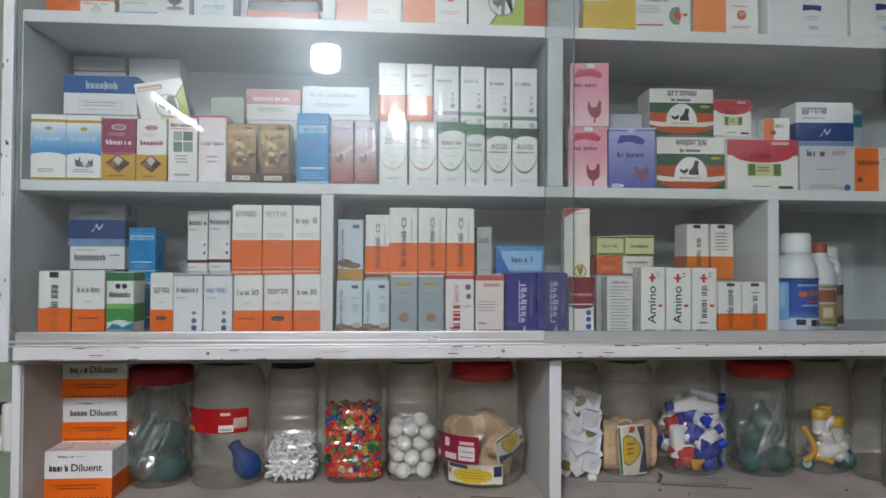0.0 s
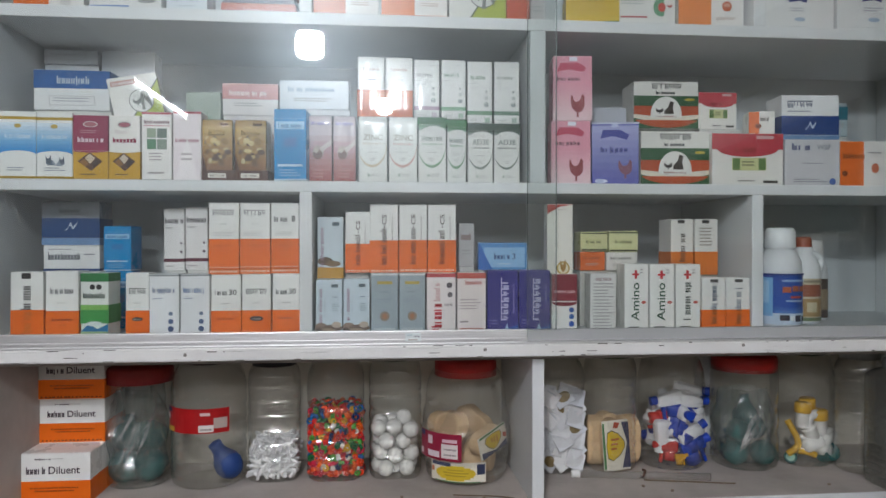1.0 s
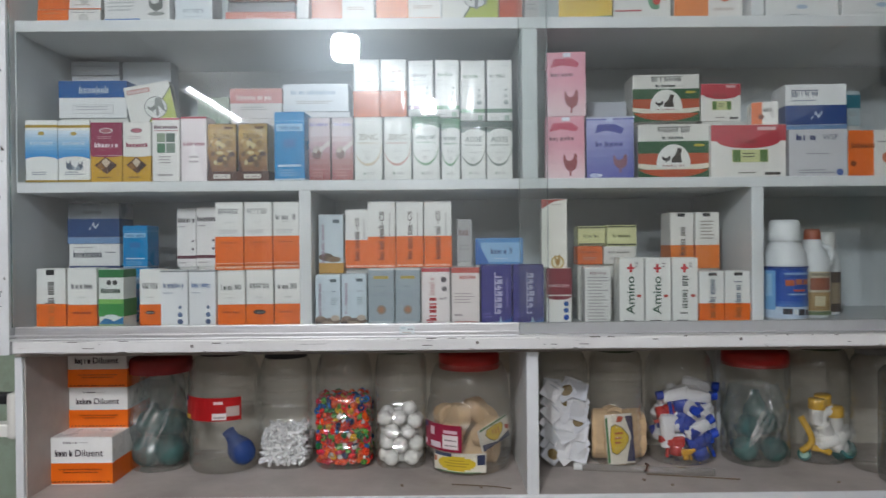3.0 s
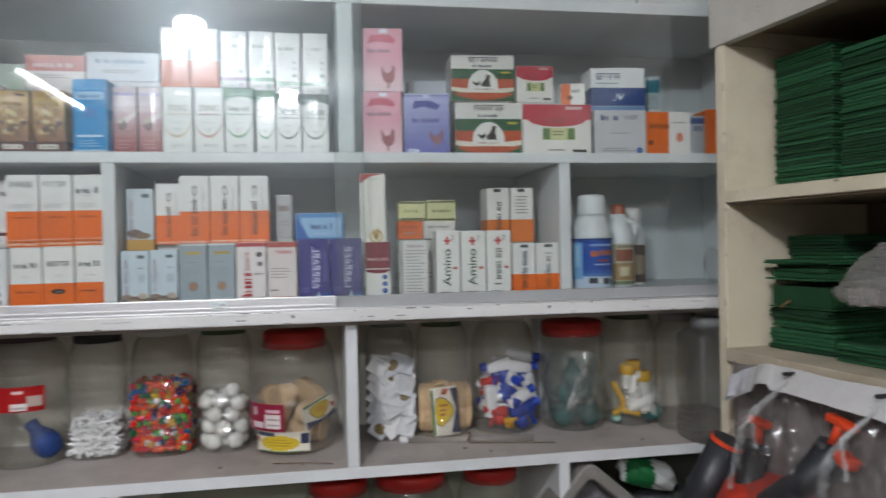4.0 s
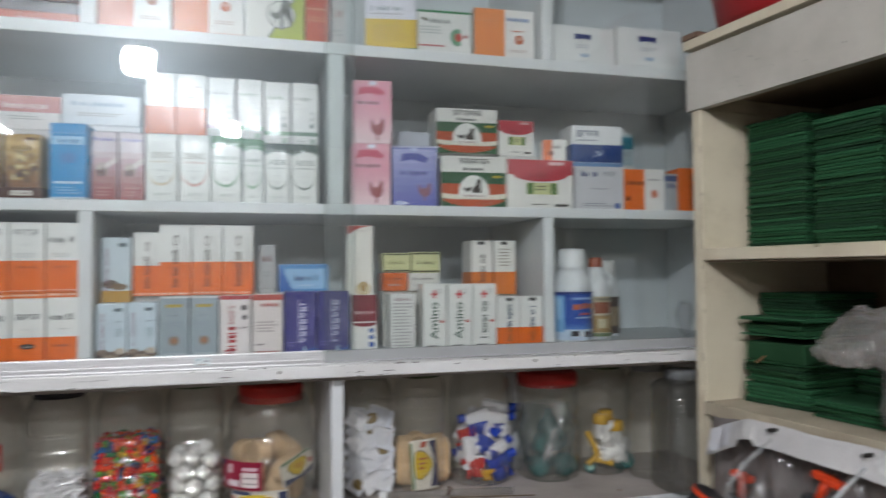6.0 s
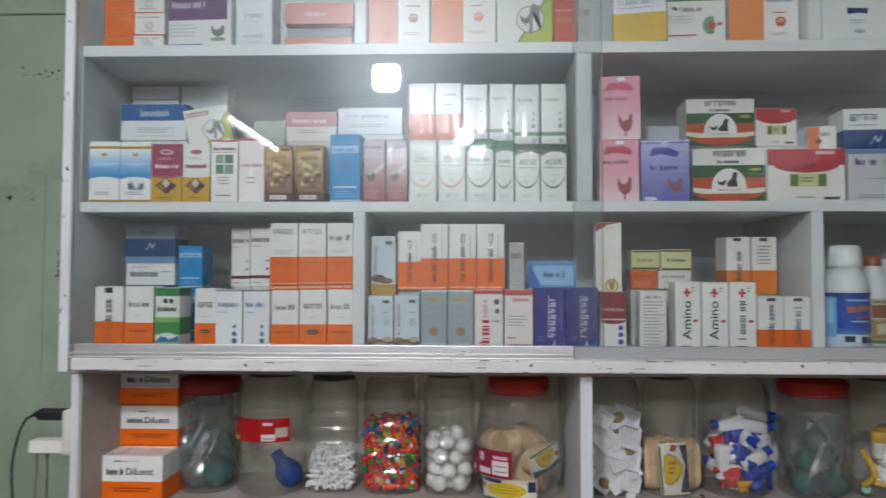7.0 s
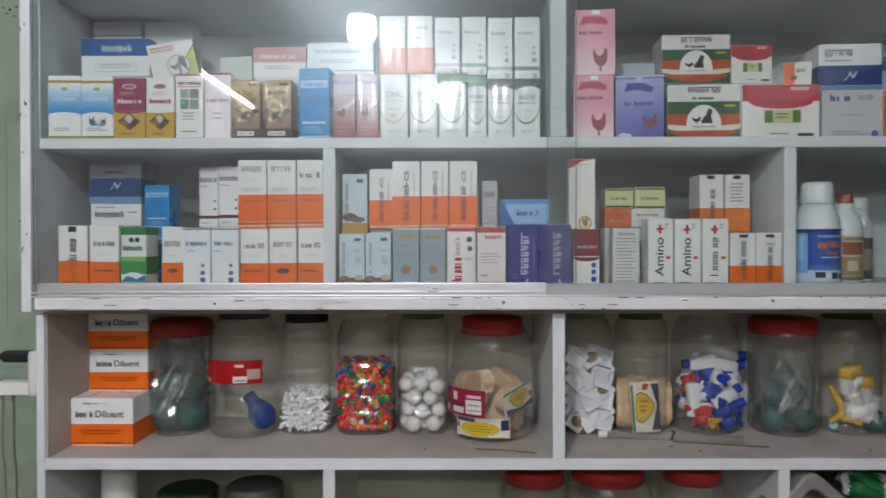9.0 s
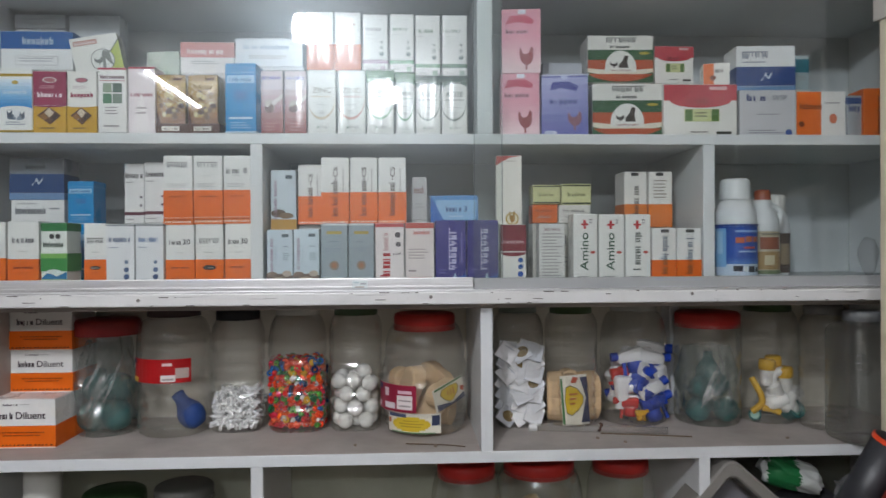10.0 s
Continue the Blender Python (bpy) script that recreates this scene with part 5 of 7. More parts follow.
carton(1.0605, 0.050, 1.6210, 0.1178, 0.070, 0.1000, -3, silver_sign(), "glossy silver carton with dark title")
carton(1.0590, 0.055, 1.7220, 0.1228, 0.070, 0.0930, -4, navy_sign(), "white and navy carton on a silver one")
carton(1.1815, 0.130, 1.6210, 0.0298, 0.050, 0.1190, 0, plain("c8c8c4", "8c8c8c"), "plain grey carton at the back")
carton(1.1805, 0.130, 1.7410, 0.0298, 0.050, 0.0750, 0, plain("a8b8bc", "2c6c7c", 3, False, (0.5, 0.9, "2f7484")), "grey and teal carton at the back")
carton(1.1725, 0.045, 1.6210, 0.1038, 0.060, 0.0970, -2, orange_side(), "orange and white carton with dark title")
carton(1.2425, 0.040, 1.6210, 0.0338, 0.060, 0.0880, 0, plain("a4a8ac", "4c5c84", 4, False, (0.8, 0.95, "3c5484")), "grey carton with a navy line")
carton(1.2860, 0.030, 1.6210, 0.0608, 0.060, 0.1010, -4, ("d8661f", [W(0.40, 0.08, 0.66, 0.86, "5c2c14", 8, up=True)]), "plain orange carton beside the side wall")

# upper shelf
for k, (z, h) in enumerate(((1.9410, 0.030), (1.9718, 0.046), (2.0186, 0.046))):
    carton(-0.4655 + 0.002 * (k % 2), 0.030, z, 0.1258, 0.070, h, 0, upper_pair("d9691f", "8c8c8c", "c4c4c0"), "flat orange and white carton in a pile", "orange and white cartons in a pile")
carton(-0.3240, 0.020, 1.9410, 0.1328, 0.070, 0.1390, -3, purple_top(), "white carton with a purple strip")
carton(-0.2140, 0.030, 1.9410, 0.0768, 0.060, 0.1290, -3, script_rows(), "pale blue carton with two rows of faint script")
carton(-0.0820, 0.040, 1.9410, 0.1428, 0.080, 0.0260, 0, ("b86858", [W(0.3, 0.34, 0.6, 0.7, "dccac4", 6), LINES(0.64, 0.42, 0.76, 0.58, "c89c90", 1)]), "salmon red carton lying flat", "salmon cartons in a pile")
carton(-0.0850, 0.062, 1.9680, 0.1388, 0.080, 0.0270, 0, ("6c6468", [LINES(0.1, 0.3, 0.9, 0.6, "7c7478", 2)]), "dull brown carton in the pile", "salmon cartons in a pile")
carton(-0.0805, 0.040, 1.9960, 0.1438, 0.080, 0.0440, 0, ("b86858", [W(0.3, 0.36, 0.6, 0.62, "dccac4", 6)]), "salmon red carton lying flat", "salmon cartons in a pile")
carton(0.0860, 0.030, 1.9410, 0.1288, 0.070, 0.1470, 0, upper_pair("d89078", "8c8c8c", "b07c68"), "pale orange and white carton", "orange and white cartons on the upper shelf")
carton(0.2200, 0.020, 1.9410, 0.1288, 0.070, 0.1400, 0, upper_pair("dc8454", "5c8c84", "c0623c"), "pale orange and white carton", "orange and white cartons on the upper shelf")
carton(0.3440, 0.020, 1.9410, 0.1128, 0.060, 0.1380, 0, round_photo(), "white and lime carton with a round picture")
carton(0.4270, 0.030, 1.9410, 0.0468, 0.060, 0.1180, 0, ("b85030", [LINES(0.1, 0.40, 0.9, 0.50, "cc8460", 2), R(0.1, 0.62, 0.9, 0.64, "d8a888")]), "rust red carton at the back")
carton(0.4730, 0.060, 1.9410, 0.0308, 0.050, 0.1170, 0, plain("c8c4c4", "a06c60", 4), "white carton beside a rust one")
carton(0.5760, 0.020, 1.9410, 0.1048, 0.080, 0.1110, -10, yellow_foot(), "yellow and white carton standing aslant")
carton(0.6925, 0.030, 1.9410, 0.1158, 0.070, 0.0960, -3, round_mark(), "white carton with green top and round mark")
carton(0.8280, 0.030, 1.9410, 0.1368, 0.070, 0.1110, -2, upper_pair("e08a50", "6c88b4", "c0623c"), "pale orange and white carton", "orange and white cartons on the upper shelf")
carton(1.0130, 0.020, 1.9410, 0.1488, 0.080, 0.0860, 0, navy_mark(), "plain white carton with a small navy mark", "white cartons with navy mark")
carton(1.1720, 0.015, 1.9410, 0.1608, 0.080, 0.0930, 0, navy_mark(), "plain white carton with a small navy mark", "white cartons with navy mark")

# cartons beside the jars
carton(-0.4845, 0.090, 0.9910, 0.1370, 0.130, 0.0985, 0, diluent(), "white and orange carton lettered Diluent", "white and orange diluent cartons")
carton(-0.4800, 0.165, 1.0905, 0.1290, 0.120, 0.0890, 0, diluent(), "white and orange carton lettered Diluent", "white and orange diluent cartons")
carton(-0.4800, 0.162, 1.1805, 0.1300, 0.120, 0.0900, 0, diluent(), "white and orange carton lettered Diluent", "white and orange diluent cartons")

# ---- plastic jars ----
JARS = random.Random(21)


def jar(x, y, z, r, h, label, lid="", lid_share=0.8, ribs=0, wall=None, shoulder=0.78, group="clear plastic jars in a row", lid_h=0.03, square=False, groove=0.054, belly=0.0):
    """A blown plastic jar with rounded foot, grooves, shoulder, neck and screw lid; square: with rounded corners; belly: drawn in at foot and shoulder by that share."""
    neck = lid_share * r * 0.94
    low = r * (1 - belly)
    prof = [(0.0015, 0.006), (low * 0.72, 0.003), (low * 0.86, 0.0), (low * 0.95, 0.005), (low * 0.985, 0.014)]
    steps = 16 * max(ribs, 1)
    for i in range(steps + 1):
        s = 0.022 + (shoulder * h - 0.022) * i / steps
        # narrow rounded grooves: the lower flank of each turns up by about thirty degrees
        deep = 1.75 * groove * (shoulder * h - 0.022) / max(ribs, 1)
        prof.append((low + (r - low) * math.sin(math.pi * i / steps) - (deep * (0.5 + 0.5 * math.cos(2 * math.pi * i / 16)) ** 4 if ribs and 0 < i < steps else 0.0), s))
    for i in range(1, 11):
        a = i / 10 * math.pi / 2
        prof.append((neck + (low - neck) * math.cos(a), shoulder * h + (0.92 - shoulder) * h * math.sin(a)))
    prof += [(neck, 0.925 * h), (neck * 1.03, 0.93 * h), (neck * 1.03, 0.94 * h), (neck, 0.945 * h), (neck, 0.985 * h), (neck - 0.003, 0.99 * h), (neck - 0.003, 0.96 * h)]

    def corner(a, zz, rr):
        share = max(0.0, min(1.0, (0.92 * h - zz) / (0.92 * h - shoulder * h)))
        p = 2 + 1.7 * share
        c, q = abs(math.cos(a)), abs(math.sin(a))
        return rr / (c ** p + q ** p) ** (1 / p)

    ob = part("plastic_jar", lathe(prof, 56 if square else 44, ripple=corner if square else None), wall or PET, None, "", True)
    ob.matrix_world = pose(x, y, z, 0, 0, JARS.uniform(-7, 7) if square else JARS.uniform(0, 360))
    if lid:
        lr = lid_share * r
        bm = lathe([(0.0015, h + 0.002), (lr * 0.9, h + 0.001), (lr * 0.97, h - 0.002), (lr, h - 0.006), (lr, h - lid_h), (lr - 0.003, h - lid_h)], 60,
                   ripple=lambda a, zz, rr: rr - (0.0012 * (math.cos(30 * a) > 0) if zz < h - 0.004 and rr > lr * 0.95 else 0))
        part("lid", bm, ink(lid, 0.42, 0, "plastic"), ob, "", True)
    return tagged(ob, label, "jar", group)


def wrap_label(ob, r, z0, z1, a0, a1, code, marks=(), ovals=()):
    """A paper label bent round a jar, with printed blocks; angles from the front, to the right."""
    base = ob.matrix_world.to_euler().z

    def bent(name, za, zb, b0, b1, rr, c, parent):
        bm = bmesh.new()
        n = 14
        rows = []
        for i in range(n + 1):
            a = radians(-90 + b0 + (b1 - b0) * i / n) - base
            rows.append([bm.verts.new((rr * math.cos(a), rr * math.sin(a), q)) for q in (za, zb)])
        for p, q in zip(rows, rows[1:]):
            bm.faces.new((p[0], q[0], q[1], p[1]))
        return part(name, bm, ink(c), parent)

    paper = bent("paper_label", z0, z1, a0, a1, r + 0.0008, code, ob)
    for s0, t0, s1, t1, c in ovals:
        for k in range(9):
            q = (k + 0.5) / 9
            half = 0.5 * (s1 - s0) * math.sqrt(1 - (2 * q - 1) ** 2)
            sm = 0.5 * (s0 + s1)
            bent("printed_oval", z0 + (t0 + (t1 - t0) * k / 9) * (z1 - z0), z0 + (t0 + (t1 - t0) * (k + 1) / 9) * (z1 - z0), a0 + (sm - half) * (a1 - a0), a0 + (sm + half) * (a1 - a0), r + 0.0013, c, paper)
    for s0, t0, s1, t1, c in marks:
        bent("printed_block", z0 + t0 * (z1 - z0), z0 + t1 * (z1 - z0), a0 + s0 * (a1 - a0), a0 + s1 * (a1 - a0), r + 0.0016, c, paper)


def heap(r, h, step, jitter, rnd, square=True):
    """Jittered places that fill a jar up to h."""
    out = []
    n = int(r / step) + 1
    layers = int(h / step)
    for k in range(layers):
        for i in range(-n, n + 1):
            for j in range(-n, n + 1):
                px, py = (i + 0.5 * (k % 2)) * step, (j + 0.5 * (k % 2)) * step
                px, py = px + rnd.uniform(-jitter, jitter), py + rnd.uniform(-jitter, jitter)
                if (max(abs(px), abs(py)) * 1.02 if square else math.hypot(px, py)) < r and not (k == layers - 1 and rnd.random() < 0.45):
                    out.append((px, py, 0.008 + (k + 0.5) * step + rnd.uniform(-jitter, jitter) * 0.6))
    return out


def any_turn(rnd):
    return Euler((rnd.uniform(0, 6.28), rnd.uniform(0, 6.28), rnd.uniform(0, 6.28))).to_matrix().to_4x4()


def small_rods(x, y, z, r, h, rnd, material, label, length=0.021, rad=0.0043, step=0.0094):
    bm = bmesh.new()
    for p in heap(r, h, step, step * 0.35, rnd):
        m = Matrix.Translation(p) @ any_turn(rnd)
        bmesh.ops.create_cone(bm, cap_ends=True, segments=7, radius1=rad, radius2=rad * rnd.choice((1, 1, 0.6)), depth=length * rnd.uniform(0.6, 1), matrix=m)
    ob = part("small_pieces", bm, material)
    ob.matrix_world = pose(x, y, z)
    return tagged(ob, label, "small parts", "", "stuff")


def small_rings(x, y, z, r, h, rnd, codes, label):
    """A heap of coloured rings and clips; pieces of one colour lie in nests."""
    verts, faces, picks = [], [], []
    for p in heap(r, h, 0.0112, 0.004, rnd):
        m = Matrix.Translation(p) @ any_turn(rnd)
        base, n, ro, ri, t = len(verts), 9, rnd.uniform(0.0056, 0.0088), 0.0032, rnd.uniform(0.0022, 0.0050)
        pick = int(abs(noise.noise(Vector(p) * 26)) * 2.6 * len(codes) + rnd.uniform(0, 4.5)) % len(codes)
        for i in range(n):
            a = 2 * math.pi * i / n
            for rr, zz in ((ro, -t), (ro, t), (ri, t), (ri, -t)):
                verts.append(m @ Vector((rr * math.cos(a), rr * math.sin(a), zz)))
        for i in range(n):
            j = (i + 1) % n
            for k in range(4):
                q = (k + 1) % 4
                faces.append((base + 4 * i + k, base + 4 * j + k, base + 4 * j + q, base + 4 * i + q))
                picks.append(pick)
    me = bpy.data.meshes.new("small_rings")
    me.from_pydata(verts, [], faces)
    for code in codes:
        me.materials.append(ink(code, 0.16, 0, "plastic"))
    me.polygons.foreach_set("material_index", picks)
    ob = new("small_rings", me)
    ob.matrix_world = pose(x, y, z)
    return tagged(ob, label, "small parts", "", "stuff")


def lump(name, x, y, z, size, rnd, material, label, category, amount=0.3, scale=26, squash=(1, 1, 1), group="", detail=4):
    """A soft irregular body."""
    bm = bmesh.new()
    bmesh.ops.create_icosphere(bm, subdivisions=detail, radius=size)
    crumple(bm, size * amount, scale, rnd.uniform(0, 40))
    low = min(v.co.z for v in bm.verts) * squash[2]
    for v in bm.verts:
        v.co = Vector((v.co.x * squash[0], v.co.y * squash[1], v.co.z * squash[2] - low))
    ob = part(name, bm, material, None, "", material not in (FILM, POLY))
    ob.matrix_world = pose(x, y, z)
    return tagged(ob, label, category, group)


JZ = 0.991
IN = JZ + 0.004
TEAL = ink("225f5d", 0.55, 0, "rubber")


def pleated_film(x, y, z, r, h, seed, label):
    """A film bag stuffed upright into a jar: long folds and a puckered top."""
    def fold(a, zz, rr):
        return rr * (0.97 + 0.14 * math.sin(4 * a + seed + 30 * zz) + 0.06 * math.sin(9 * a + 26 * zz + seed))
    prof = [(0.0018, 0.001)] + [(r * (0.7 + 0.3 * min(1, 5 * q)) * (1 - 0.75 * max(0, q - 0.6)), 0.002 + h * q) for q in (0.02, 0.1, 0.2, 0.3, 0.4, 0.5, 0.6, 0.7, 0.8, 0.9, 1.0)]
    bm = crumple(lathe(prof, 40, ripple=fold), 0.009, 34, seed, 0.6)
    ob = part("film_bag", bm, FILM)
    ob.matrix_world = pose(x, y, z)
    rnd = random.Random(int(seed * 7))
    for k in range(7):
        # folds that run aslant over the front, whitened to stand for glints
        a0, rise, wide, zb = rnd.uniform(-2.3, -1.3), rnd.uniform(0.5, 1.0), rnd.uniform(0.004, 0.011), h * rnd.uniform(0.08, 0.4)
        tall = h * rnd.uniform(0.35, 0.6)
        strip = sheet_grid(4, 24, lambda u, v: Vector(((r * 1.0 + 0.003 * math.sin(9 * v + k)) * math.cos(a0 + rise * v + (u - 0.5) * wide / r * math.sin(0.3 + 2.6 * v)), (r * 1.0 + 0.003 * math.sin(9 * v + k)) * math.sin(a0 + rise * v + (u - 0.5) * wide / r * math.sin(0.3 + 2.6 * v)), zb + tall * v)))
        part("film_fold", crumple(strip, 0.0025, 60, seed + k, 0.6), GLINT_FILM, ob, "creased fold whitened for its glint")
    return tagged(ob, label, "bag")


def teat(x, y, z, size, m, label):
    """A round rubber teat with a short neck, turned about its middle."""
    ob = part("rubber_teat", lathe([(0.0015, 0), (0.6 * size, 0.05 * size), (size, 0.6 * size), (0.95 * size, 1.2 * size), (0.5 * size, 1.8 * size), (0.34 * size, 2.3 * size), (0.4 * size, 2.5 * size), (0.0015, 2.5 * size)], 24), TEAL, None, "", True)
    ob.matrix_world = Matrix.Translation((x, y, z + size)) @ m @ Matrix.Translation((0, 0, -0.9 * size))
    return tagged(ob, label, "teat", "teal rubber teats")


def sponge_block(x, y, z, turn, tilt, label, wrapped=False, size=1.0):
    """A cream block waisted like a figure of eight, some in a printed wrapper."""
    bm = bmesh.new()
    rows = []
    n = 28
    for zz, k in ((-0.016, 0.9), (-0.013, 1.0), (0.013, 1.0), (0.016, 0.9)):
        ring = []
        for i in range(n):
            a = 2 * math.pi * i / n
            rr = 0.026 + 0.022 * abs(math.sin(a)) ** 1.6
            ring.append(bm.verts.new((0.92 * k * rr * math.cos(a), zz, k * rr * math.sin(a))))
        rows.append(ring)
    for p, q in zip(rows, rows[1:]):
        for i in range(n):
            bm.faces.new((p[i], p[(i + 1) % n], q[(i + 1) % n], q[i]))
    bm.faces.new(rows[0][::-1])
    bm.faces.new(rows[-1])
    ob = part("sponge_block", bm, ink("d4b68e", 0.75, 0, "sponge"))
    ob.matrix_world = pose(x, y, z, 0, tilt, turn) @ Matrix.Scale(size, 4)
    if wrapped:
        paper = part("wrapper", crumple(cuboid(-0.027, 0.027, -0.0176, -0.0168, -0.048, 0.048, 0.0002), 0.0012, 30, 3), ink("ddd8ca", 0.3), ob, "white and yellow printed wrapper")

        def leaf(name, points, depth, code):
            bm = bmesh.new()
            bm.faces.new([bm.verts.new((p, -0.0194 - depth, q)) for p, q in points])
            part(name, bm, ink(code, 0.3), paper)
        leaf("yellow_panel", ((-0.019, 0.0), (-0.016, 0.024), (-0.008, 0.028), (0.004, 0.022), (0.016, 0.006), (0.016, -0.004), (0.006, -0.018), (-0.008, -0.028), (-0.017, -0.022)), 0.0004, "cdae2c")
        leaf("dark_edge", ((-0.020, 0.0), (-0.017, 0.026), (-0.008, 0.030), (0.005, 0.024), (0.0175, 0.007), (0.0175, -0.005), (0.007, -0.020), (-0.008, -0.030), (-0.018, -0.024)), 0.0, "6c6434")
        leaf("dark_panel", ((0.010, -0.044), (0.0265, -0.044), (0.0265, 0.044), (0.012, 0.044), (0.022, 0.004)), 0.0002, "3f4058")
        leaf("green_edge", ((-0.0265, -0.044), (-0.0215, -0.044), (-0.0225, 0.044), (-0.0265, 0.044)), 0.0002, "4f7a4c")
        leaf("red_mark", ((-0.006, 0.034), (0.004, 0.033), (0.009, 0.043), (-0.002, 0.046)), 0.0003, "b0482c")
        for k, pz in enumerate((0.010, 0.001, -0.008)):
            leaf("print_bar", ((-0.011, pz), (0.006 - 0.003 * k, pz), (0.006 - 0.003 * k, pz + 0.004), (-0.011, pz + 0.004)), 0.0008, "a8602c")
    return tagged(ob, label, "sponge", "cream sponge blocks in jars")


# teal teats in film, under a red lid
jar(-0.363, 0.220, JZ, 0.070, 0.25, "clear plastic jar with a dark red lid", "861a17", 1.0, 3, lid_h=0.034, groove=0.026)
for px, py, pz, k in ((-0.024, -0.016, 0.0, 0), (0.026, -0.012, 0.0, 1), (0.0, 0.03, 0.004, 2), (-0.022, 0.004, 0.058, 3), (0.02, 0.012, 0.056, 4)):
    teat(-0.364 + px, 0.220 + py, IN + pz, 0.034, pose(0, 0, 0, (-88, -100, -75, -60, -95)[k], (10, -8, 0, -12, 14)[k], (14, -14, 0, 10, -12)[k]), "teal rubber teat inside a bag in a jar")
pleated_film(-0.364, 0.220, IN + 0.001, 0.061, 0.200, 2.0, "creased clear film bag inside the jar")
# red label, blue rubber bulb
ob = jar(-0.215, 0.214, JZ, 0.079, 0.276, "clear plastic jar with a torn red label", "3c2a28", 0.72, 5, shoulder=0.7, lid_h=0.02, groove=0.046)
wrap_label(ob, 0.080, 0.119, 0.170, -76, 42, "a81a1c", ((0.02, 0.5, 0.14, 0.72, "e0d8d4"), (0.62, 0.06, 0.80, 0.34, "e4deda"), (0.80, 0.2, 0.97, 0.62, "b8a8a0"), (0.06, 0.02, 0.26, 0.22, "cda43c"), (0.02, 0.8, 0.2, 0.98, "2a2c50"), (0.64, 0.72, 0.76, 0.84, "e4ccc8"), (0.64, 0.12, 0.78, 0.2, "8c8684")))
bulb = part("rubber_bulb", lathe([(0.0015, 0.0), (0.018, 0.003), (0.028, 0.016), (0.0315, 0.032), (0.029, 0.048), (0.02, 0.062), (0.0155, 0.07), (0.0142, 0.084), (0.0152, 0.087), (0.0152, 0.092), (0.010, 0.094), (0.0015, 0.088)], 32), ink("143a78", 0.5, 0, "rubber"), None, "", True)
bulb.matrix_world = pose(-0.152, 0.180, IN + 0.014, 10, -30, 0) @ Matrix.Scale(0.93, 4)
tagged(bulb, "blue rubber squeeze bulb lying in a jar", "bulb")
# white tips under a black lid
jar(-0.077, 0.226, JZ, 0.056, 0.268, "clear square ribbed jar with a black lid", "1b1b1d", 0.86, 6, lid_h=0.022, square=True)
small_rods(-0.075, 0.222, IN, 0.0460, 0.080, JARS, ink("ececec", 0.4, 0, "plastic"), "short white plastic tips filling half a jar", 0.026, 0.0038)
# coloured rings
jar(0.057, 0.224, JZ, 0.0625, 0.276, "clear square jar full of coloured rings", "b8b8b0", 0.8, shoulder=0.70, ribs=5, lid_h=0.02, square=True)
small_rings(0.058, 0.224, IN, 0.0565, 0.152, JARS, ("d02c24", "e8481c", "dca828", "e8601c", "e04420", "5c9c40", "1c6c3c", "24609c", "cc2c48", "e85420", "d02828", "e4ded6", "1c2854", "c8201c"), "bright plastic rings of many colours in a jar")
# white balls
jar(0.188, 0.222, JZ, 0.058, 0.277, "clear square ribbed jar holding white balls", "3a5230", 0.84, 6, lid_h=0.022, square=True)
BALL = ink("e4e4e0", 0.65, 0, "plastic")


def settle(count, radius, half, rnd):
    """Places of balls let fall into a square jar: each one rolls to the lowest spot found."""
    places = []
    for _ in range(count):
        best = None
        for _ in range(90):
            px, py = rnd.uniform(-half, half), rnd.uniform(-half, half)
            pz = radius
            for qx, qy, qz in places:
                gap = 4 * radius * radius - (px - qx) ** 2 - (py - qy) ** 2
                if gap > 0:
                    pz = max(pz, qz + math.sqrt(gap))
            if best is None or pz - 0.25 * (half - py) < best[0]:
                best = (pz - 0.25 * (half - py), px, py, pz)
        places.append(best[1:])
    return places


first_ball = None
for px, py, pz in settle(25, 0.0174, 0.0375, random.Random(64)):
    m = pose(0.188 + px, 0.222 + py, IN + pz)
    if first_ball is None:
        bm = bmesh.new()
        bmesh.ops.create_icosphere(bm, subdivisions=3, radius=0.0174)
        first_ball = tagged(part("white_ball", bm, BALL, None, "", True), "plain white ball lying in a jar", "ball", "white balls in a jar")
        first_ball.matrix_world = m
    else:
        copy_thing(first_ball, m)
# the big round jar of sponge blocks
ob = jar(0.343, 0.197, JZ, 0.099, 0.258, "large round clear jar with a red lid", "b3231c", 0.69, 3, shoulder=0.64, lid_h=0.036, groove=0.046, belly=0.10)
wrap_label(ob, 0.0992, 0.055, 0.112, -80, -12, "8e1f3a", ((0.03, 0.1, 0.14, 0.3, "d8c4c8"), (0.30, 0.55, 0.42, 0.86, "d8c4c8"), (0.62, 0.10, 0.93, 0.62, "e0d8d4"), (0.30, 0.10, 0.58, 0.32, "d8ccd0"), (0.64, 0.68, 0.92, 0.80, "d8b8c0"), (0.02, 0.78, 0.2, 0.97, "3a3a60"), (0.66, 0.2, 0.9, 0.26, "8c8080"), (0.66, 0.4, 0.9, 0.46, "8c8080")))
wrap_label(ob, 0.0925, 0.010, 0.052, -58, 20, "dcd6c8", ((0.30, 0.30, 0.66, 0.36, "a8902c"), (0.26, 0.44, 0.70, 0.50, "a8902c"), (0.34, 0.58, 0.62, 0.63, "a8902c"), (0.84, 0.40, 0.98, 0.92, "343a54"), (0.03, 0.78, 0.40, 0.96, "3a4460"), (0.02, 0.45, 0.08, 0.7, "b86c4c"), (0.1, 0.0, 0.9, 0.05, "4f7a4c")), ((0.12, 0.08, 0.82, 0.82, "cdb030"),))
ROLLS = random.Random(8)
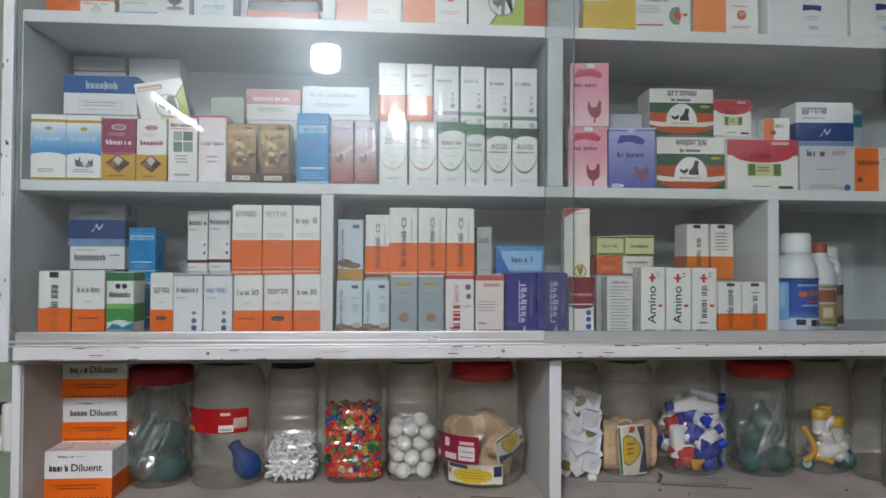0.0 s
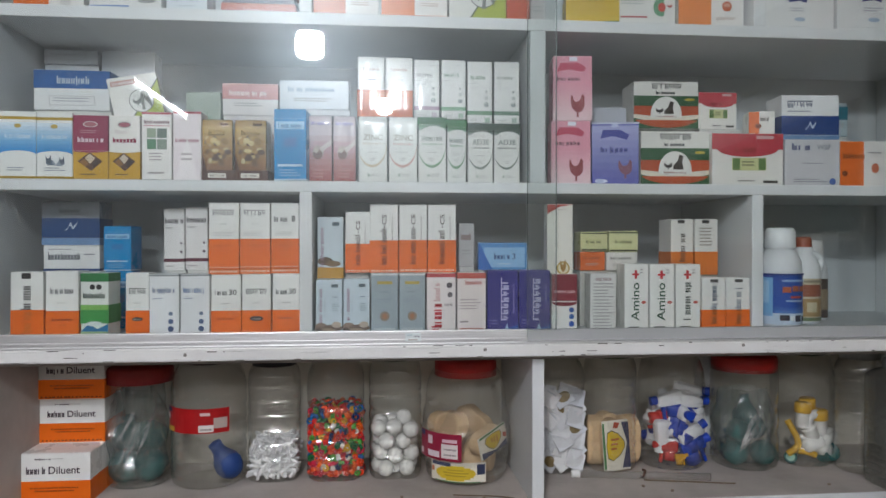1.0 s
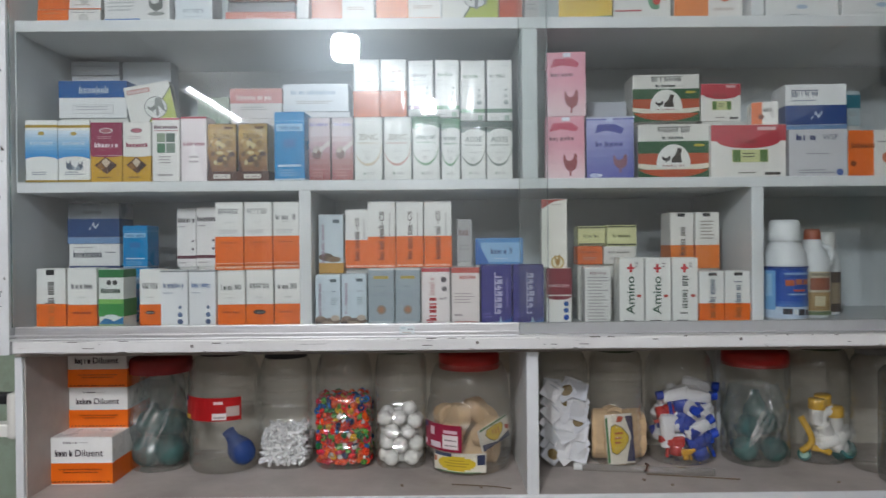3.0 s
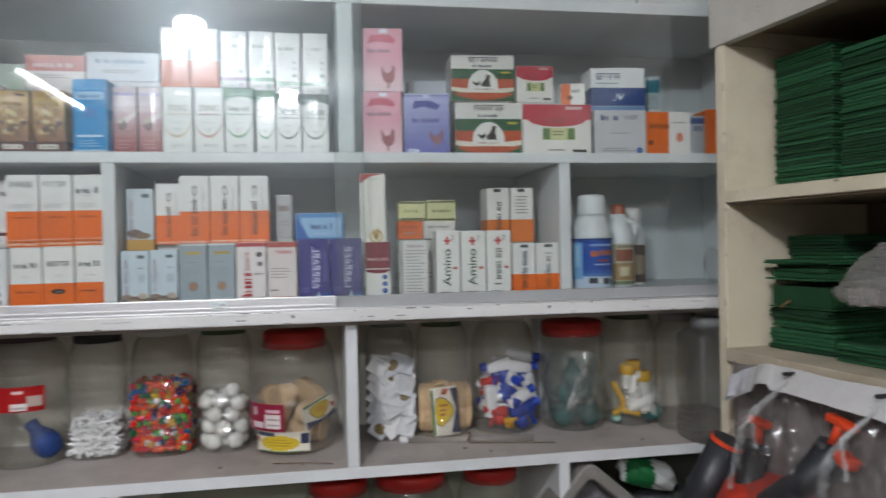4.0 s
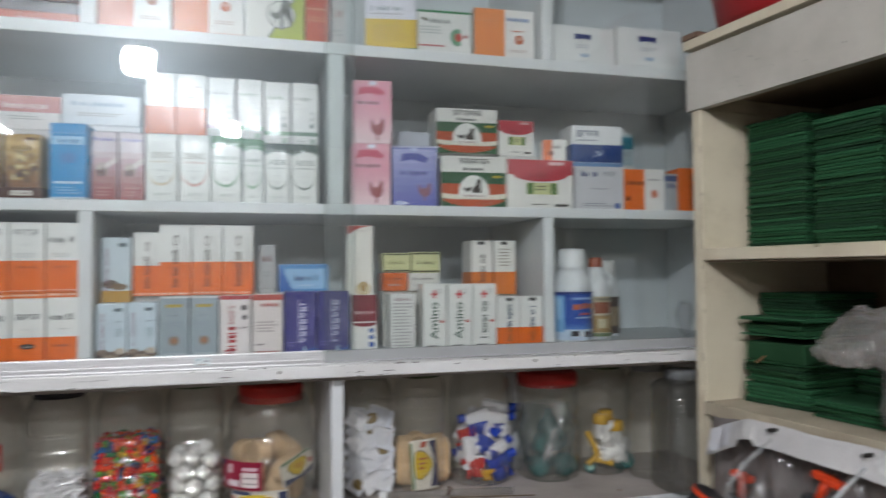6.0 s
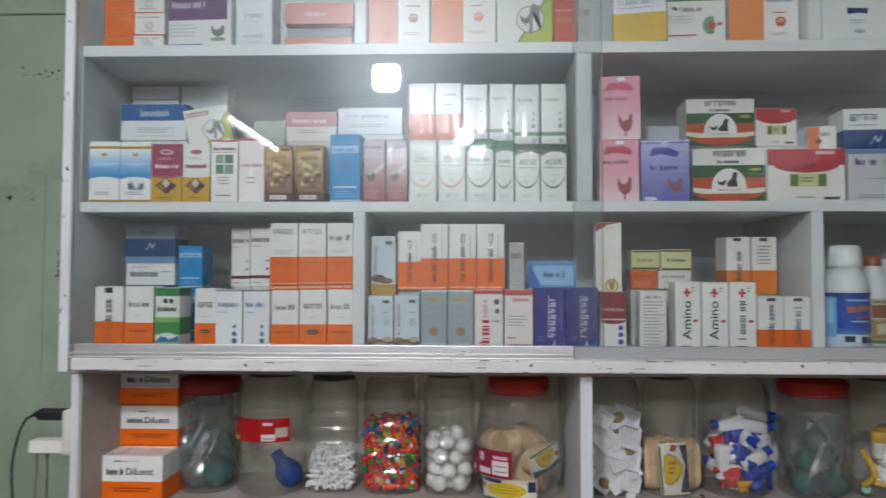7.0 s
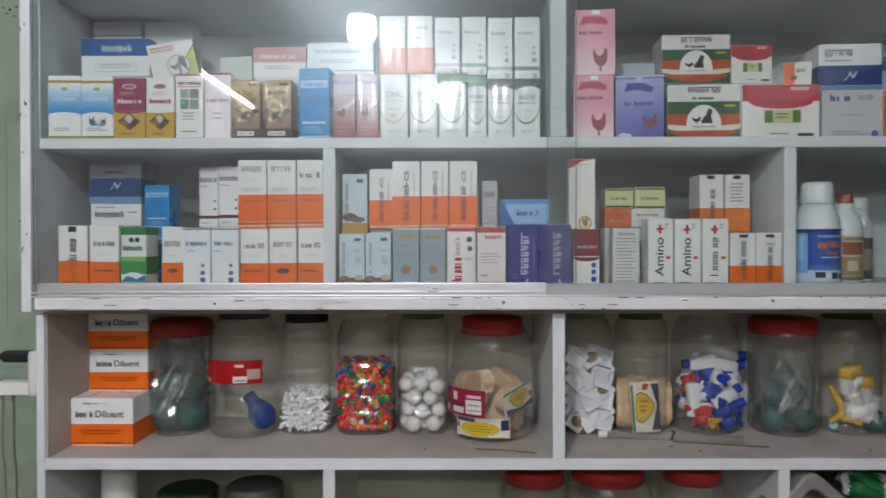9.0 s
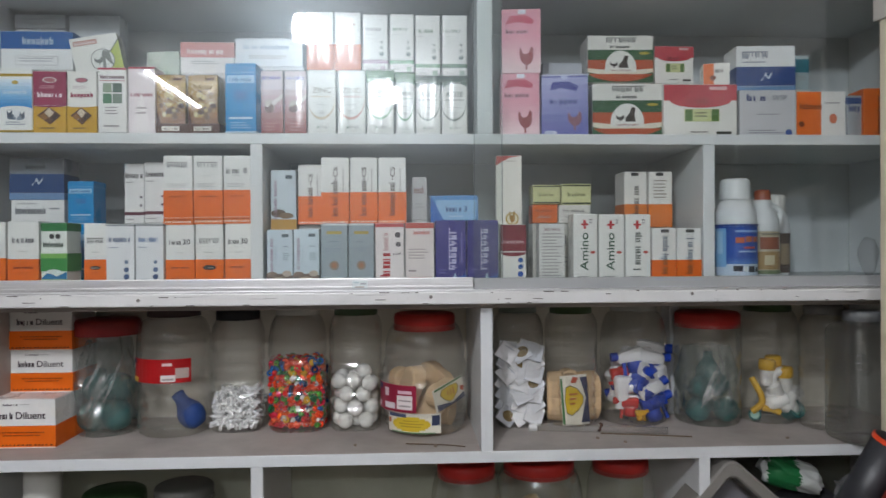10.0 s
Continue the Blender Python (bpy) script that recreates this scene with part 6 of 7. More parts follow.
for k, (count, ring, pz) in enumerate(((5, 0.050, 0.046), (4, 0.046, 0.098))):
    for q in range(count):
        a = 2 * math.pi * (q + 0.4 * k) / count - 1.3
        if k and abs((math.degrees(a) + 50 + 180) % 360 - 180) < 44:
            continue
        sponge_block(0.343 + ring * math.cos(a), 0.218 + ring * math.sin(a), IN + pz, math.degrees(a) + 90 + ROLLS.uniform(-30, 30), ROLLS.uniform(-35, 35) + 60 * k, "cream sponge block lying in a big jar")
sponge_block(0.384, 0.149, IN + 0.084, 40, 74, "cream sponge block in a printed yellow wrapper", True, 0.94)
# white sachets with a gold seal
jar(0.557, 0.221, JZ, 0.054, 0.276, "clear ribbed jar full of white sachets", "6c7468", 0.8, 11, lid_h=0.02, square=True)
SACHET = random.Random(29)
SACHETS = [(u, -0.040 + 0.006 * (k % 2), 0.024 + 0.0235 * k, turn + SACHET.uniform(-8, 8)) for k in range(7) for u, turn in ((-0.030, 38), (0.002, 24 if k % 2 else -30), (0.030, -32 if k % 2 else 18))]
SACHETS += [(u, v, 0.024 + 0.0235 * k, SACHET.uniform(-60, 60)) for k in range(7) for u, v in ((-0.022, 0.0), (0.024, 0.004))]
for i, (u, v, zz, turn) in enumerate(SACHETS):
    pk = part("sachet", crumple(cuboid(-0.0215, 0.0215, -0.0030, 0.0030, -0.0200, 0.0200, 0.0018), 0.0010, 60, i), ink(SACHET.choice(("e6e7ea", "dcdee2", "e8e8ea", "cfd2d8")), 0.2))
    if i in (0, 11, 16, 19) or (i > 20 and i % 5 == 0):
        part("gold_seal", lathe([(0.0005, 0.0046), (0.0120, 0.0045), (0.0128, 0.0032)], 18), ink("7a6224", 0.3), pk, "dark gold seal").matrix_local = pose(0.002, 0, 0, 90, 0, 0) @ Matrix.Diagonal((1.15, 0.9, 1, 1))
    elif i % 3 == 0:
        part("print_bar", cuboid(-0.012, 0.012, -0.0042, -0.0030, 0.010, 0.0125), ink("b8bcc4", 0.3), pk)
    pk.matrix_world = pose(0.557 + u, 0.219 + v + SACHET.uniform(-0.003, 0.003), IN + zz, SACHET.uniform(-26, -4), turn, SACHET.uniform(-14, 14))
    tagged(pk, "glossy white square sachet lying in a jar", "sachet", "sachets in a jar")
# sponge blocks standing
jar(0.681, 0.223, JZ, 0.060, 0.277, "clear plastic jar holding cream sponge blocks", "3a5028", 0.8, 8, lid_h=0.024)
sponge_block(0.676, 0.190, IN + 0.058, 4, -4, "cream sponge block in a printed yellow wrapper", True, 1.16)
for px, tu in ((-0.037, 80), (0.040, -75)):
    sponge_block(0.681 + px, 0.221, IN + 0.058, tu, 0, "cream sponge block standing in a jar", False, 1.18)
sponge_block(0.681, 0.25, IN + 0.058, 10, 0, "cream sponge block standing in a jar", False, 1.18)
# trigger spray heads
jar(0.832, 0.236, JZ, 0.0765, 0.277, "clear plastic jar full of spray heads", "a8a8a0", 0.7, 6, shoulder=0.62, lid_h=0.02)


def swell(bm):
    """Arch a head's body: full over the collar, drawn in and dropping towards the nozzle."""
    for v in bm.verts:
        s = (v.co.x + 0.018) / 0.052
        v.co.y *= 1.12 - 0.34 * s
        v.co.z = v.co.z * (1.18 - 0.40 * s) - 0.004 * (2 * s - 1) ** 2
    return bm


def spray_head(x, y, z, body, trim_code, m):
    """A trigger spray head: collar, curved body, trigger and nozzle."""
    ob = part("spray_head", lathe([(0.0015, -0.022), (0.015, -0.022), (0.015, -0.004), (0.0125, 0.0), (0.0015, 0.0)], 18), ink(trim_code, 0.4, 0, "plastic"), None, "", True)
    part("head_body", swell(cuboid(-0.018, 0.034, -0.0115, 0.0115, 0.0, 0.026, 0.008)), ink(body, 0.4, 0, "plastic"), ob)
    part("trigger", cuboid(0.018, 0.025, -0.006, 0.006, -0.030, 0.004, 0.0025), ink(trim_code, 0.4, 0, "plastic"), ob)
    part("nozzle", rod((0.032, 0, 0.012), (0.045, 0, 0.012), 0.0085, sides=14), ink(trim_code, 0.4, 0, "plastic"), ob)
    ob.matrix_world = Matrix.Translation((x, y, z)) @ m
    return tagged(ob, "blue trigger spray head in a jar" if body == BLUE else "red trigger spray head in a jar" if body == RED else "white and blue trigger spray head in a jar" if trim_code == BLUE else "plain white trigger spray head in a jar" if trim_code == PALE else "white and red trigger spray head in a jar" if trim_code == RED else "yellow trigger spray head in a jar", "spray head", "spray heads in a jar")


HEADS = random.Random(12)
BLUE, PALE, RED, YELLOW, BODY = "0a3aa6", "e8eaec", "c0201a", "d09c14", "f0f1f2"
PLACED = [(-0.012, -0.036, 0.136, BODY, BLUE, 8, 180), (0.024, -0.030, 0.130, BODY, BLUE, 4, 0), (-0.050, -0.026, 0.104, RED, RED, 84, 10), (0.045, -0.034, 0.098, BODY, PALE, 70, 0), (0.002, -0.040, 0.106, BODY, BLUE, 0, -90), (0.004, -0.046, 0.074, BLUE, BLUE, -40, 0),
          (-0.034, -0.042, 0.080, BODY, PALE, 85, 180), (0.026, -0.046, 0.056, BODY, BLUE, -30, 0), (0.034, -0.042, 0.026, BLUE, BLUE, -24, 0), (-0.026, -0.046, 0.030, RED, RED, -8, 180), (-0.006, -0.058, 0.014, YELLOW, YELLOW, -10, 0), (0.050, -0.044, 0.014, YELLOW, YELLOW, 10, 180)]
for px, py, pz, body, trim_code, tilt, turn in PLACED:
    spray_head(0.834 + 0.84 * px, 0.236 + 0.9 * py, IN + pz + 0.004, body, trim_code, pose(0, 0, 0, HEADS.uniform(-18, 18), tilt, turn) @ Matrix.Scale({YELLOW: 0.5, RED: 0.9}.get(body, 1.18), 4))
for k in range(10):
    # those behind, lying as they fell
    a = 0.7 * k
    spray_head(0.834 + 0.034 * math.cos(a), 0.248 + 0.024 * math.sin(a), IN + 0.030 + 0.013 * k, BODY, HEADS.choice((BLUE, PALE, PALE)), pose(0, 0, 0, HEADS.uniform(-40, 40), HEADS.uniform(-60, 60), 77 * k) @ Matrix.Scale(1.3, 4))
# teal teats again, red lid
jar(1.000, 0.216, JZ, 0.075, 0.253, "clear plastic jar with a red lid", "b3231c", 0.97, 3, lid_h=0.034, groove=0.026)
for px, py, pz, k in ((-0.032, -0.022, 0.0, 0), (0.03, -0.028, 0.0, 1), (0.0, 0.03, 0.0, 2), (-0.022, -0.02, 0.050, 3), (0.022, 0.0, 0.052, 4), (-0.004, -0.014, 0.085, 5)):
    teat(1.000 + px, 0.216 + py, IN + pz, 0.028, pose(0, 0, 0, (-90, -100, -75, -110, -70, -20)[k], (10, -8, 0, -10, 12, 8)[k], (14, -14, 0, 12, -12, 0)[k]), "teal rubber teat inside a bag in a jar")
pleated_film(1.000, 0.216, IN + 0.001, 0.065, 0.170, 5.0, "creased clear film bag inside the jar")
# yellow and white fittings, teal spools
jar(1.148, 0.226, JZ, 0.069, 0.277, "clear plastic jar holding yellow and white fittings", "3a5028", 0.76, 7, shoulder=0.72, lid_h=0.024)
for px, py, pz, tu, ti, top in ((-0.020, -0.034, 0.112, 0, 3, True), (0.010, -0.006, 0.116, 40, -6, True), (0.024, -0.032, 0.094, 20, -4, True), (0.016, -0.026, 0.064, 0, 62, False), (0.034, -0.032, 0.052, 30, 34, False),
                                (-0.004, -0.036, 0.074, 0, -28, False), (0.010, -0.040, 0.048, 10, 78, False), (0.004, 0.014, 0.060, 0, 20, False)):
    cap = part("screw_closure", lathe([(0.0015, -0.030), (0.008, -0.030), (0.0135, -0.024), (0.0140, 0.004), (0.0150, 0.005), (0.0150, 0.008), (0.0015, 0.009)], 20), ink("e6e6e2", 0.4, 0, "plastic"), None, "", True)
    if top:
        part("yellow_top", lathe([(0.0155, 0.004), (0.0170, 0.006), (0.0170, 0.023), (0.0150, 0.026), (0.0015, 0.026)], 22), ink("d2a41a", 0.4, 0, "plastic"), cap, "mustard yellow top", True)
    else:
        tube("spout", [(0, 0, 0.006), (0.004, 0, 0.018), (0.016, 0, 0.026), (0.030, 0, 0.022)], 0.0085, ink("e6e6e2", 0.4, 0, "plastic"), cap)
    cap.matrix_world = pose(1.148 + px, 0.223 + py, IN + pz, 0, ti, tu) @ Matrix.Scale(1.08 if top else 1.2, 4)
    tagged(cap, "white closure with a mustard yellow top" if top else "white plastic closure with a bent spout", "bottle cap", "closures in a jar")
for pts in (((-0.052, -0.026, 0.098), (-0.044, -0.034, 0.078), (-0.034, -0.038, 0.058), (-0.032, -0.038, 0.036), (-0.052, -0.028, 0.020)), ((-0.034, -0.040, 0.030), (-0.014, -0.045, 0.030), (0.004, -0.046, 0.020))):
    limb = tube("yellow_lever", [(1.148 + q[0], 0.223 + q[1], IN + q[2]) for q in pts], 0.0075, ink("cfa322", 0.4, 0, "plastic"))
    tagged(limb, "curved mustard yellow plastic lever in a jar", "lever", "yellow levers")
for px, py, pz, tilt, turn, size in ((0.040, -0.036, 0.021, 62, 14, 1.05), (-0.042, -0.026, 0.012, 80, -30, 0.7)):
    spool = part("teal_spool", lathe([(0.0015, -0.014), (0.017, -0.016), (0.019, -0.012), (0.0185, 0), (0.0205, 0.015), (0.0195, 0.018), (0.0150, 0.018), (0.0145, 0.006), (0.0015, 0.005)], 26), TEAL, None, "", True)
    part("pale_liner", lathe([(0.0015, 0.0085), (0.0142, 0.008), (0.0142, 0.0065)], 22), ink("9cc4b4", 0.5, 0, "plastic"), spool, "pale green liner")
    spool.matrix_world = pose(1.148 + px, 0.226 + py, IN + pz, tilt, 0, turn) @ Matrix.Scale(size, 4)
    tagged(spool, "small teal plastic cup lying in a jar", "cup", "teal cups")
# empty jars in the corner
jar(1.237, 0.145, JZ, 0.052, 0.272, "empty clear ribbed plastic jar", "8c8c88", 0.8, 8, lid_h=0.02)
jar(1.250, 0.030, JZ, 0.060, 0.268, "large smoky ribbed jar with a grey cap", "77797a", 0.62, 15, PET_GREY, 0.84, lid_h=0.02, square=True, groove=0.034)
# a clear sheath with a white cap, lying before the jars
SHEATH = clear("cloudy_sheath_plastic", (0.93, 0.93, 0.92, 1), 0.12, 1.5, 0.08, 0.2, 30, (0.62, 0.60, 0.58, 1), 0.08, rim=3.4)
sheath = part("plastic_sheath", rod((0.588, 0.147, JZ + 0.0085), (0.862, 0.098, JZ + 0.0085), 0.0078, sides=20), SHEATH, None, "", True)
part("sheath_cap", rod((0.572, 0.150, JZ + 0.0085), (0.5885, 0.147, JZ + 0.0085), 0.0085, sides=16), ink("dededc", 0.4, 0, "plastic"), sheath, "white end cap")
part("cap_flange", rod((0.570, 0.1503, JZ + 0.0085), (0.5735, 0.1497, JZ + 0.0085), 0.0083, sides=16, r2=0.006), ink("d4d4d0", 0.4, 0, "plastic"), sheath)
tagged(sheath, "long clear plastic sheath with a white cap on the shelf", "sheath")
twig = part("twig", rod((0.72, 0.112, JZ + 0.002), (0.905, 0.072, JZ + 0.002), 0.0014, sides=6), ink("6c5a44", 0.8, 0, "wood"))
tagged(twig, "thin dry stick lying on the shelf", "stick")
for i in range(5):
    crumb = part("crumb", crumple(cuboid(-0.003, 0.003, -0.003, 0.003, 0, 0.004, 0.0012), 0.001, 90, i), ink("8c7c6c", 0.8, 0, "dirt"))
    crumb.matrix_world = pose(JARS.uniform(-0.1, 1.1), JARS.uniform(0.04, 0.10), JZ, 0, 0, JARS.uniform(0, 90))
    tagged(crumb, "small brown crumb on the dusty shelf", "crumb", "crumbs on the shelf")
hook = tube("rusty_hook", [(0.722, 0.134, JZ + 0.003), (0.719, 0.116, JZ + 0.006), (0.722, 0.116, JZ + 0.016), (0.727, 0.121, JZ + 0.020), (0.724, 0.132, JZ + 0.018)], 0.0026, ink("5c4034", 0.8, 0.3, "metal"))
tagged(hook, "small rusty hook over the plastic sheath", "hook")
straw = tube("dry_stalk", [(0.30, 0.06, JZ + 0.002), (0.34, 0.05, JZ + 0.003), (0.39, 0.045, JZ + 0.002), (0.42, 0.03, JZ + 0.002)], 0.0012, ink("6c5a48", 0.8, 0, "straw"))
tagged(straw, "thin dry stalk lying on the shelf", "stalk")

# ---- white bottles in the right bay ----
BZ = 1.330


def medicine_bottle(x, y, r, h, cap, label, marks, handle=False):
    body = "dcdfe0"
    ob = new("medicine_bottle")
    ob.matrix_world = pose(x, y, BZ)
    nr = r * 0.55
    bm = lathe([(0.0015, 0.0), (r * 0.92, 0.0), (r, 0.006), (r, h * 0.60), (r * 0.97, h * 0.66), (r * 0.72, h * 0.77), (nr, h * 0.80), (nr, h * 0.88), (0.0015, h * 0.88)], 36)
    part("body", bm, ink(body, 0.35, 0, "plastic"), ob, "white plastic body", True)
    cr = r * (0.72 if not handle else 0.50)
    part("cap", lathe([(cr, h * 0.79), (cr * 1.01, h * 0.8), (cr * 0.96, h * 0.97), (cr * 0.8, h), (0.0015, h)], 30), ink(cap, 0.4, 0, "plastic"), ob, "", True)
    if handle:
        tube("handle", [(r * 0.4, 0, h * 0.80), (r * 1.05, 0, h * 0.80), (r * 1.25, 0, h * 0.68), (r * 0.95, 0, h * 0.58)], 0.008, ink(body, 0.35, 0, "plastic"), ob)

    def bent(name, za, zb, b0, b1, rr, c, parent):
        bm = bmesh.new()
        rows = []
        for i in range(17):
            a = radians(-90 + b0 + (b1 - b0) * i / 16)
            rows.append([bm.verts.new((rr * math.cos(a), rr * math.sin(a), q)) for q in (za, zb)])
        for p, q in zip(rows, rows[1:]):
            bm.faces.new((p[0], q[0], q[1], p[1]))
        return part(name, bm, ink(c), parent)

    paper = bent("paper_label", 0.006, h * 0.52, -110, 110, r + 0.0007, marks[0], ob)
    for n, (s0, t0, s1, t1, c) in enumerate(marks[1:]):
        bent("printed_block", 0.006 + t0 * h * 0.51, 0.006 + t1 * h * 0.51, s0, s1, r + 0.0012 + 0.00012 * n, c, paper)
    return tagged(ob, label, "bottle")


medicine_bottle(0.9905, 0.052, 0.0425, 0.205, "dfe2e3", "white medicine bottle with a blue label",
                ("2450a4", (-110, 0.0, 110, 0.22, "c4d4e4"), (-110, 0.16, -48, 0.92, "7cb0dc"), (-78, 0.42, -58, 0.86, "a4cce8"), (-44, 0.22, 110, 0.28, "4c78bc"), (-44, 0.28, 110, 0.33, "3c64b0"), (-30, 0.08, -6, 0.19, "2c3038"), (10, 0.06, 30, 0.18, "33363c"), (34, 0.06, 46, 0.16, "33363c"), (-4, 0.08, 8, 0.17, "e0e4e4"),
                 (-24, 0.63, -2, 0.74, "c0603c"), (1, 0.65, 20, 0.76, "b0603c"), (23, 0.65, 44, 0.75, "b0603c"), (-4, 0.52, 30, 0.56, "b04c44"), (-26, 0.84, 50, 0.88, "8cacd8"), (-16, 0.45, 34, 0.48, "9cb8dc"), (-110, 0.965, 110, 1.0, "17357c")))
medicine_bottle(1.076, 0.105, 0.034, 0.187, "8e4024", "white jerrycan bottle with an orange cap",
                ("bdb49c", (-60, 0.1, 50, 0.5, "a08458"), (-34, 0.55, 40, 0.82, "8c5038"), (-60, 0.0, 60, 0.08, "6c7c5c"), (-20, 0.2, 16, 0.42, "c8bc9c"), (-30, 0.86, 50, 0.92, "8c8470")), True)
medicine_bottle(1.136, 0.160, 0.028, 0.180, "c8c8c4", "small brown and white bottle at the back", ("4c4038", (-40, 0.2, 40, 0.7, "8c7c64")))
lump("film_packet", 1.285, 0.06, BZ, 0.02, JARS, POLY, "small clear packet in the corner of the shelf", "packet", 0.3, 40, (1, 0.8, 1.9), "", 3)

# ---- lowest visible shelf ----
LZ = 0.66
drum = part("white_tube", lathe([(0.0015, 0), (0.037, 0), (0.037, 0.295), (0.035, 0.3), (0.0015, 0.3)], 28), ink("d4d4cc", 0.5, 0, "plastic"), None, "", True)
drum.matrix_world = pose(-0.466, 0.14, LZ)
tagged(drum, "upright white plastic tube on the lower shelf", "tube")
jar(-0.330, 0.17, LZ, 0.066, 0.214, "clear jar with a green lid", "24401f", 0.98, group="jars on the lower shelf", lid_h=0.03)
jar(-0.182, 0.17, LZ, 0.066, 0.224, "clear jar with a dull grey lid", "5c5c56", 0.94, group="jars on the lower shelf", lid_h=0.03)
jar(0.433, 0.17, LZ, 0.078, 0.262, "round clear jar with a red lid", "b3231c", 0.82, shoulder=0.6, group="jars on the lower shelf", lid_h=0.032)
jar(0.595, 0.17, LZ, 0.098, 0.268, "round clear jar with a red lid", "b3231c", 0.80, shoulder=0.6, group="jars on the lower shelf", lid_h=0.032)
jar(0.780, 0.17, LZ, 0.075, 0.266, "round clear jar with a red lid", "b3231c", 0.82, shoulder=0.6, group="jars on the lower shelf", lid_h=0.032)
lump("cloth_bundle", 0.595, 0.17, LZ + 0.004, 0.07, JARS, ink("c4ac80", 0.7, 0, "cloth"), "cream cloth bundle inside a jar", "cloth", 0.3, 20, (1, 1, 1.2))
lump("cloth_bundle", 0.433, 0.17, LZ + 0.004, 0.055, JARS, ink("9c9890", 0.7, 0, "cloth"), "grey cloth bundle inside a jar", "cloth", 0.3, 20, (1, 1, 1.1))
# a leaning grey crate and packets in the right bay
def rounded_frame(x0, x1, z0, z1, rim, deep, radius):
    """An upright frame with rounded corners, its front at y = 0."""
    def ring(a0, a1, b0, b1, r):
        out = []
        for cx, cz, start in ((a1 - r, b1 - r, 0), (a0 + r, b1 - r, 90), (a0 + r, b0 + r, 180), (a1 - r, b0 + r, 270)):
            out += [(cx + r * math.cos(radians(start + 15 * k)), cz + r * math.sin(radians(start + 15 * k))) for k in range(7)]
        return out
    bm = bmesh.new()
    loops = []
    for inset, y, r in ((0.0, deep, radius), (0.0, 0.004, radius), (0.004, 0.0, radius - 0.003), (rim - 0.004, 0.0, radius - 0.3 * rim), (rim, 0.004, radius - 0.35 * rim), (rim + 0.004, deep - 0.008, radius - 0.4 * rim)):
        loops.append([bm.verts.new((p, y, q)) for p, q in ring(x0 + inset, x1 - inset, z0 + inset, z1 - inset, r)])
    for a, b in zip(loops, loops[1:]):
        for i in range(len(a)):
            j = (i + 1) % len(a)
            bm.faces.new((a[i], a[j], b[j], b[i]))
    bm.faces.new(loops[0])
    bm.faces.new(loops[-1][::-1])
    bmesh.ops.recalc_face_normals(bm, faces=bm.faces[:])
    return bm


tray = part("shallow_tray", rounded_frame(0, 0.236, -0.216, 0, 0.026, 0.075, 0.026), ink("807c76", 0.5, 0, "plastic"))
tray.matrix_world = pose(0.955, -0.004, 0.972, 0, 41, 0)
part("tray_floor", cuboid(0.032, 0.204, 0.0655, 0.0668, -0.184, -0.032, 0.0005), ink("6e6c70", 0.5, 0, "plastic"), tray, "darker grey sunken floor")
tagged(tray, "shallow grey plastic tray leaning on its corner", "tray")
sack = lump("stock_sack", 1.20, 0.13, LZ, 0.09, JARS, ink("3a3a3e", 0.6, 0, "sacking"), "dark sack at the back of the shelf", "sack", 0.3, 12, (1.5, 1.0, 1.1))
pouch = lump("feed_pouch", 1.13, 0.09, LZ + 0.185, 0.05, JARS, ink("d4d6d2", 0.35, 0, "foil"), "white pouch with a green print", "pouch", 0.35, 18, (1.6, 0.7, 0.65))
band = bmesh.new()
band.from_mesh(pouch.data)
bmesh.ops.delete(band, geom=[f for f in band.faces if not -0.042 < f.calc_center_median().x + 0.4 * f.calc_center_median().z < 0.022], context="FACES")
for v in band.verts:
    v.co += 0.0012 * v.normal
part("green_print", band, ink("1f6a3a", 0.4), pouch, "", True)
pouch.matrix_world = pose(1.108, 0.085, LZ + 0.212, 0, 24, 0)
lump("film_packet", 1.25, 0.03, LZ + 0.16, 0.045, JARS, POLY, "crumpled clear packet on the lower shelf", "packet", 0.4, 26, (1.3, 0.8, 0.9))

# ---- the cream shelf unit beside the cabinet ----
SIDE = pose(1.20, -0.10, 0, 0, 0, 7)
rack = new("shelf_unit")
rack.matrix_world = SIDE
tagged(rack, "cream painted wooden shelf unit with dusty shelves", "shelf")
DEEP, LONG = 0.36, -1.45
board("end_panel", 0.0165, DEEP, -0.026, 0, 1.822, 1.950, CREAM_PAINT, rack)
board("end_panel", 0, DEEP, -0.026, 0, 0, 1.8215, CREAM_PAINT, rack)
board("end_panel", 0, DEEP, LONG, LONG + 0.026, 0, 1.822, CREAM_PAINT, rack)
board("back_panel", DEEP, DEEP + 0.01, LONG, 0, 0, 1.95, SHADE_BROWN, rack)
board("fascia", -0.004, 0.016, LONG, 0.012, 1.822, 1.945, FASCIA_PAINT, rack)
board("top_board", -0.010, DEEP + 0.01, LONG, 0.014, 1.952, 1.972, CREAM_PAINT, rack)
board("ceiling_board", 0.0165, DEEP, LONG, -0.0265, 1.850, 1.870, SHADE_BROWN, rack)
# thin brown sheets added to darken the shelves from below, as shade
board("underside", 0.004, DEEP, LONG + 0.03, -0.03, 1.502, 1.5055, SHADE_BROWN, rack, 0.0005)
board("underside", 0.004, DEEP, LONG + 0.03, -0.03, 1.186, 1.1895, SHADE_BROWN, rack, 0.0005)
board("shelf", -0.003, DEEP, LONG + 0.026, -0.026, 1.506, 1.530, CREAM_PAINT, rack)
board("shelf", -0.006, DEEP, LONG + 0.026, -0.026, 1.190, 1.216, CREAM_DUSTY, rack)
board("shelf", 0.0, DEEP, LONG + 0.026, -0.026, 0.80, 0.825, CREAM_DUSTY, rack)
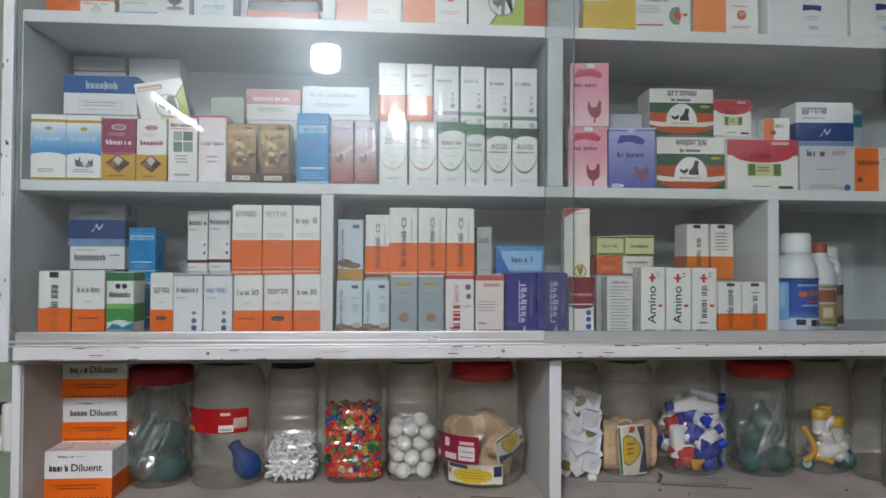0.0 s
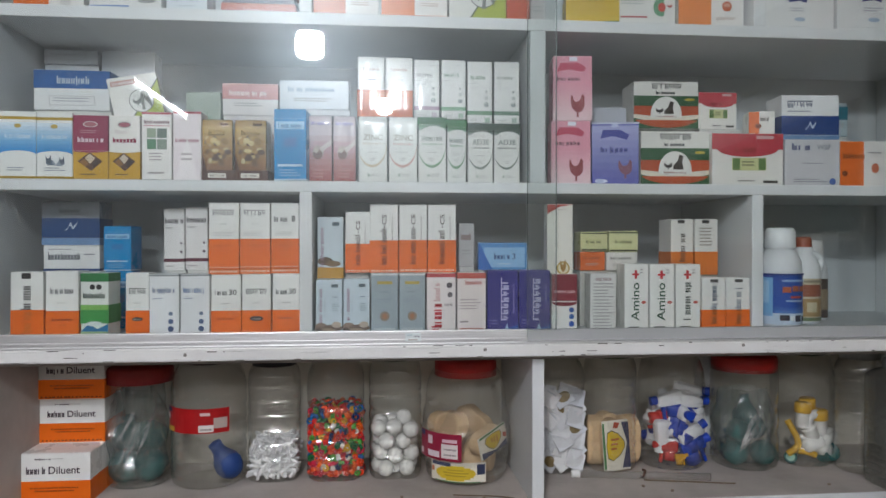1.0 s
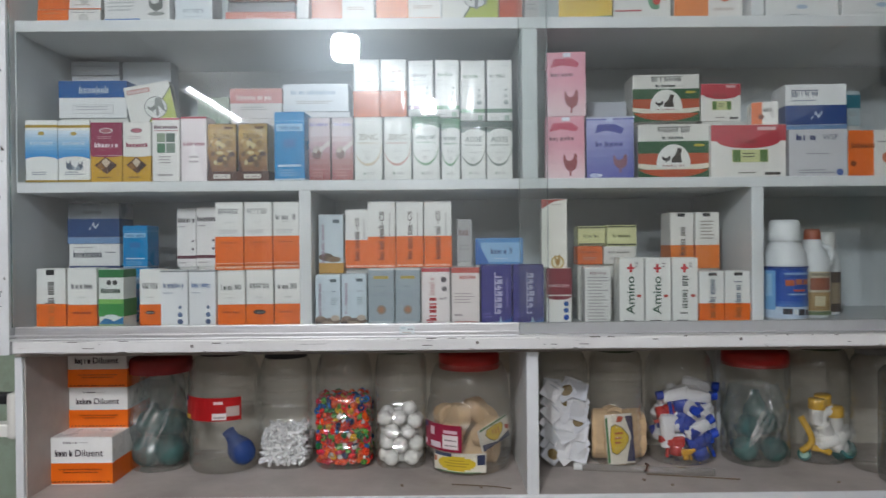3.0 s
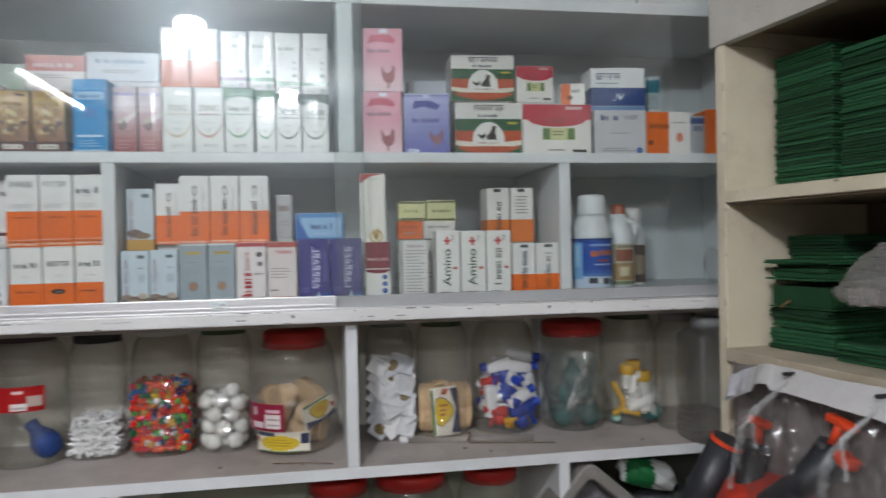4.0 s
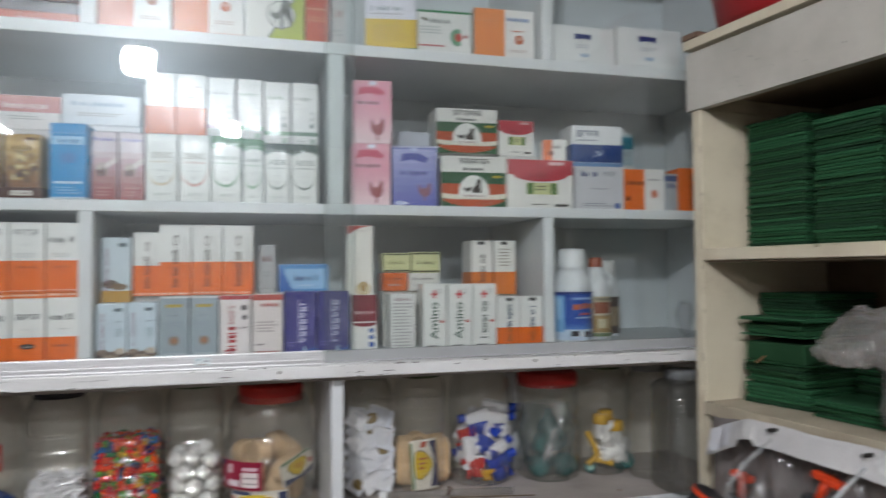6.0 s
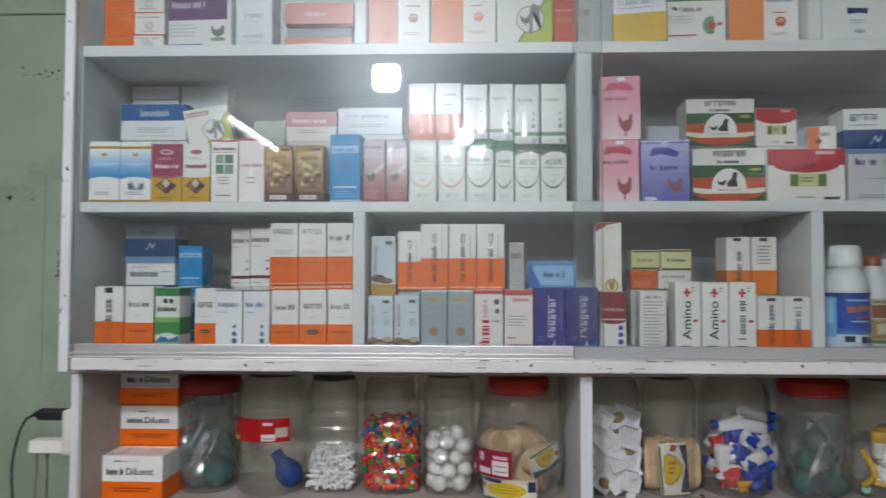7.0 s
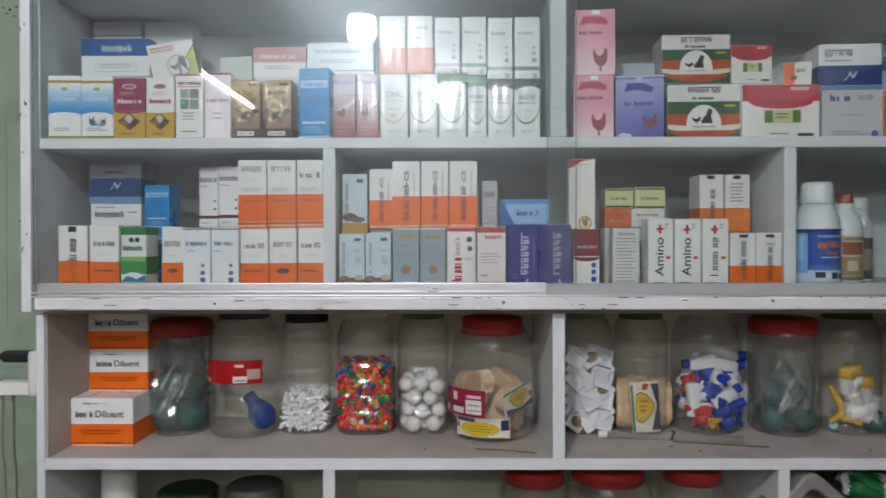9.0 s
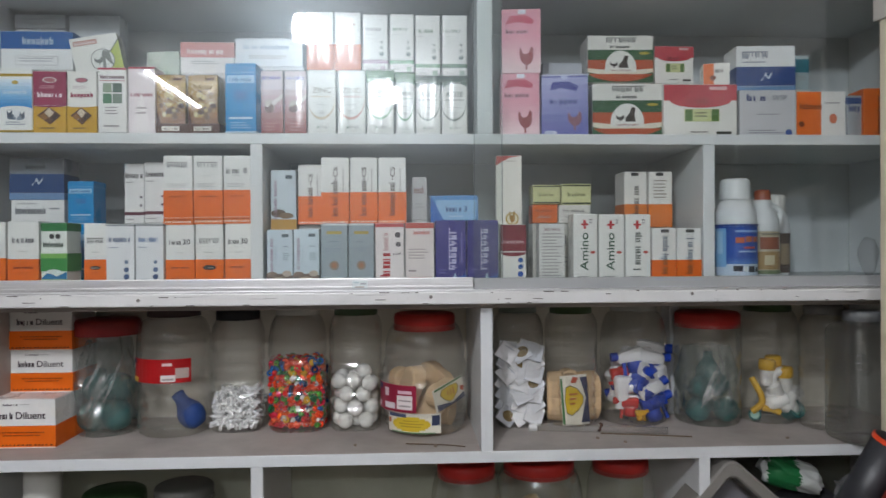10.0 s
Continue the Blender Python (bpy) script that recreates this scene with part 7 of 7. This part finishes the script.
board("shelf", 0.0, DEEP, LONG + 0.026, -0.026, 0.40, 0.425, CREAM_PAINT, rack)
board("divider", 0.0, DEEP, -0.566, -0.548, 0.8255, 1.1855, CREAM_PAINT, rack)
board("divider", 0.0, DEEP, -0.576, -0.550, 1.5305, 1.8495, CREAM_PAINT, rack)
board("corner_block", -0.012, 0.06, -0.03, 0.016, 1.9725, 1.985, ink("6c5444", 0.8, 0, "wood"), rack)

# bare and dirty spots along the unit's edges
SPOTS = random.Random(17)
for i in range(14):
    z, y = SPOTS.uniform(0.95, 1.8), SPOTS.uniform(-0.9, -0.03)
    tall, wide = SPOTS.uniform(0.004, 0.018), SPOTS.uniform(0.0012, 0.003)
    soil = ink(SPOTS.choice(("b4a994", "b8ac96", "9c907c")), 0.85, 0, "soil")
    if i % 2:
        part("worn_spot", crumple(cuboid(-0.0012, 0.0006, -0.0262 + wide * (i % 3), -0.0262 + wide * (i % 3) + wide, z, z + tall, 0.0005), 0.0006, 90, i), soil, rack)
    else:
        top = SPOTS.choice((1.530, 1.216)) - 0.0005
        x0 = -0.0035 if top > 1.5 else -0.0065
        part("worn_spot", crumple(cuboid(x0 - 0.0008, x0 + 0.002, y, y + tall, top - wide * SPOTS.choice((1, 4)), top - wide * 0.4, 0.0003), 0.0006, 90, i), soil, rack)


def card_stack(dx, dy, z, deep, wide, count, thick, label, rnd, lean=0.0, loose=0.003, wave=0.003):
    """A pile of folded green card sheets, each a little askew."""
    ob = new("card_stack")
    ob.matrix_world = SIDE @ pose(dx, dy, z)
    shades = ("183f23", "1e4a2b", "143620", "235434")
    lift = 0.0
    for i in range(count):
        t = thick * rnd.uniform(0.75, 1.2)
        j, a = rnd.uniform(-loose, loose), rnd.uniform(-400, 400) * loose
        bm = cuboid(-deep / 2, deep / 2, -wide / 2, wide / 2, 0, t * 0.985, min(0.0026, 0.42 * t))
        bmesh.ops.subdivide_edges(bm, edges=[e for e in bm.edges if e.calc_length() > 0.03], cuts=4, use_grid_fill=True)
        for v in bm.verts:
            n = noise.noise_vector(v.co * 26 + Vector((0, 0, i * 0.9)))
            v.co += Vector((wave * n.x, wave * n.y, 0.25 * wave * n.z))
        s = part("card_sheet", bm, ink(shades[rnd.randrange(4)], 0.75, 0, "card"), ob)
        s.matrix_local = pose(j + lean * i, rnd.uniform(-loose, loose) * 0.8, lift, 0, 0, a)
        lift += t
    return tagged(ob, label, "card sheets", "stacks of green card")


STACK = random.Random(3)
card_stack(0.150, -0.118, 1.531, 0.092, 0.142, 45, 0.0060, "tall stack of dark green card sheets", STACK, 0.0, 0.0034, 0.0024)
card_stack(0.138, -0.279, 1.531, 0.078, 0.134, 41, 0.0060, "tall stack of dark green card sheets", STACK, 0.0, 0.0034, 0.0024)
card_stack(0.175, -0.420, 1.531, 0.09, 0.064, 44, 0.0060, "tall narrow stack of dark green card sheets", STACK, 0.0, 0.0022, 0.0016)
# the untidy piles below: bundles laid askew on one another
for dx, dy, z, deep, wide, count, thick, turn, wave in ((0.185, -0.122, 1.2168, 0.21, 0.185, 5, 0.0082, 4, 0.004), (0.188, -0.120, 1.2585, 0.20, 0.180, 6, 0.0066, -2, 0.005),
                                                        (0.188, -0.118, 1.2990, 0.215, 0.182, 1, 0.0030, 6, 0.005), (0.190, -0.116, 1.3022, 0.20, 0.172, 1, 0.0500, 1, 0.003),
                                                        (0.186, -0.116, 1.3530, 0.215, 0.180, 1, 0.0035, 3, 0.006), (0.192, -0.120, 1.3570, 0.20, 0.176, 3, 0.0086, -2, 0.007),
                                                        (0.184, -0.120, 1.3835, 0.225, 0.192, 2, 0.0040, 4, 0.006), (0.220, -0.112, 1.3925, 0.17, 0.172, 7, 0.0072, -2, 0.005)):
    pile = card_stack(dx, dy, z, deep, wide * 0.80, count, thick, "loose bundle of dark green card sheets on a shelf", STACK, 0.0, 0.0035, wave)
    pile.matrix_world = pile.matrix_world @ pose(0, 0, 0, 0, 0, turn)
card_stack(0.255, -0.275, 1.217, 0.14, 0.105, 20, 0.005, "loose stack of dark green card sheets", STACK, 0.0, 0.004)
card_stack(0.125, -0.295, 1.217, 0.12, 0.135, 7, 0.005, "few dark green card sheets lying flat", STACK, 0.0, 0.005)
# a brown elastic band end poking from the pile
tie = tube("elastic_tie", [(0, 0, 0), (-0.012, -0.004, -0.004), (-0.018, 0.004, -0.010), (-0.012, 0.008, -0.014), (0, 0.006, -0.010)], 0.0016, ink("8c6444", 0.7, 0, "rubber"))
tie.matrix_world = SIDE @ pose(0.084, -0.100, 1.312)
tagged(tie, "small loop of brown twine at a card pile", "twine")


def gathered_bag():
    """The milky bag with its wide mouth folded down over it."""
    ob = new("poly_bag")
    ob.matrix_world = SIDE @ pose(0.080, -0.480, 1.2185) @ Matrix.Diagonal((0.95, 1, 1.07, 1))
    body = lathe([(0.0015, 0.001), (0.07, 0.0), (0.096, 0.008), (0.106, 0.04), (0.110, 0.08), (0.112, 0.125)], 72)
    bmesh.ops.subdivide_edges(body, edges=body.edges[:], cuts=1)
    crumple(body, 0.010, 18, 3.0, 0.6)
    for v in body.verts:
        v.co.z = max(v.co.z, 0.0005)
    part("bag_body", body, POLY, ob, "thin clear body", True)
    mouth = lathe([(0.100, 0.100), (0.125, 0.085), (0.160, 0.088), (0.180, 0.100), (0.186, 0.120), (0.180, 0.145), (0.164, 0.176), (0.138, 0.200), (0.112, 0.204), (0.085, 0.188), (0.045, 0.166), (0.0019, 0.160)], 96,
                  ripple=lambda a, z, r: r * (0.985 + 0.018 * math.sin(7 * a + 20 * z) + 0.040 * abs(math.sin(8 * a + 14 * z))))
    bmesh.ops.subdivide_edges(mouth, edges=mouth.edges[:], cuts=1)
    crumple(mouth, 0.012, 13, 8.0, 0.5)
    crumple(mouth, 0.0065, 38, 3.0, 0.9)
    for v in mouth.verts:
        y = v.co.y
        sag = max(0.0, y - 0.03)
        flat = 1.0 - 2.2 * sag
        # the mouth gapes: its front lip hangs lower than the back one
        v.co.z -= 0.040 * max(0.0, -v.co.x / 0.17) * (v.co.z > 0.13)
        v.co = Vector((v.co.x * 0.60, 0.056 + y * 0.985, 0.10 + (v.co.z - 0.10) * 0.93 * flat - 0.05 * sag + 0.012))
    part("bag_mouth", mouth, POLY_FOLDS, ob, "crinkled folded mouth")
    return tagged(ob, "milky plastic bag with its crinkled mouth folded over", "bag")


gathered_bag()


def feeder_cup(dx, dy, z, code, stem, wide, flip):
    """A feeder: a round cup on a narrower neck."""
    h = 0.075
    prof = [(0.0015, 0), (stem, 0), (stem, h * 0.42), (stem + 0.002, h * 0.46), (wide, h * 0.5), (wide, h), (wide - 0.003, h), (wide - 0.004, h * 0.55), (0.0015, h * 0.54)]
    fd = part("feeder_cup", lathe(prof, 28), ink(code, 0.4, 0, "plastic"), None, "", True)
    fd.matrix_world = SIDE @ pose(dx, dy, z, *flip)
    return tagged(fd, "red plastic feeder cup inside the bag" if code[0] in "bc" else "blue plastic feeder cup inside the bag", "cup", "feeder cups in the bag")


feeder_cup(0.037, -0.542, 1.227, "c0142e", 0.014, 0.028, (0, 0, 0))
feeder_cup(0.032, -0.460, 1.250, "b81c38", 0.011, 0.013, (0, 4, 0))
feeder_cup(0.092, -0.567, 1.222, "2458b4", 0.010, 0.016, (0, 0, 0))
feeder_cup(0.037, -0.437, 1.222, "2c62b4", 0.009, 0.010, (0, 60, 20))
feeder_cup(0.052, -0.560, 1.232, "2458b4", 0.010, 0.011, (0, 84, 40))
feeder_cup(0.132, -0.492, 1.222, "2c62b4", 0.012, 0.022, (0, 0, 0))
feeder_cup(0.142, -0.452, 1.222, "b81c38", 0.014, 0.030, (0, 0, 0))

# a sandal-coloured bag and a brown parcel further along the shelves
beige = lump("cloth_bag", 0, 0, 0, 0.075, JARS, ink("b49a7c", 0.7, 0, "cloth"), "tan bundle in a clear bag on the shelf", "bag", 0.22, 12, (0.9, 0.9, 1.25))
beige.matrix_world = SIDE @ pose(0.150, -0.668, 1.533)
cover = bmesh.new()
bmesh.ops.create_icosphere(cover, subdivisions=5, radius=0.088)
crumple(crumple(cover, 0.014, 14, 5.0, 0.5), 0.004, 48, 2.0, 0.8)
base_z = min(v.co.z for v in cover.verts) * 1.2
for v in cover.verts:
    v.co = Vector((v.co.x * 0.95, v.co.y * 0.95, max(0.0, v.co.z * 1.2 - base_z - 0.006)))
part("clear_cover", cover, POLY, beige, "crinkled clear bag", True)
roll = lump("cloth_roll", 0, 0, 0, 0.055, JARS, ink("b09a98", 0.75, 0, "cloth"), "rolled pale pink cloth lying before a bag", "cloth", 0.25, 24, (0.7, 1.15, 0.42))
roll.matrix_world = SIDE @ pose(0.070, -0.640, 1.531)
for k in range(4):
    brick_bag = part("brown_packet", crumple(cuboid(-0.06, 0.06, -0.045, 0.045, 0, 0.048, 0.010), 0.003, 30, k), ink("7c3c2c", 0.6, 0, "paper"), None, "", True)
    brick_bag.matrix_world = SIDE @ pose(0.175, -0.672 + 0.004 * (k % 2), 1.217 + 0.0495 * k, 0, 0, 3 * (k % 3) - 3)
    tagged(brick_bag, "rust brown packet in a small pile on the shelf", "packet", "rust brown packets")
# red basin on top of the unit
basin = part("red_basin", lathe([(0.0015, 0), (0.13, 0.0), (0.150, 0.012), (0.172, 0.13), (0.180, 0.135), (0.180, 0.142), (0.166, 0.142), (0.142, 0.02), (0.0015, 0.014)], 44), ink("9c1c20", 0.35, 0, "plastic"), None, "", True)
basin.matrix_world = SIDE @ pose(0.140, -0.150, 1.9725)
tagged(basin, "dark red plastic basin on top of the unit", "basin")


# ---- film packs hung under the lower shelf ----
def hung_film(nail_y, nail_z, left, right, low, seed, label, back=None, hump=0.075):
    """A film bag gathered at one nail and spreading downwards: a dull back, a shiny front."""
    ob = new("film_pack")
    ob.matrix_world = SIDE @ pose(-0.012, nail_y, nail_z)

    def sheet(bulge, lift, gather):
        def shape(u, v):
            spread = min(1.0, gather + 2.2 * v)
            y = (left + (right - left) * u) * spread
            fold = (0.006 * math.sin(13 * u + seed) + 0.004 * math.sin(31 * u - seed)) * (1 - 0.4 * v)
            return Vector((-lift - bulge * min(1, 2.4 * v) * math.sin(math.pi * (0.06 + 0.88 * u)) - fold, y, -v * low))
        return sheet_grid(40, 34, shape)

    part("film_back", crumple(sheet(0.004, 0.004, 1.0), 0.003, 22, seed, 0.7), back or PACK_FILM, ob, "dull taupe film")
    part("film_front", crumple(sheet(hump, 0.012, 0.10), 0.005, 26, seed + 4, 0.8), PACK_FRONT, ob, "shiny clear film")
    if hump > 0.05:
        part("nail", rod((-0.018, 0, 0.005), (-0.044, 0, 0.006), 0.0036, sides=8), ink("33302c", 0.6, 0.5, "metal"), ob)
    # pleats below the nail, whitened to paint in their sheen
    for k, (reach, wide, drift) in enumerate(((0.19, 0.007, 0.050), (0.15, 0.005, 0.028), (0.10, 0.004, -0.016))):
        gather = sheet_grid(6, 22, lambda u, v: Vector((-0.030 - (hump + 0.012) * min(1, 2.4 * v), (u - 0.5) * (0.006 + wide * v) + drift * v, -0.006 - reach * v)))
        part("twisted_pleat", crumple(gather, 0.003, 60, seed + 2 + k, 0.8), GLINT_FILM, ob, "twisted pleat whitened for its glint")
    return tagged(ob, label, "film pack", "hung film packs")


def drench_gun(top, grip_end, foot, bar, tilt, label, r=0.026):
    """A drench gun: orange cross bar and stem on a dark barrel."""
    top, grip_end, foot = Vector(top), Vector(grip_end), Vector(foot)
    ob = new("drench_gun")
    ob.matrix_world = SIDE @ Matrix.Translation(top)
    orange = ink("d8431a", 0.4, 0, "plastic")
    part("cross_bar", cuboid(-0.009, 0.009, -bar / 2, bar / 2, -0.0065, 0.0065, 0.004), orange, ob, "orange cross bar").matrix_local = Matrix.Rotation(radians(tilt), 4, "X")
    part("grip", rod((0, 0, 0), grip_end - top, 0.008, sides=14, r2=0.0075), orange, ob, "orange stem", True)
    way = (foot - grip_end).normalized()
    part("barrel", rod(grip_end - top, foot - top, r, sides=24), ink("222327", 0.4, 0, "plastic"), ob, "dark grey barrel", True)
    part("collar", rod(grip_end - top - way * 0.004, grip_end - top + way * 0.008, r * 1.06, sides=24), ink("3a3b3f", 0.4, 0, "plastic"), ob, "", True)
    return tagged(ob, label, "drench gun", "drench guns in film")


drench_gun((-0.045, -0.164, 1.104), (-0.045, -0.160, 1.060), (-0.10, -0.135, 0.845), 0.046, 6, "orange and dark grey drench gun behind film", 0.022)
drench_gun((-0.048, -0.347, 1.146), (-0.046, -0.322, 1.100), (-0.11, -0.20, 0.90), 0.052, 12, "orange and dark grey drench gun behind film", 0.021)
drench_gun((-0.048, -0.484, 1.117), (-0.046, -0.464, 1.072), (-0.10, -0.38, 0.86), 0.038, -6, "orange and dark grey drench gun behind film", 0.021)
knob = part("orange_knob", cuboid(-0.014, 0.014, -0.016, 0.016, -0.010, 0.010, 0.004), ink("d8431a", 0.4, 0, "plastic"), None, "", True)
part("knob_barrel", rod((0, 0.012, -0.004), (0.0, 0.10, -0.20), 0.024, sides=22), ink("26272b", 0.4, 0, "plastic"), knob, "dark grey barrel", True)
knob.matrix_world = SIDE @ pose(-0.052, -0.358, 1.091, 22, 14, 0)
tagged(knob, "orange ended dark grey drench barrel behind film", "drench gun")
sprayer = part("sprayer_barrel", rod((-0.115, -0.012, 0.842), (-0.050, -0.080, 1.043), 0.032, sides=30), ink("2a2b2f", 0.35, 0, "plastic"), None, "", True)
part("orange_collar", rod((-0.050, -0.080, 1.043), (-0.0476, -0.0825, 1.0505), 0.033, sides=30), ink("d8431a", 0.4, 0, "plastic"), sprayer, "orange end collar")
part("end_cap", rod((-0.0478, -0.0823, 1.050), (-0.0470, -0.0831, 1.0525), 0.030, sides=30), ink("26272b", 0.4, 0, "plastic"), sprayer, "dark end cap")
sprayer.matrix_world = SIDE
tagged(sprayer, "thick dark grey sprayer barrel with an orange collar", "sprayer")
hung_film(-0.235, 1.197, 0.172, -0.143, 0.36, 1.0, "dull film pack gathered at a nail")
hung_film(-0.416, 1.195, 0.185, -0.133, 0.36, 5.0, "dull film pack gathered at a nail")
hung_film(-0.605, 1.198, 0.036, -0.05, 0.33, 9.0, "greyish film pack on the shelf's edge", GREY_FILM, 0.03)
hung_film(-0.72, 1.194, 0.05, -0.12, 0.33, 12.0, "greyish film pack on the shelf's edge", GREY_FILM, 0.03)


# the white strip along the shelf's edge, turning down into a slip
def strip_place(u, v):
    y = -0.072 - 0.385 * u
    top = 1.171 + 0.038 * min(1.0, u / 0.24)
    deep = 0.044 - 0.008 * math.sin(3 * u) - 0.010 * (0.2 < u < 0.3)
    return Vector((-0.032 - 0.034 * v - 0.003 * math.sin(13 * u), y - 0.022 * v, top - deep * v))


strip = part("plastic_strip", crumple(sheet_grid(56, 8, strip_place), 0.0022, 24, 6.0, 0.6), ink("bcbab8", 0.28, 0, "plastic"))
strip.matrix_world = SIDE
tagged(strip, "creased white plastic strip along the shelf's edge", "strip")
slip = sheet_grid(16, 18, lambda u, v: Vector((-0.042 - 0.040 * v - 0.004 * math.sin(6 * v), -0.418 - 0.060 * u - 0.100 * v + 0.006 * u * v, 1.192 + 0.034 * u - 0.053 * v + 0.006 * u * v)))
slip = part("paper_slip", crumple(slip, 0.004, 26, 2.0), ink("d2d1d0", 0.3, 0, "paper"))
slip.matrix_world = SIDE
tagged(slip, "crumpled white slip hanging over the film", "paper")
tail = sheet_grid(18, 6, lambda u, v: Vector((-0.030 - 0.012 * v, -0.435 - 0.112 * u, 1.216 - 0.036 * u - 0.040 * v * (1 - u) ** 0.8)))
part("pointed_end", crumple(tail, 0.003, 24, 3.0), ink("a8a6a6", 0.4, 0, "plastic"), strip, "pointed grey end", True)
flap = sheet_grid(12, 8, lambda u, v: strip_place(0.015 + 0.15 * u, 0.04 + 0.86 * v) + Vector((-0.0045 - 0.003 * math.sin(9 * u), 0, 0.001)))
part("folded_end", crumple(flap, 0.0022, 30, 9.0, 0.6), ink("c4c4c8", 0.35, 0, "plastic"), strip, "creased end folded over")
# the red drum below the packs
pail = part("red_pail", lathe([(0.0015, 0), (0.10, 0), (0.105, 0.01), (0.13, 0.16), (0.115, 0.20), (0.06, 0.225), (0.0015, 0.23)], 40), ink("b8321e", 0.4, 0, "plastic"), None, "", True)
pail.matrix_world = SIDE @ pose(-0.005, -0.195, 0.826) @ Matrix.Diagonal((0.95, 1.0, 0.80, 1))
tagged(pail, "red domed plastic pail on the lower shelf", "pail")
